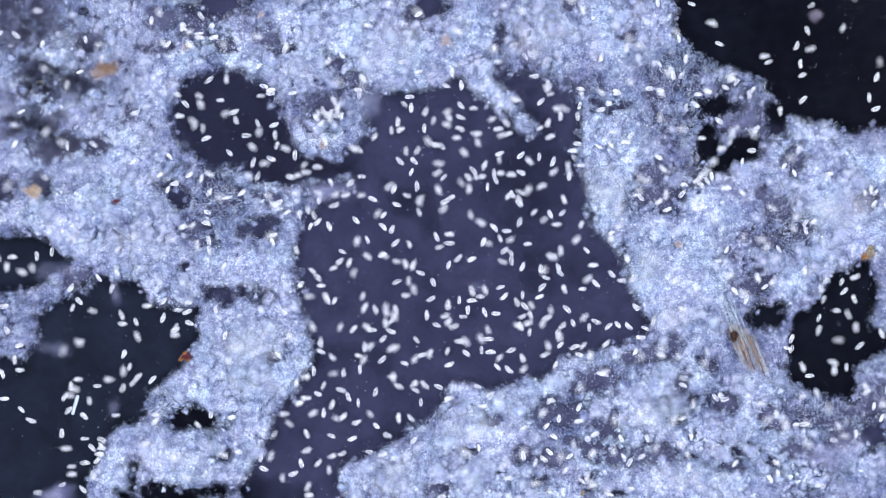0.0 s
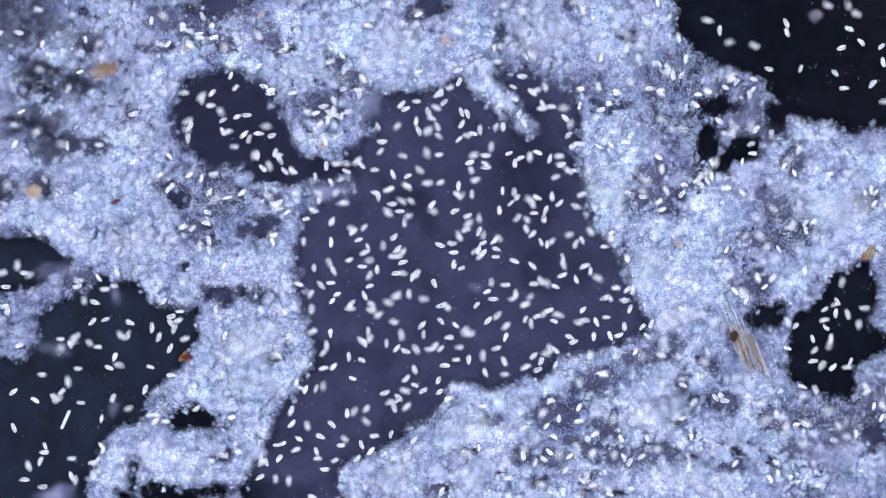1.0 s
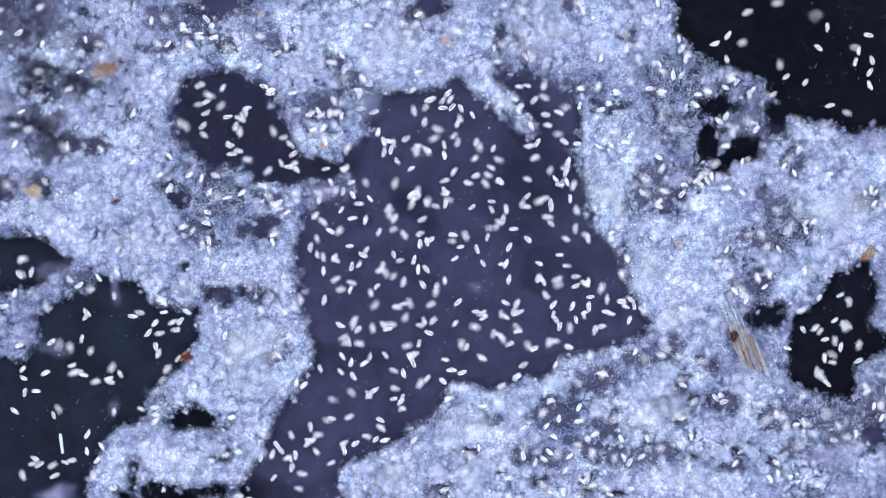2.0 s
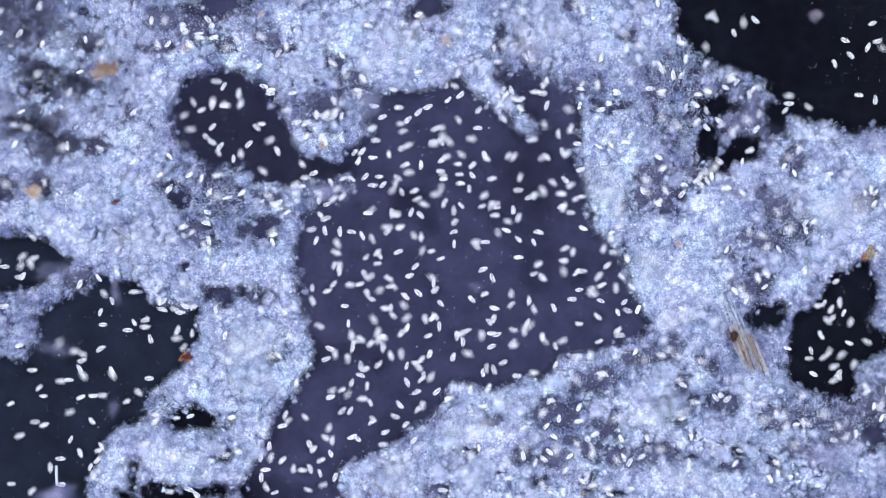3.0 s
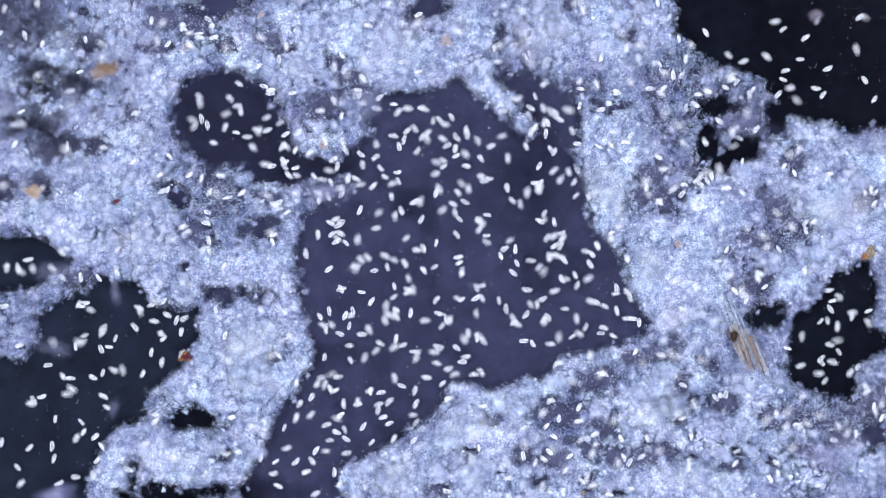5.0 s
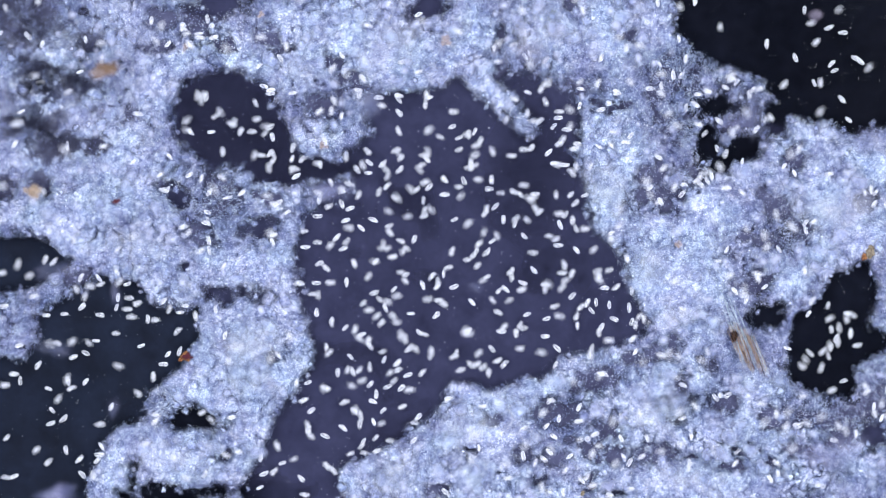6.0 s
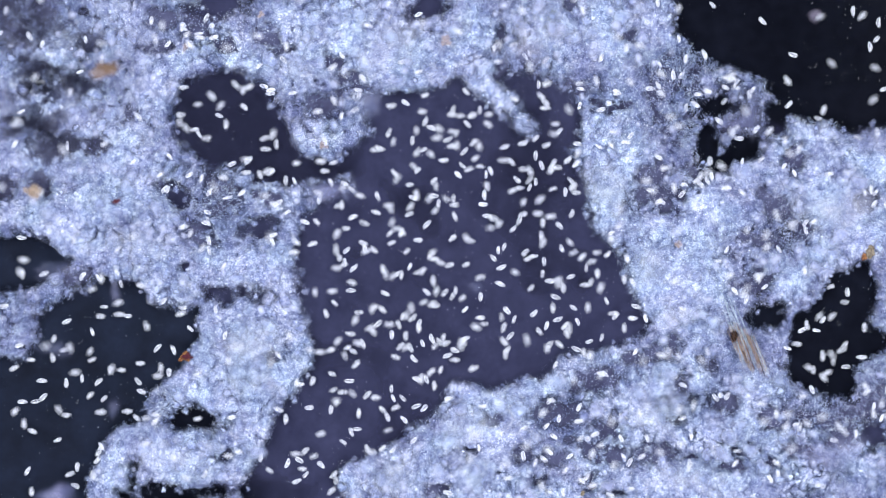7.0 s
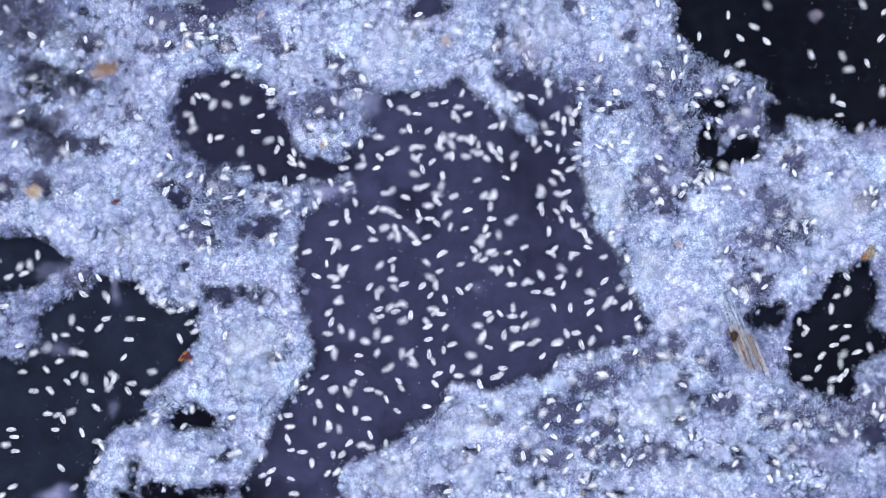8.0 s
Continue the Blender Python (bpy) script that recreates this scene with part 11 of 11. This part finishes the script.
    walk(CILIATES[392],swim(392,(1494,516,39,225), (1494,520,39,270), (1480,555,39,269), (1493,590,39,248), (1489,615,39,261), (1485,640,39,267), (1486,665,39,284), (1497,690,39,360), (1471,662,39,327), (1435,650,39,382), (1454,636,39,406), (1467,617,39,414), (1481,599,39,427), (1485,575,39,382), (1420,585,39,382), (1454,616,39,335), (1476,611,39,373)))
    walk(CILIATES[393],swim(393,(1453,512,58,270), (1487,553,97,292), (1490,500,97,248), (1500,517,97,289), (1502,535,97,284), (1509,553,97,275), (1505,571,97,256), (1500,590,97,248), (1477,553,97,291), (1470,510,97,213), (1484,526,97,135), (1495,544,97,110), (1498,564,97,97), (1500,585,97,90), (1500,517,31,90), (1527,520,31,93), (1498,489,31,132)))
    walk(CILIATES[394],swim(394,(1458,530,12,248), (1411,566,58,225), (1460,548,46,210), (1500,515,46,202), (1487,523,46,205), (1471,529,46,205), (1458,537,46,234), (1453,553,46,243), (1443,565,46,240), (1437,580,46,270), (1452,569,46,227), (1460,556,46,245), (1465,541,12,256), (1467,524,12,261), (1470,508,12,202), (1438,535,70,228), (1415,570,12,270)))
    walk(CILIATES[395],swim(395,(1513,490,80,202), (1488,508,80,270), (1500,557,80,292), (1505,595,80,270), (1493,576,80,290), (1491,556,80,280), (1487,536,80,267), (1493,515,80,225), (1499,530,80,295), (1507,544,80,287), (1508,559,80,264), (1504,575,80,264), (1505,590,80,263), (1500,605,80,202), (1455,630,80,270), (1450,586,80,260), (1470,547,80,270)))
    walk(CILIATES[396],swim(396,(1512,530,75,292), (1505,570,75,292), (1459,567,75,370), (1420,590,75,448), (1443,581,75,395), (1457,564,75,409), (1471,548,75,422), (1478,525,75,450), (1449,560,75,428), (1445,605,75,405), (1469,610,75,351), (1493,613,75,358), (1517,611,75,375), (1540,600,75,297), (1530,580,75,270), (1503,616,75,248), (1497,660,44,248)))
    walk(CILIATES[397],swim(397,(1480,550,8,180), (1437,563,48,202), (1477,540,8,202), (1440,548,8,202), (1450,528,70,239), (1462,511,70,225), (1479,499,8,209), (1500,490,8,225), (1488,526,8,231), (1455,545,8,202), (1464,568,8,280), (1471,591,8,278), (1470,615,8,263), (1465,640,8,202), (1495,610,8,225), (1481,569,8,280), (1480,525,8,202)))
    walk(CILIATES[398],swim(398,(1502,556,90,112), (1476,512,90,135), (1530,545,90,180), (1490,555,90,180), (1501,575,90,125), (1516,592,90,137), (1534,605,90,150), (1555,615,90,112), (1549,601,90,118), (1541,588,90,113), (1536,572,90,131), (1521,566,90,154), (1508,558,90,149), (1495,550,90,180), (1450,560,90,225), (1457,608,90,294), (1487,645,90,270)))
    walk(CILIATES[399],swim(399,(1515,580,102,270), (1507,613,102,248), (1520,575,102,270), (1524,594,102,269), (1520,611,102,252), (1513,628,102,257), (1511,645,102,245), (1498,660,102,270), (1482,660,102,192), (1465,662,102,182), (1449,661,102,177), (1433,660,102,157), (1419,648,102,144), (1405,640,102,222), (1431,651,102,150), (1453,667,102,135), (1470,690,102,90)))
    walk(CILIATES[400],swim(400,(1449,563,39,248), (1468,608,39,306), (1505,640,39,248), (1492,655,5,248), (1473,642,5,170), (1453,639,5,170), (1432,635,5,182), (1410,640,5,225), (1419,677,5,303), (1452,695,5,338), (1460,674,5,416), (1472,653,5,443), (1466,630,5,463), (1462,608,5,405), (1440,655,5,450), (1469,623,5,425), (1475,580,5,382)))
    walk(CILIATES[401],swim(401,(1449,585,83,248), (1446,625,83,270), (1443,690,83,292), (1443,674,83,267), (1445,658,83,265), (1446,643,83,244), (1458,631,83,223), (1470,620,83,270), (1459,576,83,276), (1460,530,47,248), (1470,547,47,304), (1482,563,47,295), (1486,581,83,278), (1488,601,83,275), (1490,620,83,202), (1468,656,83,219), (1428,670,83,180)))
    walk(CILIATES[402],swim(402,(1401,600,48,248), (1395,640,48,202), (1439,640,48,190), (1480,625,98,268), (1478,604,98,275), (1476,584,98,290), (1465,568,98,315), (1447,555,98,393), (1488,567,98,360), (1530,555,98,292), (1509,554,98,359), (1487,554,98,374), (1469,564,98,389), (1450,575,98,360), (1473,560,98,404), (1487,538,98,419), (1500,515,98,428)))
    walk(CILIATES[403],swim(403,(1400,618,32,248), (1404,660,74,248), (1441,620,74,225), (1447,604,74,253), (1451,587,74,235), (1466,577,74,227), (1473,563,74,222), (1490,555,74,202), (1507,596,74,277), (1500,640,32,202), (1484,623,32,124), (1475,604,32,108), (1471,583,74,97), (1470,560,74,45), (1495,535,74,0), (1469,574,74,38), (1425,590,74,45)))
    walk(CILIATES[404],swim(404,(1522,613,32,225), (1455,640,4,202), (1499,651,4,185), (1540,632,58,248), (1519,639,32,206), (1501,651,32,212), (1483,661,32,223), (1470,680,32,180), (1464,668,32,114), (1459,655,32,109), (1454,641,32,130), (1442,635,4,142), (1433,625,4,134), (1424,616,4,147), (1410,610,4,180), (1454,620,4,187), (1495,600,4,202)))
    walk(CILIATES[405],swim(405,(1477,655,96,90), (1494,614,38,22), (1474,650,38,44), (1437,670,96,0), (1450,662,96,44), (1460,648,96,25), (1476,649,96,19), (1488,638,96,11), (1505,644,96,-7), (1520,642,96,0), (1505,660,96,52), (1492,678,96,43), (1473,691,96,25), (1450,698,96,0), (1437,690,38,-68), (1476,694,38,10), (1488,669,38,63)))
    walk(CILIATES[406],swim(406,(1498,650,10,90), (1489,603,42,112), (1462,580,42,135), (1472,575,42,213), (1477,567,42,220), (1487,562,42,218), (1493,554,42,246), (1494,544,42,269), (1493,533,42,268), (1495,523,42,190), (1473,533,42,196), (1447,537,42,209), (1431,556,42,233), (1417,577,42,270), (1445,585,42,348), (1472,589,42,368), (1500,577,42,360)))
    walk(CILIATES[407],swim(407,(1420,650,85,112), (1419,600,85,112), (1393,570,85,112), (1405,557,85,39), (1418,549,85,26), (1433,543,85,15), (1449,541,85,6), (1465,540,85,0), (1474,552,85,-54), (1482,564,85,-75), (1481,578,85,-93), (1481,592,85,-89), (1482,606,85,-92), (1480,620,85,-170), (1525,632,47,-180), (1563,607,47,-222), (1517,624,47,-160)))
    walk(CILIATES[408],swim(408,(1433,666,38,0), (1447,672,38,-22), (1420,685,38,-22), (1475,690,38,0), (1464,679,38,-42), (1452,669,38,-36), (1440,662,38,-28), (1426,656,91,-13), (1411,655,91,-1), (1395,655,91,45), (1417,647,91,19), (1440,640,91,33), (1456,622,91,46), (1473,605,91,90), (1465,660,91,22), (1510,650,91,31), (1540,615,91,109)))
    walk(CILIATES[409],swim(409,(1445,695,96,112), (1432,648,96,94), (1438,600,39,112), (1437,610,39,180), (1460,601,39,194), (1482,599,39,172), (1503,607,39,159), (1525,615,39,135), (1530,574,39,68), (1555,540,58,45), (1537,551,39,23), (1519,555,39,5), (1500,555,39,-10), (1480,548,39,0), (1456,566,39,52), (1445,593,39,24), (1427,580,39,-36)))
    walk(CILIATES[410],swim(410,(1561,590,70,112), (1514,582,10,186), (1470,600,10,264), (1460,655,10,248), (1460,634,10,271), (1460,613,10,278), (1454,593,10,298), (1440,575,10,360), (1469,547,10,415), (1485,510,10,450), (1467,514,10,372), (1448,515,70,392), (1438,533,70,413), (1425,545,70,491), (1429,575,10,463), (1439,604,10,475), (1455,630,10,405)))
    walk(CILIATES[411],swim(411,(580,203,70,-26), (582,204,70,-90), (580,213,70,-99), (579,222,70,-117), (572,227,70,-125), (570,236,70,-106), (568,244,70,-104), (565,253,70,-132), (556,257,70,-134), (554,265,70,-119), (548,271,70,-141), (540,276,70,-142), (535,282,10,-134), (528,288,10,-135), (480,305,10,-135), (511,280,10,-158), (515,280,10,-225)))
    walk(CILIATES[412],swim(412,(569,218,73,43), (573,215,73,-22), (566,219,73,40), (561,225,73,41), (554,230,73,19), (543,232,73,45), (542,241,73,51), (533,244,73,61), (535,255,73,74), (528,260,73,45), (523,266,73,64), (521,275,73,66), (517,281,73,68), (515,290,73,90), (521,320,33,112), (530,317,33,112), (520,270,73,112)))
    walk(CILIATES[413],swim(413,(22,456,11,3), (46,455,11,81), (68,411,58,3), (52,467,11,68), (56,482,11,77), (47,487,11,21), (35,490,11,0), (22,506,11,0), (52,505,11,0), (28,465,11,-68), (50,459,11,10), (72,456,11,-5), (95,463,11,45), (88,450,11,45), (78,485,11,22), (90,475,11,0), (43,485,11,22)))
    walk(CILIATES[414],swim(414,(92,446,32,-95), (90,477,32,-22), (140,497,84,0), (216,545,84,22), (247,554,84,-9), (278,554,84,5), (309,548,84,-22), (270,533,84,0), (240,545,84,0), (205,562,84,68), (183,580,84,39), (162,597,32,56), (152,625,32,-22), (197,648,32,-23), (245,675,32,-45), (250,731,32,22), (227,692,32,-56)))
    walk(CILIATES[415],swim(415,(-3,457,93,-64), (15,495,93,0), (42,483,47,0), (37,484,93,0), (36,460,93,78), (45,439,93,62), (58,420,93,135), (40,424,93,180), (77,415,93,202), (80,425,93,202), (109,447,93,132), (126,477,93,112), (135,512,93,112), (168,517,47,158), (226,559,47,180), (267,563,93,180), (231,564,93,180)))
    walk(CILIATES[416],swim(416,(198,511,12,-111), (190,531,12,-135), (163,569,36,-135), (115,587,36,-158), (90,605,58,-142), (67,625,70,-124), (57,655,12,-180), (37,666,12,-202), (12,705,12,-280), (10,752,12,-358), (2,783,12,-281), (-2,815,12,-262), (10,846,12,-184), (70,872,36,-202), (124,840,12,-158), (92,847,12,-158), (22,862,12,-158)))
    walk(CILIATES[417],swim(417,(310,593,90,-3), (339,594,90,45), (327,600,90,22), (273,585,32,0), (276,614,32,-78), (279,643,32,-102), (264,670,32,-180), (260,669,32,-180), (219,648,90,-180), (172,643,90,-180), (201,655,90,-204), (227,668,90,-224), (244,696,90,-225), (243,693,90,-225), (250,693,32,-202), (224,677,32,-180), (193,687,90,-135)))
    walk(CILIATES[418],swim(418,(126,683,4,91), (125,638,4,169), (173,614,4,180), (162,637,4,180), (127,647,4,197), (94,659,4,215), (69,687,4,225), (88,640,4,248), (126,583,47,315), (165,607,47,292), (193,614,47,348), (221,619,47,362), (250,612,47,382), (203,623,47,382), (163,637,4,382), (118,650,4,360), (82,655,4,315)))
    walk(CILIATES[419],swim(419,(1270,-22,90,-82), (1274,8,90,-67), (1274,54,37,-90), (1277,91,37,-90), (1288,63,37,-126), (1310,46,37,-150), (1337,35,37,-225), (1368,66,37,-248), (1400,103,37,-225), (1412,84,37,-303), (1426,67,37,-323), (1447,58,37,-336), (1467,49,37,-338), (1526,43,37,-338), (1539,83,37,-264), (1534,125,90,-186), (1502,124,90,-182)))
    walk(CILIATES[420],swim(420,(1353,100,79,7), (1377,97,79,-67), (1393,58,45,-67), (1427,62,45,-146), (1448,85,45,-218), (1473,98,45,-193), (1505,98,45,-225), (1488,58,79,-248), (1476,8,79,-248), (1461,21,79,-317), (1447,35,79,-292), (1447,55,79,-272), (1445,75,79,-315), (1437,138,79,-270), (1458,195,79,-292), (1457,144,79,-257), (1436,97,79,-248)))
    walk(CILIATES[421],swim(421,(1492,50,78,-112), (1480,80,78,-90), (1478,130,48,-45), (1437,116,48,-22), (1426,146,48,56), (1413,174,48,54), (1390,196,48,45), (1368,227,48,112), (1322,250,48,190), (1270,253,48,135), (1297,230,58,212), (1330,216,78,198), (1364,208,78,120), (1380,218,78,90), (1389,249,78,90), (1380,280,78,22), (1381,278,78,73)))
    walk(CILIATES[422],swim(422,(1511,-7,100,-59), (1525,16,100,-22), (1466,9,100,-22), (1412,5,100,0), (1376,5,100,15), (1346,22,100,31), (1316,40,100,90), (1320,92,100,90), (1341,144,100,68), (1349,192,58,112), (1378,168,34,50), (1396,137,34,66), (1408,102,34,112), (1472,148,34,151), (1545,177,100,225), (1525,222,100,270), (1522,228,100,248)))
    walk(CILIATES[423],swim(423,(1278,263,79,17), (1309,253,79,90), (1296,219,58,112), (1289,184,37,112), (1285,206,37,64), (1272,219,37,31), (1251,226,37,-45), (1316,245,79,0), (1335,200,79,52), (1374,170,79,112), (1398,156,79,190), (1425,150,79,189), (1452,147,79,267), (1424,170,79,202), (1394,143,79,124), (1373,108,79,180), (1310,113,79,202)))
    walk(CILIATES[424],swim(424,(1284,246,5,-148), (1248,268,5,-225), (1260,288,70,-248), (1268,264,5,-282), (1270,240,5,-260), (1260,218,5,-246), (1250,196,5,-248), (1283,247,5,-180), (1236,231,70,-190), (1186,230,70,-135), (1209,253,70,-210), (1238,261,58,-190), (1269,263,40,-247), (1305,286,58,-194), (1347,283,58,-135), (1338,278,58,-90), (1338,278,58,-158)))
    walk(CILIATES[425],swim(425,(573,198,70,107), (571,193,70,88), (573,188,70,10), (562,196,70,29), (549,201,70,31), (538,211,70,33), (525,216,70,13), (511,217,70,23), (500,227,70,14), (485,223,12,10), (473,231,12,23), (460,234,12,6), (446,234,12,2), (432,235,12,-45), (470,265,12,0), (535,278,12,0), (497,250,12,-68)))
    walk(CILIATES[426],swim(426,(583,204,58,40), (587,200,58,-28), (585,205,58,23), (590,215,58,-55), (596,224,58,-64), (600,235,58,-70), (604,246,58,-56), (612,253,58,-43), (620,261,58,-41), (629,267,45,-33), (639,273,45,-36), (647,280,45,-44), (654,288,45,-36), (665,293,45,42), (688,235,7,68), (697,185,7,90), (690,183,7,112)))
    walk(CILIATES[427],swim(427,(1586,43,41,-88), (1587,81,41,-123), (1560,83,41,-135), (1525,120,41,-135), (1520,91,41,-95), (1530,66,7,-116), (1544,42,7,-158), (1568,69,7,-80), (1563,105,7,-90), (1558,148,7,-90), (1547,176,7,-122), (1527,196,41,-142), (1502,212,41,-220), (1490,166,41,-225), (1564,158,7,-158), (1562,170,7,-90), (1535,112,7,-68)))
    walk(CILIATES[428],swim(428,(585,202,70,58), (588,198,70,107), (584,198,70,161), (580,195,70,202), (568,204,70,210), (554,210,70,211), (542,219,70,214), (529,227,70,224), (521,240,70,227), (509,248,70,225), (500,261,7,232), (490,272,7,236), (483,285,7,240), (475,298,7,202), (435,305,58,180), (458,272,45,256), (453,232,45,180)))
    walk(CILIATES[429],swim(429,(310,584,34,26), (350,564,34,-52), (302,572,34,-56), (334,541,58,0), (319,569,34,49), (294,586,34,31), (266,600,34,109), (287,640,34,135), (244,636,34,202), (200,643,34,180), (179,618,34,116), (174,589,34,92), (177,558,34,170), (235,543,96,180), (259,577,96,112), (299,568,96,45), (340,538,96,45)))
    walk(CILIATES[430],swim(430,(1596,216,84,160), (1577,209,84,132), (1564,180,84,187), (1530,215,84,202), (1499,200,84,155), (1467,186,84,172), (1431,190,84,135), (1401,148,47,135), (1372,98,84,112), (1360,57,47,112), (1386,52,47,34), (1406,36,47,42), (1424,18,47,90), (1343,1,47,168), (1261,9,47,135), (1296,38,47,57), (1289,27,47,90)))
    walk(CILIATES[431],swim(431,(1188,124,58,111), (1187,123,58,136), (1183,120,58,129), (1185,120,58,180), (1206,86,58,236), (1229,55,42,229), (1257,27,82,219), (1291,5,82,180), (1325,37,82,118), (1333,83,82,158), (1356,101,82,140), (1377,120,82,123), (1387,149,82,45), (1380,200,82,68), (1361,232,82,45), (1333,255,82,0), (1297,232,82,-68)))
    walk(CILIATES[432],swim(432,(559,209,58,130), (555,204,58,91), (559,200,58,19), (563,202,58,37), (563,197,58,115), (562,200,58,67), (560,203,58,94), (562,206,58,172), (541,215,58,214), (526,230,58,212), (505,238,58,211), (489,252,38,231), (477,272,38,238), (465,290,38,225), (460,310,5,292), (432,267,5,317), (388,243,5,382)))
    walk(CILIATES[433],swim(433,(584,210,100,97), (584,208,100,55), (589,203,100,46), (592,199,100,26), (596,200,100,30), (599,195,100,104), (594,196,100,26), (590,198,100,0), (607,191,100,26), (623,182,100,13), (641,183,100,0), (658,182,100,-5), (676,187,100,-10), (694,188,100,0), (748,198,100,0), (783,223,100,-22), (830,250,100,-45)))
    walk(CILIATES[434],swim(434,(598,201,70,-98), (597,206,70,-105), (597,205,70,-27), (593,204,70,-61), (594,200,70,8), (596,204,70,73), (592,205,70,67), (594,208,70,-11), (599,228,70,-80), (601,249,70,-73), (611,266,70,-56), (624,282,10,-58), (632,300,10,-53), (648,315,10,-90), (669,347,48,-68), (640,308,10,-45), (608,297,70,0)))
    walk(CILIATES[435],swim(435,(533,820,41,108), (521,781,41,168), (494,812,41,233), (517,787,41,279), (490,788,41,306), (498,761,41,370), (476,790,41,448), (500,830,41,405), (537,807,41,338), (567,820,5,315), (542,836,5,379), (514,838,5,359), (485,835,5,405), (517,803,5,327), (568,823,41,315), (557,825,5,270), (552,820,5,270)))
    walk(CILIATES[436],swim(436,(524,897,46,-59), (541,926,46,-109), (513,929,46,-31), (479,895,46,-71), (484,846,46,-127), (510,854,46,-85), (486,872,46,-159), (463,872,46,-158), (510,852,46,-90), (510,800,46,-45), (488,817,46,33), (467,835,46,59), (460,863,46,22), (510,870,46,68), (541,840,46,45), (542,810,11,45), (557,745,11,90)))
    walk(CILIATES[437],swim(437,(520,911,32,-127), (496,942,32,-164), (452,931,32,-230), (454,891,32,-246), (443,911,32,-244), (444,870,32,-289), (470,832,32,-357), (475,868,32,-315), (502,820,32,-338), (548,828,32,-360), (560,798,32,-303), (582,776,32,-319), (607,758,32,-397), (624,800,32,-450), (635,732,6,-450), (623,775,6,-428), (602,722,32,-405)))


motions()
